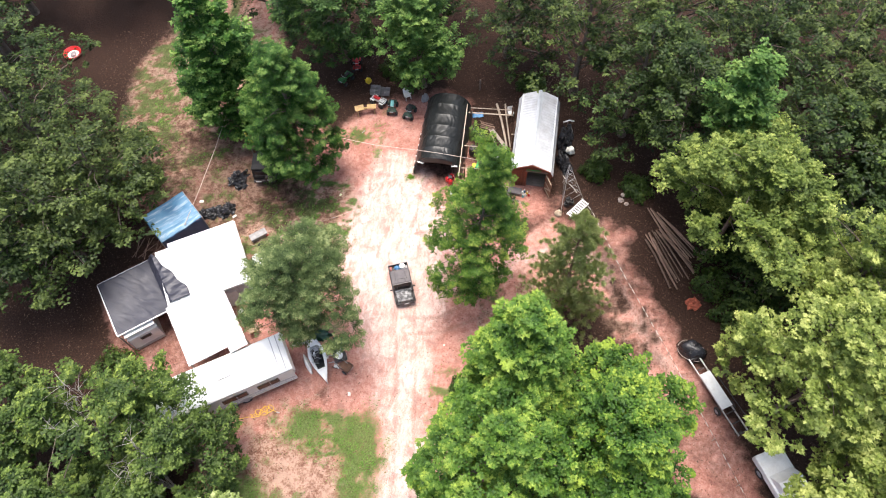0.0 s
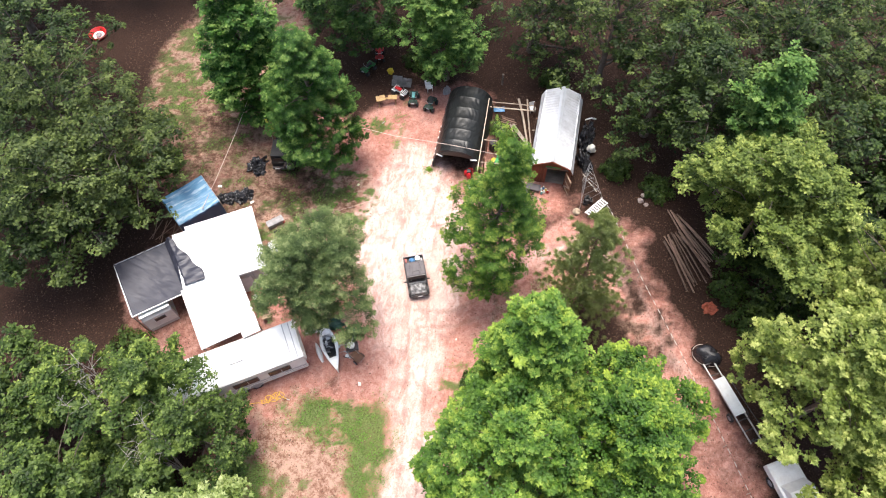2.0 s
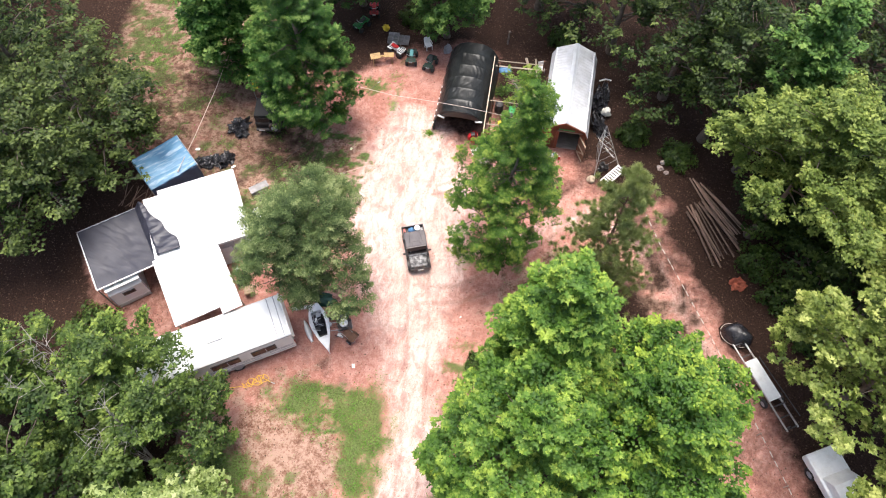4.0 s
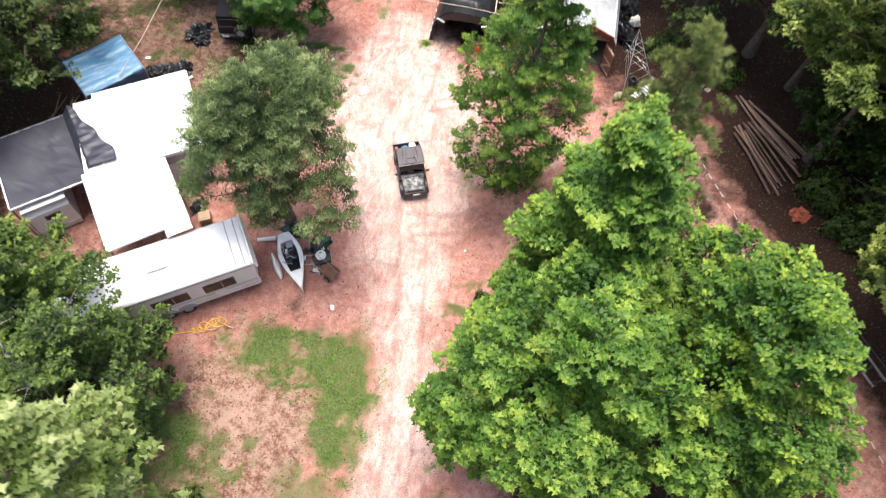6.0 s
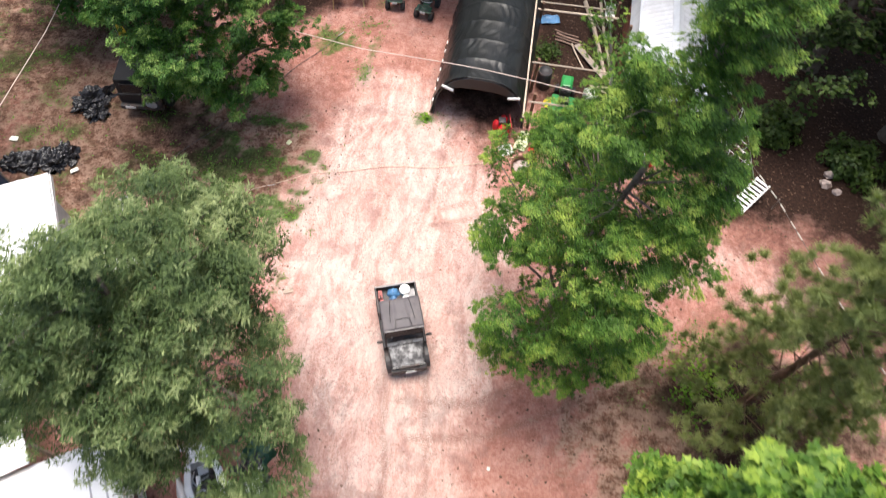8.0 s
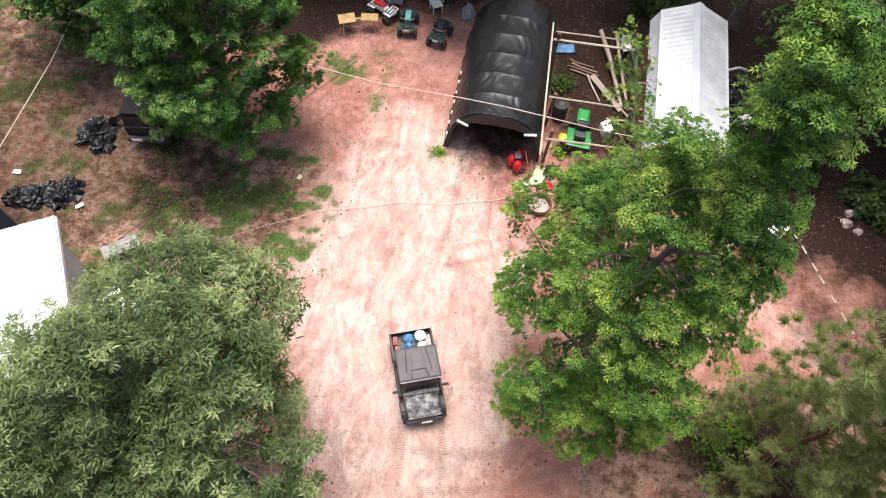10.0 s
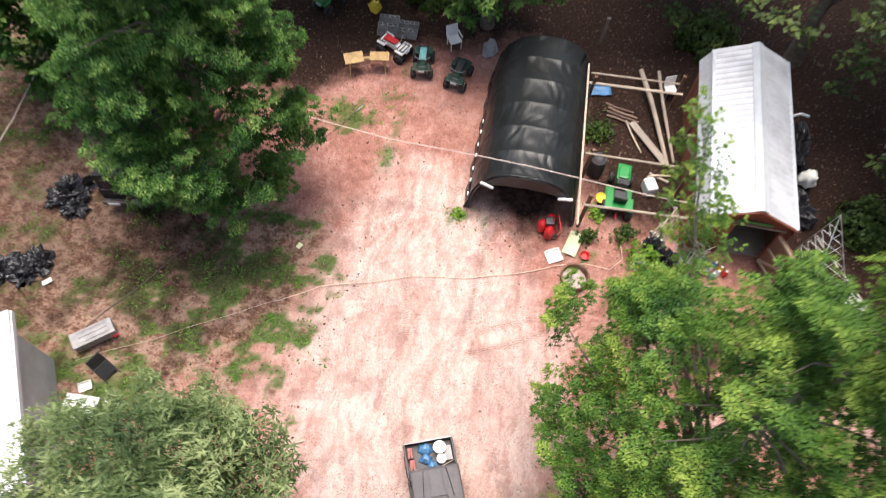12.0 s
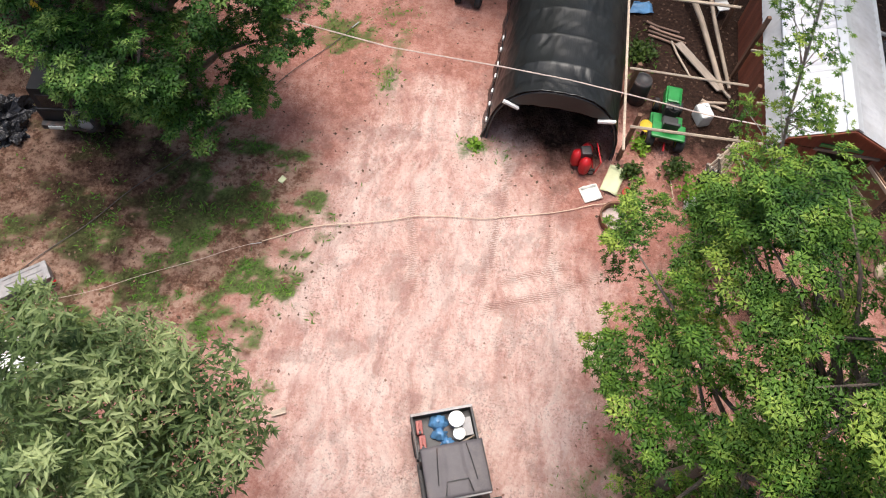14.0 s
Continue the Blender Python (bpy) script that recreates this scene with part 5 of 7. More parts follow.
def gambrel_shed():
    """A red board shed under a four-sloped metal roof."""
    e = thing("barn_shed", "red board shed with a gambrel roof of galvanised metal, door open", "shed", 6.27, 33.4, 0, -3.3)
    hw, ln, ez = 1.5, 6.9, 2.05
    kx, kz, rz = 1.34, 2.55, 3.2
    bw = 0.2
    plank = {}

    def board(h, w=bw):
        key = (round(h, 2), round(w, 2))
        if key not in plank:
            bm = box(bmesh.new(), w - 0.012, 0.03, h)
            me = bpy.data.meshes.new("plank")
            bm.to_mesh(me)
            bm.free()
            me.materials.append(M["red_board"])
            plank[key] = me
        ob = new("plank", plank[key])
        return ob

    walls = {}
    for nm, x, y, r, span in (("wall_left", -hw, 0, 90, ln - 0.2), ("wall_right", hw, 0, 90, ln - 0.2), ("wall_front", 0, -ln / 2 + 0.1, 0, 2 * hw), ("wall_back", 0, ln / 2 - 0.1, 0, 2 * hw)):
        bm = bmesh.new()
        if nm == "wall_front":
            for sx, sz, px, pz in ((1.15, ez, -hw + 0.575, 0), (0.35, ez, hw - 0.175, 0), (2 * hw, 0.12, 0, ez - 0.06)):
                box(bm, sx, 0.04, sz, pose(px, 0, pz))
            gable = prism([(-hw, ez + 0.04), (hw, ez + 0.04), (kx, kz - 0.02), (0, rz - 0.03), (-kx, kz - 0.02)], 0.06, pose(0, y - 0.03, 0))
            part("gable", gable, M["red_board"], e, "dark red boarded gable")
        elif nm == "wall_back":
            bm.free()
            bm = prism([(-hw, 0), (hw, 0), (hw, ez), (kx, kz - 0.02), (0, rz - 0.03), (-kx, kz - 0.02), (-hw, ez)], 0.05)
        else:
            box(bm, span, 0.04, ez)
        w = part("wall", bm, M["brown_board"], e)
        w.matrix_basis = pose(x, y, 0, 0, 0, r)
        walls[nm] = w
        n = int(span / bw)
        for i in range(n):
            u = -span / 2 + bw / 2 + i * bw
            if nm == "wall_front" and -0.35 < u < 1.15:
                continue
            ob = board(ez - 0.02)
            ob.parent = w
            ob.matrix_basis = pose(u, 0.035 if nm in ("wall_left", "wall_back") else -0.035, 0.0)
    y0, y1 = -ln / 2 - 0.18, ln / 2 + 0.12
    slopes = (("roof_panel", (-hw - 0.14, ez - 0.12), (-kx, kz + 0.03)), ("roof_panel", (-kx, kz + 0.03), (0, rz + 0.03)), ("roof_panel", (0, rz + 0.03), (kx, kz + 0.03)), ("roof_panel", (kx, kz + 0.03), (hw + 0.14, ez - 0.12)))
    for nm, (xa, za), (xb, zb) in slopes:
        for k in range(7):
            ya = y0 + (y1 - y0) * k / 7
            d = (y1 - y0) / 7

            def pt(u, v, ya=ya, d=d, xa=xa, xb=xb, za=za, zb=zb):
                rib = 0.022 if (v * 12) % 3 < 0.6 else 0.0
                return Vector((xa + (xb - xa) * u, ya + v * (d + 0.01), za + (zb - za) * u + rib))

            part(nm, sheet(1, 12, pt, 0.006), M["galvanised"], e)
    part("ridge_cap", prism([(-0.2, rz - 0.03), (0, rz + 0.085), (0.2, rz - 0.03), (0.2, rz + 0.0), (0, rz + 0.11), (-0.2, rz + 0.0)], y1 - y0, pose(0, (y0 + y1) / 2, 0)), M["ridge_metal"], e)
    for s in (-1, 1):
        part("barge_board", tube(bmesh.new(), [(s * (hw + 0.1), y0 - 0.01, ez - 0.14), (s * kx, y0 - 0.01, kz - 0.02), (0, y0 - 0.01, rz - 0.02)], 0.04, 4), M["red_board"], e)
        part("knee_flashing", boxes((0.12, y1 - y0, 0.03, s * kx, (y0 + y1) / 2, kz + 0.03)), M["ridge_metal"], e)
    part("lintel", boxes((1.7, 0.05, 0.09, 0.4, -ln / 2 + 0.03, ez - 0.02)), M["grey_board"], e)
    part("sign", boxes((1.1, 0.03, 0.12, 0.15, -ln / 2 + 0.0, ez + 0.18), bevel=0.01), M["green_paint"], e, "small green painted sign board")
    door = part("door", boxes((0.95, 0.045, 1.85, 0.5, 0, 0.05), bevel=0.006), M["brown_board"], e, "brown wooden door standing open")
    door.matrix_basis = pose(1.15, -ln / 2 + 0.02, 0, 0, 0, -62)
    for z in (0.15, 0.95, 1.75):
        part("door_batten", boxes((0.95, 0.03, 0.11, 0.5, -0.035, z)), M["pale_board"], door)
    part("door_brace", box(bmesh.new(), 1.15, 0.03, 0.1, pose(0.5, -0.034, 0.55, 0, -42, 0)), M["pale_board"], door)
    part("floor_board", boxes((2 * hw - 0.1, ln - 0.3, 0.06, 0, 0, 0.02)), M["grey_board"], e)
    return e


travel_trailer()
white_roofed_house()
porch_roof()
dark_tarp_shelter()
small_camper()
blue_tarp_shelter()
hoop_house()
gambrel_shed()



# ---- vehicles ----
def utility_vehicle():
    """A side-by-side buggy with roof, open bed and patterned bonnet; it heads towards -y."""
    e = thing("utility_vehicle", "dark side-by-side utility vehicle with grey roof and mottled grey hood", "vehicle", -2.72, 20.5, 0, 18.5)
    for x in (-0.6, 0.6):
        for y in (-0.98, 0.98):
            wheel(e, x, y, 0.33, 0.33, 0.26, "X", "dark_metal")
    part("chassis", boxes((1.1, 2.7, 0.22, 0, 0, 0.3), (1.35, 1.1, 0.12, 0, -0.05, 0.42), bevel=0.03), M["utv_black"], e)
    part("body_side", boxes((0.1, 1.15, 0.4, -0.68, -0.1, 0.45), bevel=0.03), M["utv_black"], e)
    part("body_side", boxes((0.1, 1.15, 0.4, 0.68, -0.1, 0.45), bevel=0.03), M["utv_black"], e)

    def hood_pt(u, v):
        x = (u - 0.5) * (1.22 - 0.16 * (1 - v))
        return Vector((x, -1.42 + v * 0.82, 0.82 + 0.26 * v ** 0.8 - 0.09 * (2 * u - 1) ** 2 + 0.03 * (abs(2 * u - 1) < 0.4)))

    part("hood", sheet(16, 12, hood_pt, 0.03), M["camo"], e, "hood in mottled grey camouflage", True)
    part("front_bumper", boxes((1.2, 0.16, 0.3, 0, -1.45, 0.42), bevel=0.05), M["utv_black"], e)
    part("grille", boxes((0.7, 0.06, 0.2, 0, -1.44, 0.68), bevel=0.015), M["utv_black"], e)
    part("front_plate", boxes((0.36, 0.03, 0.12, 0.05, -1.55, 0.5), bevel=0.006), M["white_plastic"], e, "plain white front plate")
    for x in (-0.44, 0.44):
        part("headlight", boxes((0.24, 0.08, 0.12, x, -1.42, 0.72), bevel=0.02), M["glass_dark"], e)
    for x in (-0.66, 0.66):
        for y in (-0.98,):
            part("fender", prism([(y + 0.46 * math.cos(a), 0.42 + 0.38 * math.sin(a)) for a in [math.pi * k / 10 for k in range(11)]], 0.2, pose(x * 0.94, 0, 0, 0, 0, 90)), M["utv_black"], e)
    for x in (-0.42, 0.42):
        s = part("seat", boxes((0.55, 0.5, 0.16, x, 0.08, 0.62), bevel=0.05), M["seat_vinyl"], e)
        part("seat_back", box(bmesh.new(), 0.55, 0.14, 0.6, pose(x, 0.36, 0.72, -10, 0, 0), 0.05), M["seat_vinyl"], s)
    part("dashboard", boxes((1.2, 0.22, 0.25, 0, -0.55, 0.78), bevel=0.04), M["utv_black"], e)
    st = part("steering_wheel", lathe([(0.17, -0.015), (0.19, 0), (0.17, 0.015), (0.155, 0), (0.17, -0.015)], 20, pose(-0.4, -0.38, 1.02, 50, 0, 0)), M["seat_vinyl"], e, "", True)
    part("steering_column", bar((-0.4, -0.5, 0.9), (-0.4, -0.38, 1.02), 0.025), M["steel"], st)
    for x in (-0.62, 0.62):
        part("roll_bar", tube(bmesh.new(), [(x, -0.68, 0.98), (x * 0.97, -0.42, 1.82), (x * 0.97, 0.5, 1.84), (x, 0.58, 0.85)], 0.028, 8), M["dark_metal"], e)
    for y, z in ((-0.42, 1.82), (0.5, 1.84)):
        part("cross_bar", bar((-0.6, y, z), (0.6, y, z), 0.026), M["dark_metal"], e)
    part("windshield_frame", boxes((1.18, 0.05, 0.06, 0, -0.68, 1.0), bevel=0.012), M["grey_plastic"], e)

    def roof_pt(u, v):
        ridge = 0.035 if abs(abs(2 * u - 1) - 0.42 + 0.1 * v) < 0.07 else 0.0
        return Vector(((u - 0.5) * 1.34, -0.52 + v * 1.08, 1.86 + 0.06 * math.sin(math.pi * u) ** 0.5 + 0.03 * math.sin(math.pi * v) - ridge * 0.5))

    part("roof", sheet(32, 14, roof_pt, 0.04), M["roof_plastic"], e, "grey moulded plastic roof", True)
    part("roof_recess", tube(bmesh.new(), [(-0.28, -0.46, 1.945), (-0.22, -0.2, 1.97), (0.22, -0.2, 1.97), (0.28, -0.46, 1.945)], 0.014, 5), M["utv_black"], e)
    for x in (-0.36, 0.36):
        part("roof_groove", tube(bmesh.new(), [(x * 0.86, 0.5, 1.95), (x, 0.15, 1.965), (x * 1.12, -0.25, 1.955)], 0.012, 5), M["utv_black"], e)
    part("roof_lip", boxes((1.3, 0.04, 0.035, 0, -0.535, 1.845), bevel=0.01), M["dusty_steel"], e)
    part("visor", box(bmesh.new(), 1.2, 0.02, 0.3, pose(0, -0.6, 1.5, -18, 0, 0), 0.005), M["glass_dark"], e, "smoked plastic wind visor")
    part("dash_bar", bar((-0.6, -0.66, 1.12), (0.6, -0.66, 1.12), 0.022), M["dusty_steel"], e)
    part("hood_rack", tube(bmesh.new(), [(-0.55, -1.36, 0.86), (-0.58, -0.75, 1.1), (0.58, -0.75, 1.1), (0.55, -1.36, 0.86)], 0.018, 6), M["utv_black"], e)
    for x in (-0.82, 0.8):
        mi = part("mirror", boxes((0.2, 0.06, 0.13, x, -0.62, 1.24), bevel=0.025), M["utv_black"], e)
        part("mirror_arm", bar((math.copysign(0.62, x), -0.62, 1.22), (x, -0.62, 1.28), 0.014, 6), M["utv_black"], mi)
    part("bed_floor", boxes((1.36, 0.92, 0.04, 0, 1.0, 0.72)), M["utv_black"], e)
    for x in (-0.69, 0.69):
        part("bed_side", boxes((0.06, 0.98, 0.34, x, 1.0, 0.7), bevel=0.015), M["utv_black"], e)
    part("bed_front", boxes((1.4, 0.05, 0.34, 0, 0.54, 0.7), bevel=0.012), M["utv_black"], e)
    part("tailgate", boxes((1.42, 0.06, 0.36, 0, 1.48, 0.68), bevel=0.015), M["utv_black"], e)
    part("tailgate_rim", boxes((1.42, 0.06, 0.02, 0, 1.48, 1.04)), M["dusty_steel"], e)
    for x in (-0.62, 0.62):
        part("tail_lamp", boxes((0.08, 0.03, 0.16, x, 1.515, 0.8), bevel=0.006), M["red_plastic"], e)
    return e


def bucket(x, y, z, r, h, rz=0):
    e = thing("bucket", "white plastic bucket with a lid, in the vehicle's bed", "bucket", x, y, z, rz)
    part("body", lathe([(0.001, 0), (r * 0.88, 0), (r, h), (r * 1.06, h), (r * 1.06, h + 0.02), (r, h + 0.02)], 22), M["white_plastic"], e, smooth=True)
    part("lid", lathe([(r * 1.08, h), (r * 1.08, h + 0.04), (r * 0.9, h + 0.045), (0.001, h + 0.04)], 22), M["white_plastic"], e)
    part("handle", tube(bmesh.new(), [(r * math.cos(a), r * math.sin(a), h * 0.9) for a in [math.pi * k / 8 for k in range(9)]], 0.008, 5), M["steel"], e)


def jug(x, y, z, rz, material, label):
    e = thing("fuel_can", label, "canister", x, y, z, rz)
    part("body", boxes((0.15, 0.32, 0.28, 0, 0, 0), bevel=0.035), material, e)
    part("handle", tube(bmesh.new(), [(0, -0.08, 0.27), (0, -0.06, 0.34), (0, 0.08, 0.34), (0, 0.1, 0.27)], 0.018, 6), material, e)
    part("cap", lathe([(0.001, 0.35), (0.03, 0.35), (0.03, 0.27)], 12, pose(0, -0.13, 0)), M["black_plastic"], e)


def bed_load():
    c, s = math.cos(radians(18.5)), math.sin(radians(18.5))

    def at(x, y):
        return -2.72 + x * c - y * s, 20.5 + x * s + y * c

    bucket(*at(0.3, 1.22), 0.745, 0.17, 0.34)
    bucket(*at(0.31, 0.92), 0.745, 0.13, 0.22)
    for x, y in ((-0.55, 1.2), (-0.53, 0.86)):
        jug(*at(x, y), 0.745, 18.5 + 6 * x, M["faded_red"], "faded red plastic fuel can in the vehicle's bed")
    for i, (x, y, r) in enumerate(((-0.1, 1.28, 0.2), (-0.12, 1.0, 0.17), (0.02, 0.78, 0.16))):
        sack = thing("bag", "crumpled bright blue plastic bag among tools", "bag", *at(x, y), 0.745)
        part("body", lumpy((r, r * 0.85, 0.18), 2.2, 0.5, 5 + i, 1.0), M["blue_plastic"], sack, smooth=True)
        part("neck", lathe([(0.001, 0.26), (0.03, 0.26), (0.02, 0.2), (0.05, 0.16)], 8), M["blue_plastic"], sack)
    for i, (x, y) in enumerate(((-0.25, 0.7), (0.25, 0.7), (0.52, 0.8))):
        t = thing("tool", "long-handled hand tool lying in the vehicle's bed", "tool", *at(x, y), 0.76, 18.5 + 80 + 14 * i)
        part("handle", bar((0, -0.3, 0.12), (0, 0.34, 0.14), 0.018), M["pole_wood"], t)
        part("head", boxes((0.16, 0.1, 0.03, 0, 0.38, 0.12), bevel=0.008), M["dark_metal"], t)
    t = thing("tool_box", "grey metal tool box in the vehicle's bed", "box", *at(0.52, 1.05), 0.745, 18.5)
    part("body", boxes((0.22, 0.4, 0.18, 0, 0, 0), bevel=0.01), M["dark_metal"], t)
    part("lid", boxes((0.23, 0.41, 0.05, 0, 0, 0.185), bevel=0.012), M["dusty_steel"], t)


def off_roader():
    e = thing("off_road_car", "black off-road car with a spare wheel behind, parked under a tree", "car", -14.75, 30.4, 0, 6)
    part("body", boxes((1.75, 3.7, 0.62, 0, 0, 0.55), bevel=0.09), M["car_black"], e)
    part("cabin", prism([(-1.8, 1.15), (-1.72, 1.85), (-0.2, 1.87), (0.35, 1.2)], 1.6, pose(0, 0, 0, 0, 0, 90)), M["car_black"], e, "black soft top cabin")
    part("rear_window", box(bmesh.new(), 1.2, 0.03, 0.5, pose(0, -1.83, 1.25, 0, 0, 0), 0.02), M["glass_dark"], e)
    for x in (-0.83, 0.83):
        part("side_window", boxes((0.03, 1.2, 0.45, x, -0.95, 1.28), bevel=0.01), M["glass_dark"], e)
        for y in (-1.2, 1.3):
            wheel(e, x, y, 0.4, 0.4, 0.27, "X")
    part("rear_bumper", boxes((1.7, 0.18, 0.2, 0, -1.95, 0.5), bevel=0.04), M["black_plastic"], e)
    part("plate", boxes((0.4, 0.02, 0.12, -0.45, -2.05, 0.56)), M["white_plastic"], e, "plain pale plate")
    wheel(e, 0.5, -2.02, 0.95, 0.4, 0.26, "Y")
    part("hood", boxes((1.5, 1.35, 0.1, 0, 1.1, 1.14), bevel=0.04), M["car_black"], e)
    f = thing("flag_pole", "narrow yellow plastic flag on a thin pole by the car", "flag", -16.2, 31.2)
    part("pole", bar((0, 0, 0), (0, 0, 3.0), 0.02), M["steel"], f)
    part("flag", sheet(6, 14, lambda u, v: Vector((0.02 + u * (0.42 - 0.3 * v), 0.05 * math.sin(v * 6), 1.5 + v * 1.45)), 0.01), M["yellow_paint"], f, "yellow plastic flag", True)


def jet_boat():
    """A small worn boat lying in the yard, bow towards the track."""
    e = thing("small_boat", "old small white boat with open cockpit full of scrap", "boat", -7.62, 14.35, 0, -60.5)
    Ln, W = 3.3, 1.2

    def hull(u, v):
        k = 1 - max(0, u - 0.35) ** 1.6 * 1.9 - max(0, 0.4 - u) ** 1.5 * 2.2
        half = W / 2 * max(0.02, k) * (0.7 + 0.3 * abs(2 * v - 1) ** 0.5)
        a = (v - 0.5) * math.pi
        return Vector((-Ln / 2 + u * Ln, half * math.sin(a), 0.12 + 0.62 * (1 - math.cos(a)) ** 0.8 * (0.8 + 0.25 * u) + 0.08 * u))

    part("hull", sheet(26, 16, hull, 0.03), M["boat_white"], e, "", True)

    def rim_pt(u, k):
        q = hull(u, 0.0 if k < 0 else 1.0)
        return Vector((q.x, q.y * abs(k), q.z + 0.02 + 0.05 * (1 - abs(k))))

    for side in (-1, 1):
        part("side_deck", sheet(20, 3, lambda u, v, side=side: rim_pt(0.12 + 0.62 * u, side * (0.62 + 0.4 * v)), 0.025), M["boat_white"], e, "worn white side deck", True)
    part("bow_deck", sheet(14, 8, lambda u, v: rim_pt(0.7 + 0.3 * u, 2.04 * v - 1.02), 0.025), M["boat_white"], e, "pointed white bow deck", True)
    part("stern_deck", sheet(8, 8, lambda u, v: rim_pt(0.17 * u, 2.04 * v - 1.02), 0.025), M["boat_white"], e, "", True)
    part("cockpit_floor", boxes((1.5, 0.7, 0.04, -0.2, 0, 0.4)), M["black_plastic"], e)
    part("hatch_cover", box(bmesh.new(), 0.75, 0.62, 0.05, pose(0.12, 0, 0.66, 0, 6, 0), 0.015), M["glass_dark"], e, "dark flat hatch cover")
    part("engine", lumpy((0.34, 0.28, 0.3), 3.0, 0.7, 3), M["dark_metal"], e).location = (-0.6, 0, 0.45)
    part("engine_cover", boxes((0.26, 0.3, 0.1, -0.72, 0.08, 0.86), bevel=0.03), M["grey_plastic"], e)
    return e


def scrap_things():
    for i, (x, y, rz) in enumerate(((-6.25, 14.75, 20), (-5.8, 14.15, -30))):
        e = thing("scrap_cart", "rusty two-wheeled cart with a bent tube frame", "cart", x, y, 0, rz)
        part("tray", boxes((0.85, 0.6, 0.05, 0, 0, 0.42), (0.85, 0.04, 0.22, 0, -0.29, 0.42), (0.85, 0.04, 0.22, 0, 0.29, 0.42), bevel=0.008), M["rust" if i else "dark_metal"], e)
        part("frame", tube(bmesh.new(), [(-0.9, -0.25, 0.62), (0.45, -0.25, 0.38), (0.45, 0.25, 0.38), (-0.9, 0.25, 0.62)], 0.022, 6), M["steel"], e)
        for y2 in (-0.36, 0.36):
            wheel(e, 0.15, y2, 0.2, 0.2, 0.09, "Y")
        part("leg", bar((-0.35, 0, 0), (-0.35, 0, 0.42), 0.02), M["rust"], e)
    for x, y, z, r, mt, lb in ((-6.3, 14.8, 0.47, 0.24, "white_plastic", "dirty white plastic tub on a scrap cart"), (-6.75, 15.3, 0, 0.26, "dark_metal", "dark round metal drum base in the scrap")):
        e = thing("tub", lb, "tub", x, y, z)
        part("body", lathe([(0.001, 0.02), (r * 0.9, 0), (r, 0.24), (r * 1.08, 0.25), (r * 0.94, 0.24), (r * 0.84, 0.04), (0.001, 0.05)], 20), M[mt], e, smooth=True)
        part("rim", lathe([(r * 1.0, 0.24), (r * 1.1, 0.25), (r * 1.1, 0.27), (r * 0.95, 0.27)], 20), M[mt], e)
    e = thing("tarpaulin", "dark green crumpled tarpaulin on the ground by the boat", "tarpaulin", -8.0, 16.4)
    part("cloth", lumpy((0.7, 0.4, 0.2), 3.5, 0.8, 12, 0.6), M["dark_green_paint"], e, smooth=True)
    e = thing("tarpaulin", "dark green crumpled tarpaulin under the scrap carts", "tarpaulin", -6.6, 15.8)
    part("cloth", lumpy((0.45, 0.55, 0.2), 3.5, 0.8, 14, 0.6), M["dark_green_paint"], e, smooth=True)
    # broken machine parts heaped beside and inside the boat
    rj = random.Random(21)
    for i in range(14):
        x, y, z = (-7.75 + rj.uniform(-0.35, 0.35), 14.6 + rj.uniform(-0.5, 0.4), 0.62) if i < 5 else (-6.9 + rj.uniform(-0.4, 0.7), 14.7 + rj.uniform(-0.9, 0.9), 0.03)
        e = thing("machine_part", "greasy broken machine part in the scrap by the boat", "scrap", x, y, z, rj.uniform(0, 180), group="scrap by the boat")
        part("housing", boxes((rj.uniform(0.15, 0.4), rj.uniform(0.1, 0.25), rj.uniform(0.1, 0.25), 0, 0, 0), bevel=0.03), M[rj.choice(["dark_metal", "dark_metal", "black_plastic", "steel", "white_plastic"])], e)
        part("pipe", tube(bmesh.new(), [(-0.2, 0.05, 0.12), (0.0, 0.16, 0.25), (0.3, 0.1, 0.14)], 0.025, 6), M[rj.choice(["steel", "black_plastic", "dark_metal"])], e)
    e = thing("hull_panel", "curved white plastic hull panel lying beside the boat", "panel", -8.45, 14.15, 0.02, -58)
    part("shell", sheet(12, 6, lambda u, v: Vector(((u - 0.5) * 1.5, (v - 0.5) * 0.36 * math.sin(0.3 + 2.5 * u), 0.12 + 0.14 * math.sin(math.pi * v) - 0.05 * u)), 0.02), M["boat_white"], e, smooth=True)
    part("rim", tube(bmesh.new(), [(-0.72, 0, 0.12), (0, 0.17, 0.13), (0.7, 0.02, 0.1)], 0.02, 6), M["grey_plastic"], e)
    e = thing("pipe", "pale plastic drain pipe lying by the trailer", "pipe", -9.3, 15.6, 0, 15)
    part("pipe", bar((-0.5, 0, 0.14), (0.5, 0, 0.14), 0.11, 12), M["white_plastic"], e)
    part("coupling", bar((0.42, 0, 0.14), (0.62, 0, 0.14), 0.14, 12), M["grey_plastic"], e)


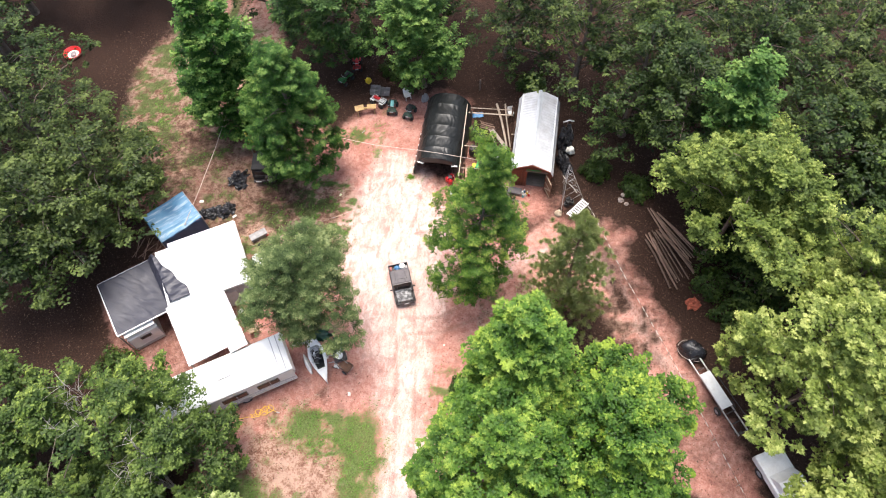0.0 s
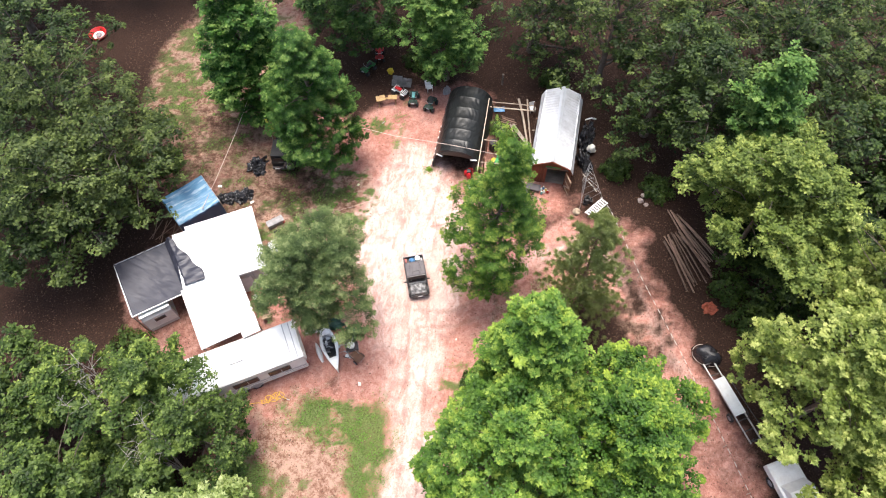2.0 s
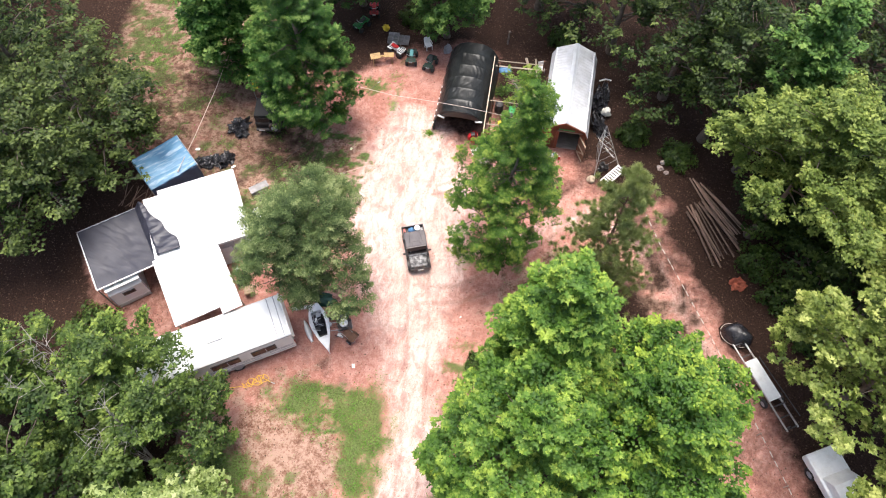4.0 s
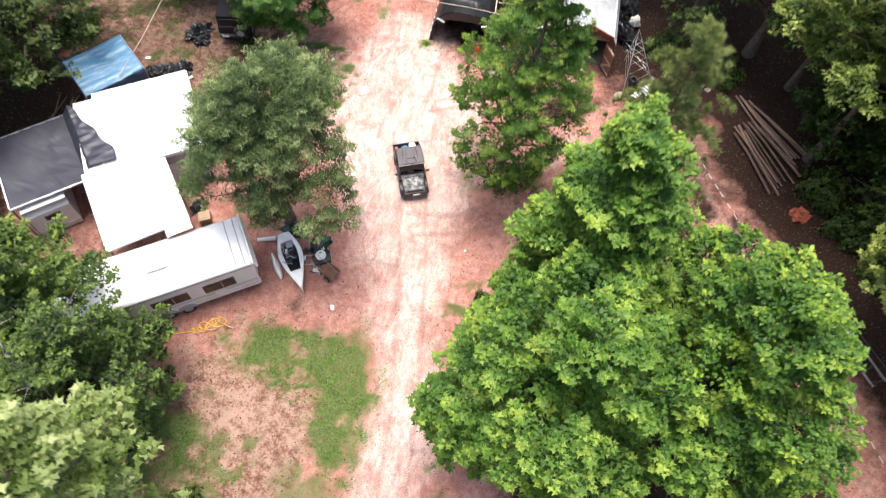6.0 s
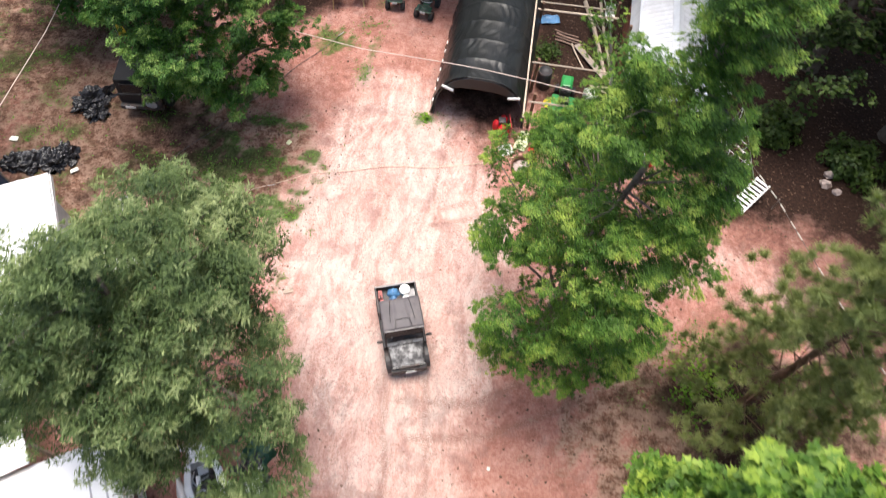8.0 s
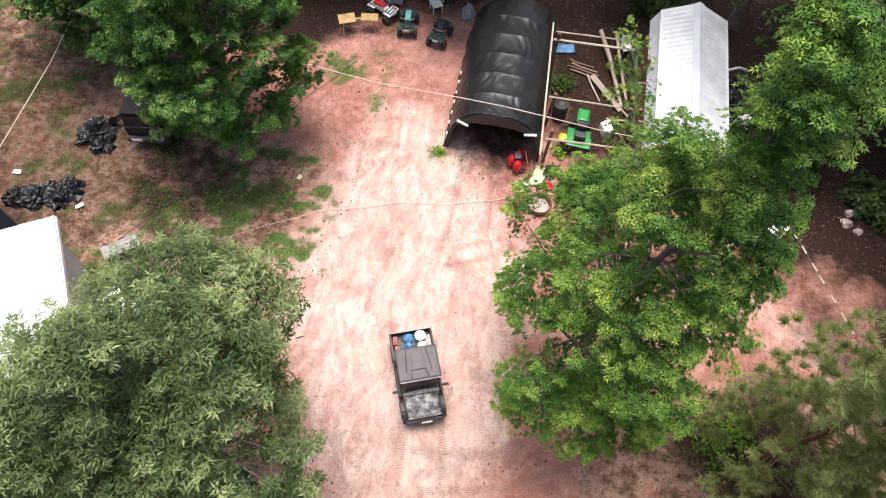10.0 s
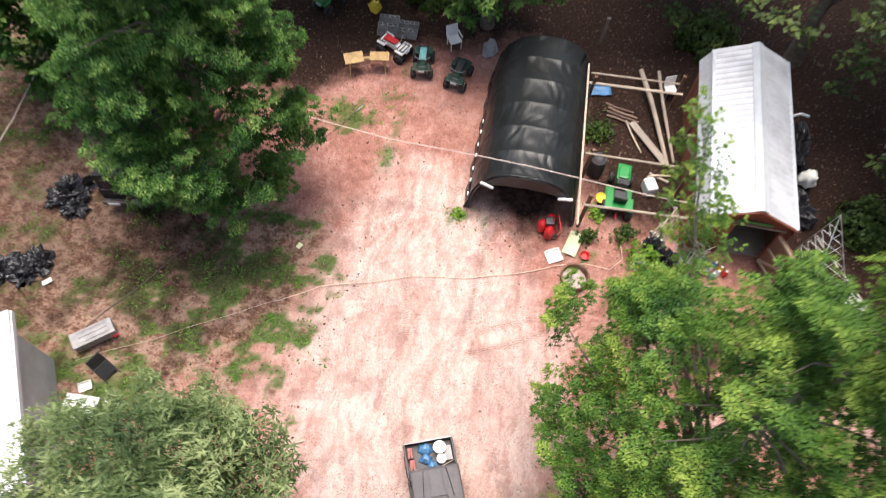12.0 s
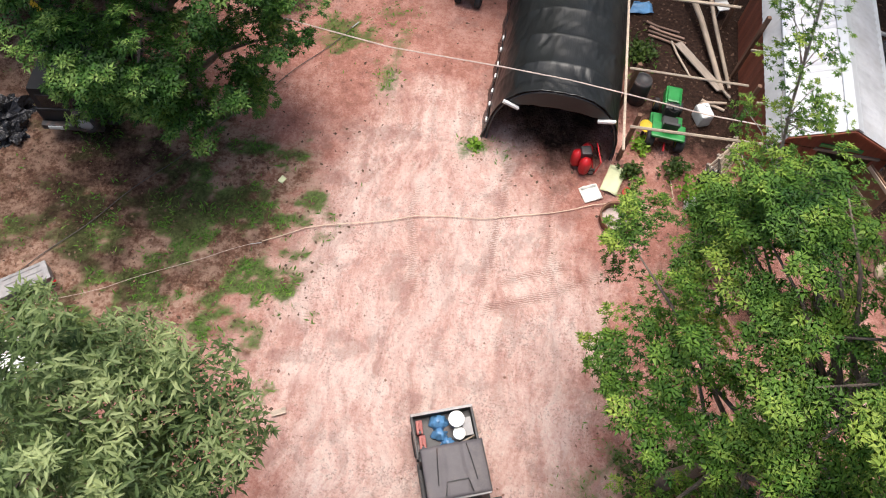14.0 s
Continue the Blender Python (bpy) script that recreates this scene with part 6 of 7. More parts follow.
def panel_trailer():
    """A long narrow equipment trailer with a white deck panel, along the track."""
    e = thing("equipment_trailer", "long narrow metal trailer with a white deck panel beside the track", "trailer", 18.89, 14.4, 0, -60.3)
    for y in (-0.36, 0.36):
        part("rail", boxes((5.6, 0.07, 0.1, 0, y, 0.55), bevel=0.008), M["steel"], e)
    for i, x in enumerate((-2.7, -1.9, 1.3, 2.0, 2.7)):
        part("cross_member", boxes((0.07, 0.86, 0.08, x, 0, 0.55)), M["dark_metal"], e)
    part("deck_panel", boxes((2.55, 0.8, 0.07, -0.3, 0, 0.68), bevel=0.012), M["white_plastic"], e, "bright white flat panel")
    for y in (-0.55, 0.55):
        wheel(e, 0.9, y, 0.3, 0.3, 0.16, "Y")
    part("winch_post", tube(bmesh.new(), [(1.3, -0.3, 0.65), (1.35, -0.25, 1.05), (1.35, 0.25, 1.05), (1.3, 0.3, 0.65)], 0.03, 6), M["dark_metal"], e)
    part("side_arm", tube(bmesh.new(), [(-1.6, 0.75, 0.45), (2.3, 0.95, 0.4)], 0.03, 6), M["dark_metal"], e)
    part("stand", bar((-2.6, 0, 0), (-2.6, 0, 0.55), 0.04), M["dark_metal"], e)
    part("stand", bar((2.6, 0, 0), (2.6, 0, 0.55), 0.04), M["dark_metal"], e)
    h = thing("covered_heap", "round heap wrapped in black plastic at the trailer's end", "heap", 17.5, 17.4, 0, -20)
    part("wrap", lumpy((0.95, 0.75, 1.0), 1.8, 0.3, 21, 1.0), M["black_bag"], h, smooth=True)
    part("tie", tube(bmesh.new(), [(0.93 * math.cos(a), 0.73 * math.sin(a), 0.3 + 0.03 * math.sin(3 * a)) for a in [2 * math.pi * k / 24 for k in range(25)]], 0.015, 5), M["wire"], h)
    t = thing("pickup_truck", "white pickup truck half hidden under a leafy tree", "truck", 22.6, 8.6, 0, 27)
    part("body", boxes((1.9, 5.2, 0.6, 0, 0, 0.55), bevel=0.1), M["white_plastic"], t)
    part("cab", prism([(-0.9, 1.15), (-0.55, 1.8), (0.7, 1.82), (1.25, 1.15)], 1.6, pose(0, 0, 0, 0, 0, 90)), M["white_plastic"], t)
    part("windshield", box(bmesh.new(), 1.4, 0.03, 0.72, pose(0, 1.02, 1.17, 40, 0, 0), 0.01), M["glass_dark"], t)
    part("bed_floor", boxes((1.5, 1.6, 0.03, 0, -1.7, 1.14)), M["dark_metal"], t)
    for x in (-0.85, 0.85):
        for y in (-1.6, 1.6):
            wheel(t, x, y, 0.38, 0.38, 0.25, "X")


utility_vehicle()
bed_load()
off_roader()
jet_boat()
scrap_things()
panel_trailer()



# ---- pen between the hoop garage and the shed ----
def pen():
    e = thing("pen_frame", "weathered wooden pen frame with posts and thin rails", "pen", 0, 0)
    for x, y, h in ((0.95, 30.35, 2.15), (4.55, 30.0, 2.2), (0.95, 32.3, 2.0), (4.4, 32.1, 2.0), (1.0, 35.9, 1.7), (4.55, 34.2, 2.5), (4.4, 36.4, 1.8)):
        part("post", box(bmesh.new(), 0.11, 0.11, h, pose(x, y, 0, 2 * math.sin(x * 9), 2 * math.cos(y * 7), 10 * math.sin(x + y))), M["brown_board"], e)
    for (x0, y0, z0), (x1, y1, z1), r in (((0.75, 29.95, 2.02), (4.3, 29.98, 2.0), 0.042), ((0.75, 32.1, 1.95), (4.1, 32.05, 1.92), 0.036), ((0.8, 35.85, 1.35), (4.4, 35.9, 1.3), 0.05),
                                          ((0.8, 36.5, 1.2), (4.4, 36.5, 1.2), 0.036), ((0.6, 29.2, 1.95), (0.72, 36.2, 1.95), 0.04)):
        part("rail", bar((x0, y0, z0), (x1, y1, z1), r, 6), M["pale_board"], e)
    for (x0, y0, z0), (x1, y1, z1) in (((4.75, 33.2, 0.0), (4.85, 33.4, 2.3)), ((1.0, 30.3, 0.2), (0.62, 29.5, 1.9))):
        part("brace", bar((x0, y0, z0), (x1, y1, z1), 0.045, 4), M["brown_board"], e)
    for y in (31.6, 33.6):
        part("bracket", boxes((0.5, 0.05, 0.06, 4.6, y, 1.75)), M["pale_board"], e)


def lying_pole(x0, y0, z0, x1, y1, z1, r, label, group, mat="pole_wood", seg=9):
    a, b = Vector((x0, y0, z0)), Vector((x1, y1, z1))
    ln = (b - a).length
    e = thing("log", label, "log", 0, 0, group=group)
    e.matrix_basis = Matrix.Translation(a) @ (b - a).to_track_quat("X", "Z").to_matrix().to_4x4()
    k = math.sin(x0 * 5 + y0 * 3) * 0.05 * ln ** 0.5
    part("bark", tube(bmesh.new(), [(0, 0, 0), (ln * 0.35, k, 0.2 * k), (ln * 0.7, k * 0.6, 0), (ln, 0, 0)], [r, r * 0.95, r * 0.88, r * 0.8], seg, cap=False), M[mat], e, smooth=True)
    part("cut_end", bar((0.004, 0, 0), (0.02, 0, 0), r * 0.99, seg), M["cut_end"], e)
    part("cut_end", bar((ln - 0.02, 0, 0), (ln - 0.004, 0, 0), r * 0.79, seg), M["cut_end"], e)
    return e


def lawn_tractor(x, y, rz):
    e = thing("lawn_tractor", "green lawn tractor with black seat parked in the pen", "tractor", x, y, 0, rz)
    hood = part("hood", boxes((0.5, 0.72, 0.36, 0, 0.62, 0.46), (0.4, 0.6, 0.1, 0, 0.6, 0.78), bevel=0.07), M["green_paint"], e, "bright green engine hood")
    part("grille", boxes((0.34, 0.03, 0.22, 0, 0.99, 0.52), bevel=0.01), M["black_plastic"], hood)
    part("dashboard", boxes((0.44, 0.24, 0.36, 0, 0.16, 0.5), bevel=0.05), M["black_plastic"], e)
    part("footrest", boxes((0.86, 0.5, 0.04, 0, -0.02, 0.32), bevel=0.01), M["green_paint"], e)
    part("fender", boxes((0.98, 0.56, 0.09, 0, -0.62, 0.56), bevel=0.04), M["green_paint"], e)
    part("frame", boxes((0.36, 1.6, 0.16, 0, 0.05, 0.26)), M["black_plastic"], e)
    s = part("seat", boxes((0.46, 0.4, 0.12, 0, -0.36, 0.64), bevel=0.05), M["seat_vinyl"], e, "black vinyl seat")
    part("seat_back", box(bmesh.new(), 0.46, 0.1, 0.36, pose(0, -0.58, 0.68, 12, 0, 0), 0.04), M["seat_vinyl"], s)
    for sx in (-0.44, 0.44):
        wheel(e, sx, -0.68, 0.27, 0.27, 0.24, "X", "yellow_paint")
        wheel(e, sx * 0.8, 0.72, 0.19, 0.19, 0.15, "X", "yellow_paint")
    part("steering_wheel", lathe([(0.15, -0.012), (0.165, 0), (0.15, 0.012), (0.14, 0), (0.15, -0.012)], 18, pose(0, 0.02, 0.97, 24, 0, 0)), M["black_plastic"], e)
    part("steering_column", bar((0, 0.12, 0.6), (0, 0.03, 0.96), 0.02), M["black_plastic"], e)
    part("mower_deck", boxes((0.98, 0.46, 0.14, 0, 0.12, 0.1), bevel=0.05), M["green_paint"], e)
    part("hitch", bar((0, -0.8, 0.3), (0, -1.05, 0.22), 0.03, 6), M["red_paint"], e, "red tow hitch")


def atv(x, y, rz, seat_mat, body, label):
    e = thing("quad_bike", label, "quad bike", x, y, 0, rz)
    e.matrix_basis = pose(x, y, 0, 0, 0, rz) @ Matrix.Scale(0.82, 4)
    for sx in (-0.42, 0.42):
        for sy in (-0.55, 0.55):
            wheel(e, sx, sy, 0.27, 0.27, 0.22, "X", "dark_metal")
    part("body", boxes((0.36, 1.25, 0.3, 0, 0, 0.42), bevel=0.08), M[body], e)
    for sy in (-0.55, 0.55):
        part("fender", boxes((0.84, 0.48, 0.08, 0, sy, 0.6), bevel=0.035), M[body], e)
        part("rack", boxes((0.6, 0.04, 0.03, 0, sy - 0.18, 0.72), (0.6, 0.04, 0.03, 0, sy, 0.72), (0.6, 0.04, 0.03, 0, sy + 0.18, 0.72), (0.04, 0.4, 0.03, -0.28, sy, 0.71), (0.04, 0.4, 0.03, 0.28, sy, 0.71)), M["dark_metal"], e)
    part("seat", boxes((0.34, 0.74, 0.14, 0, 0.18, 0.72), bevel=0.05), M[seat_mat], e)
    part("handlebar", tube(bmesh.new(), [(-0.38, -0.22, 0.98), (-0.15, -0.32, 0.92), (0.15, -0.32, 0.92), (0.38, -0.22, 0.98)], 0.018, 6), M["steel"], e)
    part("headlight", boxes((0.3, 0.08, 0.1, 0, -0.82, 0.55), bevel=0.02), M["grey_plastic"], e)


def pallet(x, y, z, rx, rz, label):
    e = thing("pallet", label, "pallet", x, y, z)
    e.matrix_basis = pose(x, y, z, rx, 0, rz)
    for i in range(7):
        part("slat", boxes((1.1, 0.09, 0.02, 0, -0.48 + 0.16 * i, 0.1)), M["pale_board"], e)
    for sx in (-0.5, 0, 0.5):
        part("bearer", boxes((0.08, 1.05, 0.1, sx, 0, 0)), M["grey_board"], e)


def sack(name, x, y, rx, ry, h, seed, mat, label, cat, z=0.0, amp=0.45, flat=1.0, sc=2.2):
    e = thing(name, label, cat, x, y, z, seed * 37)
    bm = lumpy((rx, ry, h), sc, amp, seed, flat, 4 if mat == "black_bag" else 3)
    if mat == "black_bag":  # sharp creases of thin plastic
        for v in bm.verts:
            k = 0.30 * (0.28 - abs(noise.noise(v.co * 7 + Vector((seed, 0, 0))))) + 0.22 * (0.25 - abs(noise.noise(v.co * 15 + Vector((0, seed, 0)))))
            v.co = Vector((v.co.x * (1 + k), v.co.y * (1 + k), max(0, v.co.z * (1 + 1.3 * k))))
    part("body", bm, M[mat], e, smooth=mat != "black_bag")
    part("tie", lathe([(0.001, h * 1.0), (0.05, h * 0.98), (0.03, h * 0.86), (0.08, h * 0.75)], 8), M[mat], e)
    return e


def crate(x, y, z, rz, mat, label, s=(0.34, 0.34, 0.28)):
    e = thing("crate", label, "crate", x, y, z, rz)
    w, d, h = s
    for nm, spec in (("side", (w, 0.02, h, 0, -d / 2, 0)), ("side", (w, 0.02, h, 0, d / 2, 0)), ("end", (0.02, d, h, -w / 2, 0, 0)), ("end", (0.02, d, h, w / 2, 0, 0)), ("base", (w, d, 0.02, 0, 0, 0))):
        part(nm, boxes(spec), M[mat], e)
    part("rim", boxes((w + 0.04, 0.03, 0.03, 0, -d / 2, h), (w + 0.04, 0.03, 0.03, 0, d / 2, h), (0.03, d, 0.03, -w / 2, 0, h), (0.03, d, 0.03, w / 2, 0, h)), M[mat], e)
    return e


def flat_sheet(name, x, y, w, d, rz, mat, label, cat, z=0.03, amp=0.06):
    e = thing(name, label, cat, x, y, z, rz)
    part("sheet", sheet(8, 8, lambda u, v: Vector(((u - 0.5) * w, (v - 0.5) * d, 0.05 + amp * noise.noise(Vector((u * 2.5 + x, v * 2.5 + y, 0))))), 0.02), M[mat], e, smooth=True)
    part("fold", sheet(6, 3, lambda u, v: Vector(((u - 0.5) * w * 0.8, d * 0.32 + v * d * 0.16, 0.09 + 0.05 * math.sin(v * 3) + amp * 0.5 * noise.noise(Vector((u * 3, v, x))))), 0.015), M[mat], e)
    return e


pen()
for args in ((3.05, 37.6, 0.55, 4.15, 33.45, 0.12, 0.1), (3.75, 37.6, 0.6, 4.4, 33.6, 0.1, 0.07), (2.6, 35.3, 0.12, 3.2, 33.9, 0.06, 0.04), (3.5, 33.0, 0.07, 4.2, 32.7, 0.07, 0.06), (3.4, 32.75, 0.15, 4.25, 32.95, 0.14, 0.05)):
    lying_pole(*args, "pale peeled wooden pole lying in the pen", "poles in the pen")
for args in ((1.85, 35.5, 0.08, 3.0, 35.15, 0.06, 0.045), (1.85, 35.7, 0.08, 3.1, 35.35, 0.06, 0.045), (1.9, 35.9, 0.08, 3.05, 35.55, 0.06, 0.05), (1.8, 36.1, 0.08, 2.9, 35.8, 0.06, 0.045)):
    lying_pole(*args, "thin reddish-brown pole in a stack in the pen", "poles in the pen", "log")
e = thing("plank", "wide weathered plank lying in the pen", "plank", 3.45, 34.35, 0.06, -54)
part("board", boxes((2.2, 0.28, 0.05, 0, 0, 0.06), bevel=0.008), M["grey_board"], e)
part("splinter", boxes((0.5, 0.08, 0.05, 1.25, 0.06, 0.06)), M["grey_board"], e)
lawn_tractor(2.33, 31.75, -6)
e = thing("plastic_ring", "round yellow plastic basin leaning by the tractor", "basin", 1.66, 31.4, 0.35, 20)
part("basin", lathe([(0.001, 0.03), (0.16, 0.0), (0.19, 0.08), (0.21, 0.09), (0.17, 0.05), (0.001, 0.06)], 22, pose(0, 0, 0, 14, 6, 0)), M["yellow_paint"], e, smooth=True)
part("stand", bar((0, 0, -0.35), (0, 0, 0.03), 0.05, 8), M["dark_metal"], e)
e = thing("barrel", "black plastic barrel standing beside the garage", "barrel", 1.45, 32.75)
part("body", lathe([(0.001, 0), (0.28, 0), (0.3, 0.1), (0.31, 0.45), (0.3, 0.82), (0.28, 0.9), (0.25, 0.9), (0.25, 0.86), (0.001, 0.86)], 24), M["black_plastic"], e, smooth=True)
part("band", lathe([(0.315, 0.3), (0.325, 0.32), (0.315, 0.34)], 24), M["black_plastic"], e)
e = thing("canister", "white plastic canister standing in the pen", "canister", 3.45, 32.25, 0, 20)
part("body", boxes((0.42, 0.55, 0.5, 0, 0, 0), bevel=0.08), M["white_plastic"], e)
part("cap", lathe([(0.06, 0.48), (0.06, 0.55), (0.001, 0.55)], 14, pose(0.1, 0.15, 0)), M["white_plastic"], e)
flat_sheet("tarpaulin", 1.55, 36.7, 0.9, 0.5, 10, "blue_plastic", "crumpled blue plastic sheet in the pen", "tarpaulin", 0.02, 0.15)
pallet(4.15, 30.75, 0.12, 62, 58, "grey wooden pallet leaning against the pen")
pallet(3.85, 30.45, 0.1, 66, 50, "worn wooden pallet leaning beside another")
sack("garbage_bag", 3.65, 29.75, 0.42, 0.36, 0.45, 3, "black_bag", "full black garbage bag beside the shed", "bag")
sack("garbage_bag", 4.1, 29.45, 0.35, 0.3, 0.38, 5, "black_bag", "slumped black garbage bag beside the shed", "bag")
sack("plastic_bag", 3.1, 29.1, 0.28, 0.25, 0.3, 7, "paper", "white plastic bag full of rubbish", "bag")
sack("plastic_bag", 3.7, 30.2, 0.26, 0.2, 0.24, 8, "paper", "pale plastic bag on a rubbish pile", "bag")
e = thing("storage_bin", "grey plastic storage bin lying outside the shed", "bin", 4.95, 29.35, 0, -8)
part("body", boxes((1.0, 0.5, 0.32, 0, 0, 0), bevel=0.06), M["roof_plastic"], e)
part("lid", boxes((1.06, 0.56, 0.05, 0, 0, 0.31), bevel=0.02), M["roof_plastic"], e)
for i, (x, y, mt, c) in enumerate(((5.55, 29.3, "white_plastic", "white"), (5.72, 29.45, "blue_plastic", "blue"), (5.9, 29.3, "yellow_paint", "yellow"), (5.78, 29.12, "white_plastic", "white"), (6.05, 29.15, "red_plastic", "red"), (5.6, 29.0, "teal", "teal"))):
    e = thing("bottle", f"{c} plastic bottle among rubbish outside the shed", "bottle", x, y, 0, i * 50)
    part("body", lathe([(0.001, 0), (0.09, 0.01), (0.1, 0.2), (0.04, 0.28), (0.035, 0.32)], 12), M[mt], e, smooth=True)
    part("cap", lathe([(0.045, 0.31), (0.045, 0.35), (0.001, 0.35)], 10), M["white_plastic"], e)

# in front of the hoop garage
e = thing("pressure_washer", "red wheeled machine with two tanks at the garage mouth", "machine", -0.15, 29.95, 0, 8)
for x, y in ((-0.18, 0.0), (0.12, 0.22), (0.02, -0.28)):
    part("tank", lathe([(0.001, 0.12), (0.15, 0.14), (0.17, 0.25), (0.17, 0.55), (0.12, 0.66), (0.001, 0.7)], 16, pose(x, y, 0)), M["red_paint"], e, smooth=True)
part("frame", tube(bmesh.new(), [(0.32, 0.35, 0.1), (0.34, -0.35, 0.1), (0.36, -0.5, 0.85), (0.3, 0.1, 0.95)], 0.02, 6), M["red_paint"], e)
part("engine", boxes((0.3, 0.3, 0.25, 0.02, -0.02, 0.55), bevel=0.04), M["dark_metal"], e)
for y in (-0.3, 0.3):
    wheel(e, 0.25, y, 0.13, 0.13, 0.08, "Y")
flat_sheet("cardboard", 0.18, 28.98, 0.55, 0.5, 25, "paper", "white flattened carton on the ground", "carton")
flat_sheet("feed_bag", 0.82, 29.55, 0.5, 0.95, -18, "yellow_paper", "pale yellow-green empty feed bag on the ground", "bag")
e = thing("bowl", "shallow red plastic bowl on the ground", "bowl", 1.25, 29.15)
part("body", lathe([(0.001, 0.02), (0.1, 0.02), (0.16, 0.1), (0.17, 0.1), (0.11, 0.0), (0.001, 0.0)], 18), M["red_plastic"], e)
part("rim", lathe([(0.155, 0.1), (0.18, 0.1), (0.18, 0.115), (0.155, 0.115)], 18), M["red_plastic"], e)
e = thing("fire_ring", "rusty steel fire ring with ash inside", "fire ring", 0.92, 28.2)
part("ring", lathe([(0.44, 0.0), (0.47, 0.0), (0.48, 0.26), (0.5, 0.28), (0.45, 0.28), (0.44, 0.24), (0.44, 0.0)], 32), M["rust"], e, smooth=True)
part("ash", lumpy((0.42, 0.42, 0.1), 3, 0.3, 4, 0.6), M["stone"], e)


def hose_line(name, pts, r, mat, label, cat):
    """A hose or rope lying along points, wavering a little."""
    e = thing(name, label, cat, 0, 0)
    fine = []
    for (ax, ay, az), (bx, by, bz) in zip(pts, pts[1:]):
        k = max(2, int(math.hypot(bx - ax, by - ay) / 0.25))
        for i in range(k):
            t = i / k
            x, y = ax + (bx - ax) * t, ay + (by - ay) * t
            fine.append((x + 0.05 * math.sin(x * 2.3 + y), y + 0.05 * math.sin(x * 1.9 - y * 2), az + (bz - az) * t))
    fine.append(pts[-1])
    part("line", tube(bmesh.new(), fine, r, 6), M[mat], e, smooth=True)
    part("coupling", bar(fine[-2], fine[-1], r * 1.5, 8), M["steel"], e)
    return e


hose_line("garden_hose", [(-8.6, 25.95, 0.05), (-7.57, 26.53, 0.06), (-6.1, 27.0, 0.06), (-4.6, 27.48, 0.06), (-2.8, 27.6, 0.06), (-1.28, 28.08, 0.06), (0.3, 28.6, 0.07),
                          (1.27, 28.78, 0.07), (2.08, 28.73, 0.07), (2.58, 29.2, 0.07), (2.5, 30.0, 0.07), (3.0, 30.4, 0.08)], 0.012, "hose", "tan garden hose lying across the yard", "hose")
hose_line("ground_line", [(-14.5, 22.9, 0.05), (-12.2, 24.1, 0.05), (-10.4, 25.1, 0.05), (-8.6, 25.95, 0.05)], 0.006, "wire", "thin dusty cable lying through the grass", "cable")
# thin dark tube laid nearly straight across the western grass
hose_line("ground_line", [(-14.6, 24.0, 0.05), (-12.96, 26.43, 0.05), (-11.46, 28.52, 0.05), (-9.85, 30.93, 0.05), (-8.66, 32.77, 0.05), (-7.6, 34.4, 0.05)], 0.013, "wire_dark", "thin dark line running straight across the grass", "cable")
loops = [(-11.75 + 0.0, 10.2, 0.06)]
for k in range(76):
    a = k * 0.55
    r = 0.12 + 0.16 * (0.5 + 0.5 * math.sin(k * 0.31)) * min(1, k / 30)
    loops.append((-11.7 + 1.35 * (k / 76) ** 0.7 + r * math.cos(a) + 0.08 * math.sin(k * 1.3), 10.2 + 0.75 * (k / 76) ** 0.8 + r * math.sin(a), 0.06 + 0.0012 * k))
hose_line("extension_cord", [(-14.2, 9.2, 0.06), (-12.9, 9.9, 0.06)] + loops + [(-9.7, 10.7, 0.07)], 0.02, "orange_rope", "tangled yellow-orange extension cord on the ground", "cord")

# lines in the air
w = thing("overhead_wire", "pale wire strung from a tree over the garage to the shed", "wire", 0, 0)
part("wire", tube(bmesh.new(), [(-10.4, 32.0, 2.6), (-9.1, 31.75, 2.45), (-6.0, 31.3, 2.35), (-2.9, 30.95, 2.55), (-1.0, 30.75, 2.6), (0.7, 30.6, 2.5), (2.8, 30.5, 2.25), (4.9, 30.4, 2.2)], 0.018, 6), M["wire"], w)
part("insulator", lathe([(0.001, 0), (0.04, 0.0), (0.05, 0.06), (0.001, 0.08)], 10, pose(4.86, 30.4, 2.16)), M["white_plastic"], w)
w = thing("overhead_wire", "pinkish cord strung from the blue shelter to a tree", "wire", 0, 0)
part("wire", tube(bmesh.new(), [(-18.9, 23.2, 2.3), (-18.7, 26.0, 2.2), (-18.3, 30.0, 2.5), (-17.9, 33.5, 3.2)], 0.02, 6), M["wire"], w)
part("knot", lumpy((0.06, 0.06, 0.08), 3, 0.3, 2), M["wire"], w).location = (-18.9, 23.2, 2.24)


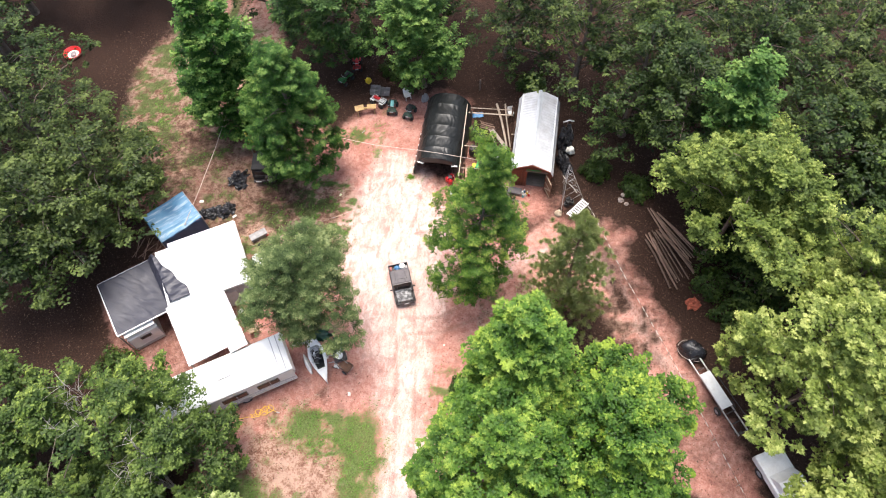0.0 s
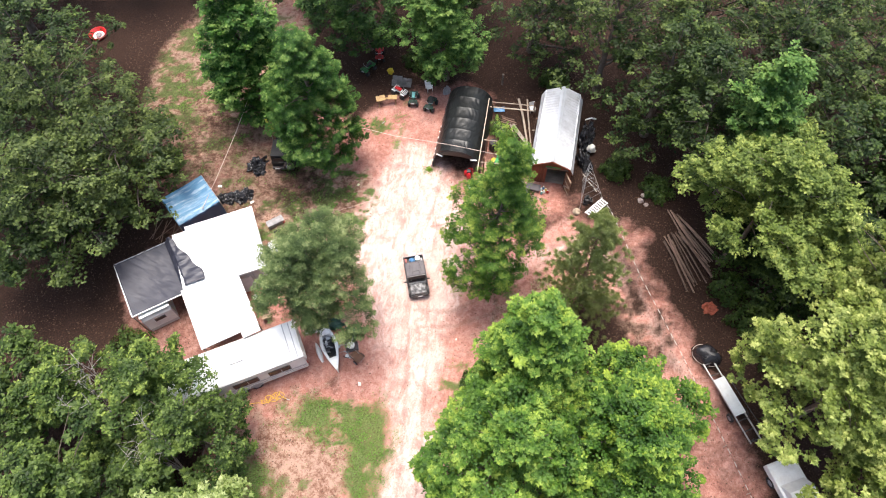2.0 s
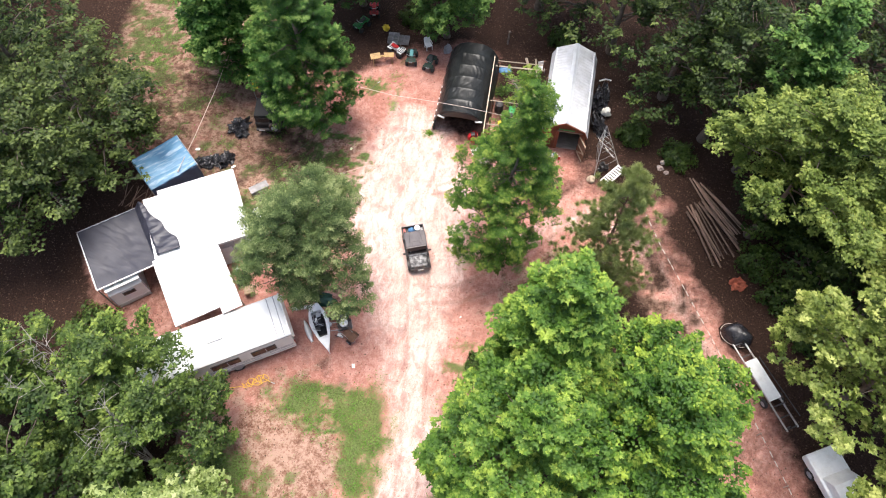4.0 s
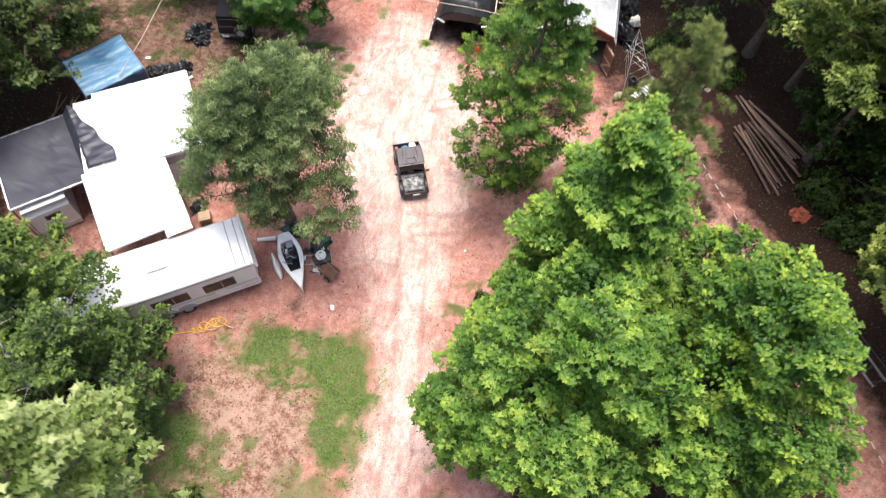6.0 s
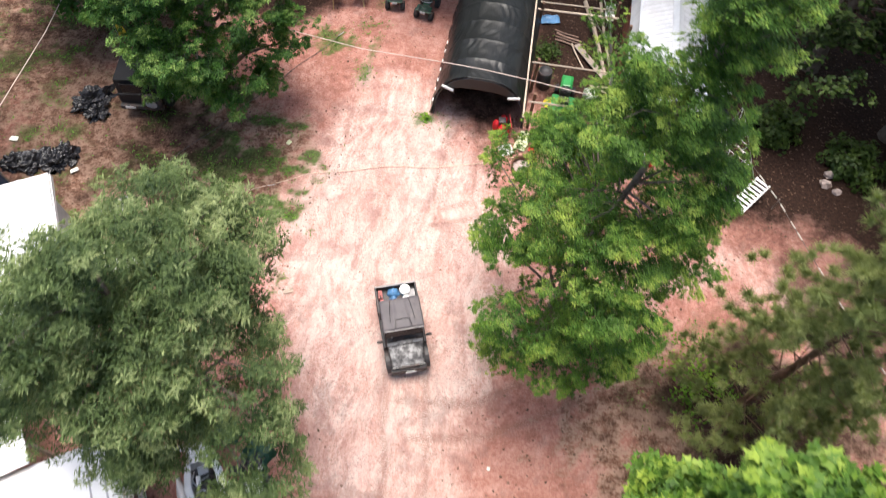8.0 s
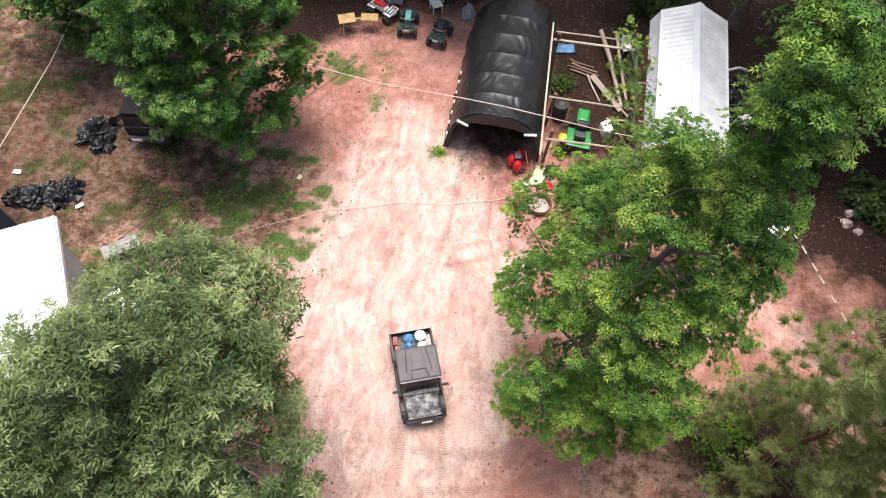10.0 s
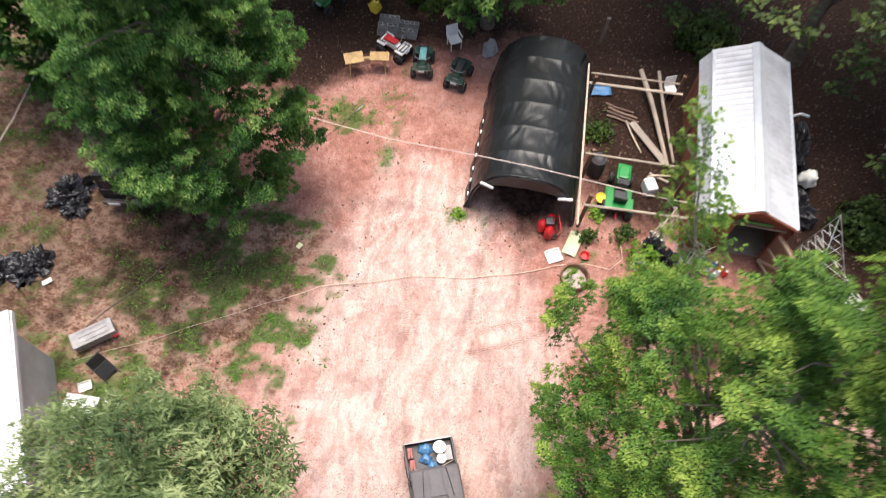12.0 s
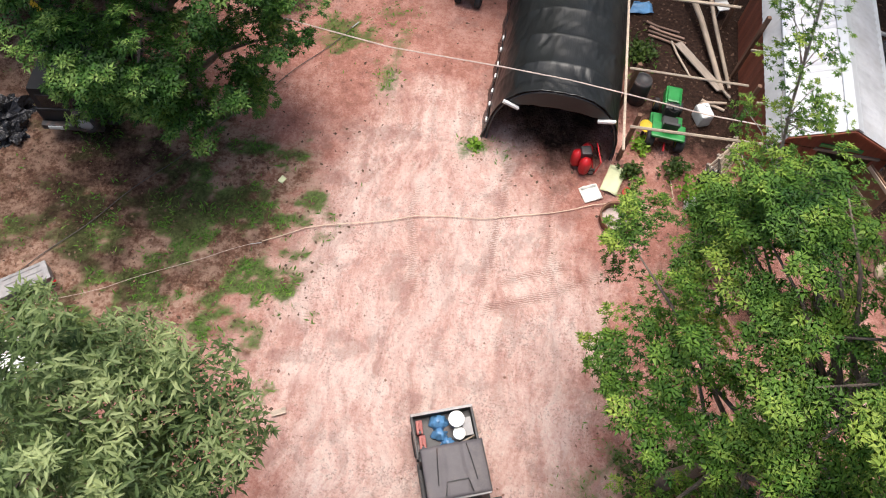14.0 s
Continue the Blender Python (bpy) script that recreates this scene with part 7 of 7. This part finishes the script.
def tape_fence():
    """A rope on low stakes with strips tied to it."""
    e = thing("rope_fence", "low rope fence with pale strips beside the track", "fence", 0, 0)
    pts = [(8.3, 30.1, 1.9), (10.8, 27.8, 0.62), (13.0, 22.75, 0.55), (15.9, 17.0, 0.55), (18.45, 11.5, 0.55), (19.7, 8.8, 0.55), (21.4, 4.8, 0.55), (23.6, -1.0, 0.55)]
    part("rope", tube(bmesh.new(), pts, 0.012, 5), M["wire_dark"], e)
    strip = None
    for (ax, ay, az), (bx, by, bz) in zip(pts, pts[1:]):
        d = Vector((bx - ax, by - ay, bz - az))
        n = int(d.length / 0.62)
        for i in range(n):
            if strip is None:
                strip = part("strip", boxes((0.34, 0.035, 0.045, 0, 0, -0.02)), M["fence_tape"], e)
                ob = strip
            else:
                ob = new("strip", strip.data)
                ob.parent = e
            ob.matrix_basis = Matrix.Translation(Vector((ax, ay, az)) + d * ((i + 0.5 + 0.15 * math.sin(i * 2.2)) / n)) @ d.to_track_quat("X", "Z").to_matrix().to_4x4()
    for x, y, z in pts[1:]:
        part("stake", bar((x, y, 0), (x, y, z + 0.12), 0.025, 6), M["grey_board"], e)


tape_fence()

# log pile in the wood's edge
rl = random.Random(4)
for i in range(19):
    if i < 6:
        ax, ay, bx, by = 15.1 + 0.16 * i, 28.7 - 0.1 * i, 17.6 + 0.22 * i, 24.4 + 0.1 * i
    else:
        k = i - 6
        ax, ay, bx, by = 14.75 + 0.13 * k + rl.uniform(-0.1, 0.1), 26.2 + 0.05 * k + rl.uniform(-0.4, 0.3), 16.5 + 0.16 * k + rl.uniform(-0.35, 0.35), 21.9 + 0.18 * k + rl.uniform(-0.6, 0.6)
    z = 0.12 + 0.16 * (i % 3 == 1) + 0.05 * rl.random()
    lying_pole(ax, ay, z, bx, by, z + rl.uniform(-0.02, 0.08), rl.uniform(0.045, 0.085), "weathered cut log in a loose pile by the track", "log pile", "log")
e = thing("stump", "freshly broken red stump in disturbed clay", "stump", 17.95, 21.0)
part("stump", lumpy((0.5, 0.42, 0.35), 2.5, 0.6, 9), M["stump_red"], e)
part("splinter", bar((0.1, 0.1, 0.1), (0.45, -0.2, 0.4), 0.05, 6), M["stump_red"], e)
for x, y, s in ((13.1, 29.3, 0.24), (13.5, 29.0, 0.18), (13.3, 29.8, 0.2)):
    e = thing("rock", "pale rough rock at the wood's edge", "rock", x, y)
    part("rock", lumpy((s, s * 0.8, s), 2, 0.4, int(s * 100), 1.0, 2), M["stone"], e)

# bags, box and loose things west of the yard
sack("garbage_bag", -16.95, 28.8, 0.75, 0.5, 0.42, 11, "black_bag", "large crumpled black plastic bag on bare earth", "bag", amp=0.7)
sack("garbage_bag", -16.55, 28.35, 0.5, 0.4, 0.3, 12, "black_bag", "flattened black plastic bag beside a larger one", "bag", amp=0.7)
for i, (x, y, r) in enumerate(((-18.7, 25.4, 0.5), (-18.0, 25.55, 0.55), (-17.3, 25.7, 0.5), (-16.9, 26.1, 0.42))):
    sack("garbage_bag", x, y, r * 1.05, r * 0.8, 0.34, 20 + i, "black_bag", "black garbage bag in a row beside the blue shelter", "bag", amp=0.6)
e = thing("truck_toolbox", "grey metal truck tool box lying on the ground", "box", -14.05, 23.75, 0.12, 38)
part("body", boxes((1.25, 0.5, 0.34, 0, 0, 0), bevel=0.05), M["dusty_steel"], e)
part("lid", boxes((1.3, 0.55, 0.06, 0, 0, 0.34), bevel=0.025), M["dusty_steel"], e)
for y in (-0.16, 0.02, 0.18):
    part("lid_rib", boxes((0.9, 0.03, 0.02, 0.05, y, 0.4), bevel=0.006), M["dusty_steel"], e)
for x in (-0.5, 0.5):
    part("foot", boxes((0.12, 0.5, 0.12, x, 0, -0.12)), M["rust"], e)
part("handle", tube(bmesh.new(), [(0.5, -0.31, 0.2), (0.58, -0.38, 0.25), (0.68, -0.3, 0.2)], 0.025, 6), M["red_paint"], e)
e = thing("folding_table", "white plastic folding table by the trees", "table", -13.45, 21.45, 0, 0)
part("tabletop", boxes((1.0, 0.7, 0.05, 0, 0, 0.68), bevel=0.02), M["white_plastic"], e)
for x in (-0.42, 0.42):
    for y in (-0.28, 0.28):
        part("leg", bar((x, y, 0), (x, y, 0.68), 0.02), M["steel"], e)
sack("plastic_bag", -12.8, 21.75, 0.3, 0.24, 0.25, 31, "paper", "white plastic bag by the folding table", "bag")
e = thing("folding_chair", "black folding chair fallen on its side", "chair", -13.35, 22.75, 0, 60)
part("seat", box(bmesh.new(), 0.48, 0.45, 0.05, pose(0, 0, 0.25, 50, 0, 0), 0.015), M["seat_vinyl"], e)
part("backrest", box(bmesh.new(), 0.48, 0.05, 0.5, pose(0, 0.3, 0.05, -20, 0, 0), 0.015), M["seat_vinyl"], e)
for x in (-0.24, 0.24):
    part("leg", bar((x, -0.3, 0.03), (x, 0.35, 0.42), 0.016), M["dark_metal"], e)
flat_sheet("cardboard", -13.85, 22.2, 0.4, 0.3, 30, "paper", "small pale sheet of card on the ground", "card")
e = thing("cardboard_box", "brown cardboard box near the folding table", "box", -13.75, 20.6, 0, 40)
part("body", boxes((0.75, 0.55, 0.4, 0, 0, 0), bevel=0.01), M["card"], e)
part("flap", box(bmesh.new(), 0.75, 0.02, 0.26, pose(0, -0.28, 0.4, 60, 0, 0)), M["card"], e)
e = thing("cardboard_box", "tan cardboard box under the porch edge", "box", -12.75, 16.35, 0, 25)
part("body", boxes((0.6, 0.5, 0.45, 0, 0, 0), bevel=0.01), M["card"], e)
part("flap", box(bmesh.new(), 0.6, 0.02, 0.24, pose(0, -0.25, 0.45, 50, 0, 0)), M["card"], e)
sack("laundry_heap", -13.3, 17.0, 0.45, 0.35, 0.3, 41, "black_bag", "dark heap of cloth under the porch", "cloth")
flat_sheet("cloth", -14.0, 17.7, 0.4, 0.25, 60, "paper", "pale rag on the ground by the porch", "cloth")
flat_sheet("cloth", -14.6, 18.6, 0.35, 0.3, 10, "grey_cloth", "grey rag on the ground by the porch", "cloth")
for i, (x, y, w, d, mt, lb) in enumerate(((-7.02, 21.55, 0.34, 0.14, "pole_wood", "pale piece of plank on the bare earth"), (-8.55, 28.0, 0.2, 0.16, "yellow_paper", "pale yellow scrap of paper on the earth"), (-5.3, 12.4, 0.25, 0.18, "paper", "white scrap of paper on the earth"),
                                          (-9.5, 16.4, 0.16, 0.14, "yellow_paper", "yellow scrap under the oak"), (-19.3, 26.5, 0.3, 0.2, "paper", "white scrap by the blue shelter"), (-16.4, 25.4, 0.3, 0.16, "paper", "white scrap beside black bags"), (0.7, 16.4, 0.12, 0.1, "paper", "small white scrap on the earth"))):
    e = thing("litter", lb, "litter", x, y, 0.02, 25 + i * 40)
    part("piece", boxes((w, d, 0.04, 0, 0, 0.02), bevel=0.008), M[mt], e)
    part("corner", boxes((w * 0.3, d * 0.4, 0.03, w * 0.4, d * 0.3, 0.045)), M[mt], e)
e = thing("paddling_pool", "small red plastic paddling pool with pale toys inside, on the grass", "pool", -35.0, 40.8)
part("wall", lathe([(0.001, 0.02), (0.62, 0.02), (0.7, 0.3), (0.78, 0.31), (0.78, 0.27), (0.7, 0.0), (0.001, 0.0)], 30), M["red_plastic"], e, "", True)
part("floor_mat", lathe([(0.001, 0.06), (0.5, 0.05), (0.5, 0.03)], 24), M["white_plastic"], e)
part("toy", lumpy((0.22, 0.3, 0.25), 2.4, 0.5, 31), M["grey_cloth"], e).location = (0.1, -0.1, 0.05)

# north end: machines and blocks
block = None
for layer in range(3):
    for i in range(4):
        for j in range(2):
            if layer == 2 and i > 1:
                continue
            e = thing("concrete_block", "grey hollow concrete block in a stack", "block", -7.55 + 0.42 * i + 0.03 * layer, 38.75 - 0.45 * j, 0.2 * layer, 4 * math.sin(i * 5 + j + layer), group="concrete block stack")
            if block is None:
                bm = boxes((0.39, 0.03, 0.19, 0, -0.08, 0), (0.39, 0.03, 0.19, 0, 0.08, 0), (0.03, 0.14, 0.19, -0.18, 0, 0), (0.03, 0.14, 0.19, 0.18, 0, 0), (0.03, 0.14, 0.19, 0, 0, 0))
                block = part("body", bm, M["concrete"], e)
            else:
                ob = new("body", block.data)
                ob.parent = e
e = thing("sawhorse", "yellow wooden sawhorse with boards on it", "sawhorse", -7.75, 36.25, 0, 14)
part("beam", boxes((1.7, 0.1, 0.1, 0, 0, 0.62)), M["yellow_wood"], e)
for x in (-0.7, 0.7):
    for s in (-1, 1):
        part("leg", bar((x, s * 0.32, 0), (x * 0.95, 0, 0.66), 0.04, 4), M["yellow_wood"], e)
for x, a in ((-0.5, 8), (0.5, -6)):
    part("board", box(bmesh.new(), 0.75, 0.5, 0.03, pose(x, 0.02, 0.72, a, 0, a), 0.005), M["yellow_wood"], e)
atv(-5.6, 36.75, 3, "teal", "dark_green_paint", "dark green quad bike with a teal seat")
atv(-4.1, 36.35, -12, "seat_vinyl", "dark_green_paint", "dark green quad bike with a black seat")
atv(-6.85, 37.35, 62, "red_paint", "white_plastic", "old white and red quad bike")
atv(-10.0, 39.6, -30, "seat_vinyl", "green_paint", "green quad bike in the shade of the wood")
atv(-9.3, 41.2, 10, "red_paint", "red_paint", "red quad bike in the shade of the wood")
e = thing("lawn_chair", "white plastic lawn chair in the shade", "chair", -4.5, 38.1, 0, 30)
part("seat", boxes((0.5, 0.48, 0.04, 0, 0, 0.4), bevel=0.015), M["white_plastic"], e)
part("backrest", box(bmesh.new(), 0.5, 0.04, 0.5, pose(0, 0.24, 0.42, -12, 0, 0), 0.012), M["white_plastic"], e)
for x in (-0.22, 0.22):
    part("armrest", boxes((0.06, 0.45, 0.03, x * 1.15, 0.02, 0.62)), M["white_plastic"], e)
    for y in (-0.2, 0.22):
        part("leg", bar((x, y, 0), (x, y, 0.41), 0.025, 6), M["white_plastic"], e)
sack("plastic_bag", -3.0, 38.1, 0.4, 0.3, 0.4, 51, "grey_cloth", "grey plastic bag standing by the garage", "bag")
sack("ball_sack", -8.1, 39.7, 0.28, 0.26, 0.3, 52, "yellow_paint", "yellow bag in the shade of the wood", "bag")
e = thing("post", "bare grey wooden post behind the garage", "post", 1.5, 39.4)
part("post", bar((0, 0, 0), (0.05, 0, 1.3), 0.06), M["grey_board"], e)
part("cap", boxes((0.14, 0.14, 0.03, 0.05, 0, 1.29)), M["grey_board"], e)

# east of the shed
e = thing("antenna_mast", "leaning three-legged metal lattice mast beside the shed", "mast", 8.75, 29.6)
legs = [(-0.2, -1.7), (1.5, -0.4), (-0.1, 1.0)]
for x, y in legs:
    part("leg", bar((x, y, 0), (0.1, 0.9, 2.6), 0.016, 6), M["steel"], e)
for k in range(1, 6):
    f = k / 6.5
    ring = [Vector((x, y, 0)).lerp(Vector((0.1, 0.9, 2.6)), f) for x, y in legs]
    for i in range(3):
        part("rung", bar(ring[i], ring[(i + 1) % 3], 0.009, 5), M["steel"], e)
e = thing("slatted_gate", "white slatted gate section propped on the ground", "gate", 9.75, 27.95, 0.05, 50)
for y in (-0.28, 0.28):
    part("rail", boxes((1.9, 0.07, 0.05, 0, y, 0.45)), M["white_plastic"], e)
for i in range(9):
    part("slat", boxes((0.11, 0.62, 0.03, -0.85 + i * 0.21, 0, 0.5)), M["white_plastic"], e)
for x in (-0.8, 0.8):
    part("leg", bar((x, 0, -0.05), (x, 0, 0.46), 0.04, 6), M["grey_board"], e)
for i, (x, y, z) in enumerate(((8.95, 28.55, 0), (9.3, 28.75, 0), (9.1, 28.95, 0), (9.05, 28.62, 0.3))):
    crate(x, y, z, 12 * i, "black_plastic", "black plastic milk crate in a small stack", (0.33, 0.33, 0.28))
sack("plastic_bag", 8.35, 27.7, 0.3, 0.26, 0.3, 61, "tan_cloth", "pale tan sack outside the shed", "bag")
sack("plastic_bag", 9.15, 33.4, 0.35, 0.3, 0.5, 62, "paper", "white plastic bag on a heap beside the shed", "bag", 0.3)
sack("covered_heap", 8.75, 34.6, 0.55, 1.3, 0.9, 63, "black_bag", "heap under black plastic along the shed wall", "heap")
sack("covered_heap", 8.7, 32.2, 0.5, 0.9, 0.7, 64, "black_bag", "dark heap under plastic beside the shed", "heap")
e = thing("pipe", "bent white plastic pipe on the shed's far side", "pipe", 8.9, 35.9, 0, 10)
part("pipe", tube(bmesh.new(), [(-0.4, 0, 0.9), (0.1, 0.1, 0.95), (0.5, 0.1, 0.8)], 0.06, 8), M["white_plastic"], e)
part("stand", bar((0, 0.05, 0), (0, 0.05, 0.93), 0.04, 6), M["grey_board"], e)
e = thing("chair_frame", "white metal chair frame in the pen's corner", "chair", 4.25, 36.9, 0, 20)
part("seat", boxes((0.45, 0.42, 0.04, 0, 0, 0.42), bevel=0.01), M["white_plastic"], e)
part("backrest", box(bmesh.new(), 0.45, 0.04, 0.45, pose(0, 0.2, 0.44, -10, 0, 0), 0.01), M["white_plastic"], e)
for x in (-0.2, 0.2):
    for y in (-0.18, 0.18):
        part("leg", bar((x, y, 0), (x, y, 0.43), 0.02, 6), M["steel"], e)
# dead branches by the blue shelter
for i in range(9):
    a = radians(70 + 25 * math.sin(i * 2.1))
    x, y = -23.2 + 0.25 * i, 21.2 + 0.2 * math.sin(i * 3)
    lying_pole(x, y, 0.1 + 0.05 * (i % 3), x + 1.7 * math.cos(a), y + 1.7 * math.sin(a), 0.35 + 0.1 * (i % 2), 0.03, "thin dead grey branch in a brush pile", "brush pile", "log", 6)



# ---- grass, litter, weeds ----
def stuff(name, label, cat, at, nrm, size, shape, mat, rs):
    ob = scatter_leaves(name, at, nrm, size, shape, mat, None, rs)
    return tagged(ob, label, cat, kind="stuff")


def scatter_on_ground(n, field, seed, box_=(-32, 28, -4, 44)):
    """Places on the ground, kept with the chance that the field gives."""
    rs = np.random.RandomState(seed)
    x = rs.uniform(box_[0], box_[1], n)
    y = rs.uniform(box_[2], box_[3], n)
    keep = rs.rand(n) < field(x, y)
    x, y = x[keep], y[keep]
    return np.stack([x, y, ground_height(x, y)], 1), rs


def grass_field(x, y):
    b, p, g, d = ground_fields(x, y)
    clump = np.clip(fbm(x, y, 1.7, 21) * 3.0 + 0.5, 0.1, 1)
    return g * clump * np.clip(b + 0.2, 0, 1)


at, rs = scatter_on_ground(620000, grass_field, 5, (-26, 12, 0, 42))
k = len(at)
up = np.array([0, 0, 1.0])
stuff("grass", "short green grass tufts on red clay", "grass", at, np.stack([rs.normal(size=k), rs.normal(size=k), 0.8 * np.abs(rs.normal(size=k)) + 0.5], 1), 0.06 + 0.10 * rs.rand(k), "long", L["grass"], rs)


def litter_field(x, y):
    b, p, g, d = ground_fields(x, y)
    return np.clip(1.0 - b, 0, 1) * 0.5 + 0.25 * d + 0.10 * b * (1 - p)


at, rs = scatter_on_ground(95000, litter_field, 6)
k = len(at)
stuff("leaf_litter", "dry brown fallen leaves on the ground", "leaves", at + np.array([0, 0, 0.015]), up + 0.35 * rs.normal(size=(k, 3)), 0.05 + 0.07 * rs.rand(k), "diamond", L["dry"], rs)


def weed_patch(x, y, r, n, h, seed, label="leafy green weeds beside the sheds"):
    rs = np.random.RandomState(seed)
    a, d = rs.rand(n) * 6.283, r * np.sqrt(rs.rand(n))
    d = d * (0.55 + 0.45 * np.sin(a * 3 + seed) * np.sin(a * 5 - seed * 2) + 0.35 * rs.rand(n))
    z = h * rs.rand(n) * (1 - 0.6 * d / r)
    p = np.stack([x + d * np.cos(a), y + d * np.sin(a), z + 0.03], 1)
    stuff("weeds", label, "weeds", p, up + 0.6 * rs.normal(size=(n, 3)), 0.07 + 0.08 * rs.rand(n), "diamond", L["shrub" if seed % 2 else "gum_light"], rs)


for i, (x, y, r, n, h) in enumerate(((3.2, 29.2, 0.8, 500, 0.9), (2.6, 30.2, 0.5, 220, 0.5), (3.5, 28.3, 0.8, 500, 0.9), (1.3, 29.9, 0.4, 200, 0.4), (-3.3, 30.1, 0.3, 70, 0.16), (1.5, 34.6, 0.7, 500, 0.5), (1.6, 30.9, 0.4, 120, 0.3), (2.5, 21.1, 1.6, 1500, 0.8), (7.6, 20.2, 1.8, 900, 0.6), (4.6, 28.6, 0.6, 300, 0.7))):
    weed_patch(x, y, r, n, h, 100 + i)

# clods and small stones on the bare earth
at, rs = scatter_on_ground(11000, lambda x, y: ground_fields(x, y)[0] * (0.12 + 0.5 * np.clip(fbm(x, y, 0.7, 41), 0, 1)), 9, (-20, 12, 2, 38))
k = len(at)
octa = np.array([(1, 0, 0), (0, 1, 0), (-1, 0, 0), (0, -1, 0), (0, 0, 0.8), (0, 0, -0.5)])
face = np.array([(0, 1, 4), (1, 2, 4), (2, 3, 4), (3, 0, 4), (1, 0, 5), (2, 1, 5), (3, 2, 5), (0, 3, 5)])
size = (0.012 + 0.035 * rs.rand(k) ** 3)[:, None, None] * (0.6 + 0.8 * rs.rand(k, 1, 3))
ang = rs.rand(k) * 6.283
rot = np.stack([np.stack([np.cos(ang), -np.sin(ang), 0 * ang], 1), np.stack([np.sin(ang), np.cos(ang), 0 * ang], 1), np.stack([0 * ang, 0 * ang, 1 + 0 * ang], 1)], 1)
verts = at[:, None, :] + np.einsum("kij,kvj->kvi", rot, octa[None] * size)
clods = mesh_object("clods", verts.reshape(-1, 3), (face[None] + (np.arange(k) * 6)[:, None, None]).reshape(-1, 3), M["clod"])
tagged(clods, "small red clay clods and stones on the ground", "stones", kind="stuff")

# understory shrubs where the woods meet the ground
shr = random.Random(8)
SHRUBS = [(-19.6, 11.5, 1.1), (-21.5, 12.8, 1.4), (-16.5, 3.6, 1.3), (-9.6, 2.4, 1.0), (14.3, 30.4, 1.2), (19.3, 22.6, 1.5), (20.6, 20.3, 1.5), (22.0, 17.8, 1.4), (-24.2, 28.0, 1.4), (-26.0, 31.5, 1.3), (-6.0, 41.0, 1.2), (5.8, 40.2, 1.3), (11.2, 31.8, 1.2), (3.6, 12.9, 1.0), (2.2, 13.4, 0.8)]
for i, (x, y, r) in enumerate(SHRUBS):
    rs = np.random.RandomState(300 + i)
    e = thing("shrub", "low dark green shrub at the wood's edge", "shrub", x, y, group="understory shrubs")
    n = 1500
    d = rs.normal(size=(n, 3))
    d /= np.linalg.norm(d, axis=1, keepdims=True)
    d[:, 2] = np.abs(d[:, 2])
    lump = 1 + 0.35 * np.sin(d[:, 0] * 5 + i) * np.cos(d[:, 1] * 6 - i)
    p = d * (r * lump * (0.5 + 0.5 * rs.rand(n) ** 0.5))[:, None] * np.array([1, 1, 0.9])
    scatter_leaves("crown", p, d + 0.5 * rs.normal(size=(n, 3)) + up * 0.5, 0.12 + 0.1 * rs.rand(n), "diamond", L["shrub"], e, rs)
    bm = bmesh.new()
    for k in range(6):
        a = k * 1.05
        tube(bm, [(0, 0, 0), (0.25 * r * math.cos(a), 0.25 * r * math.sin(a), 0.4 * r), (0.6 * r * math.cos(a), 0.6 * r * math.sin(a), 0.75 * r)], [0.03, 0.02, 0.008], 5)
    part("stems", bm, M["bark"], e)
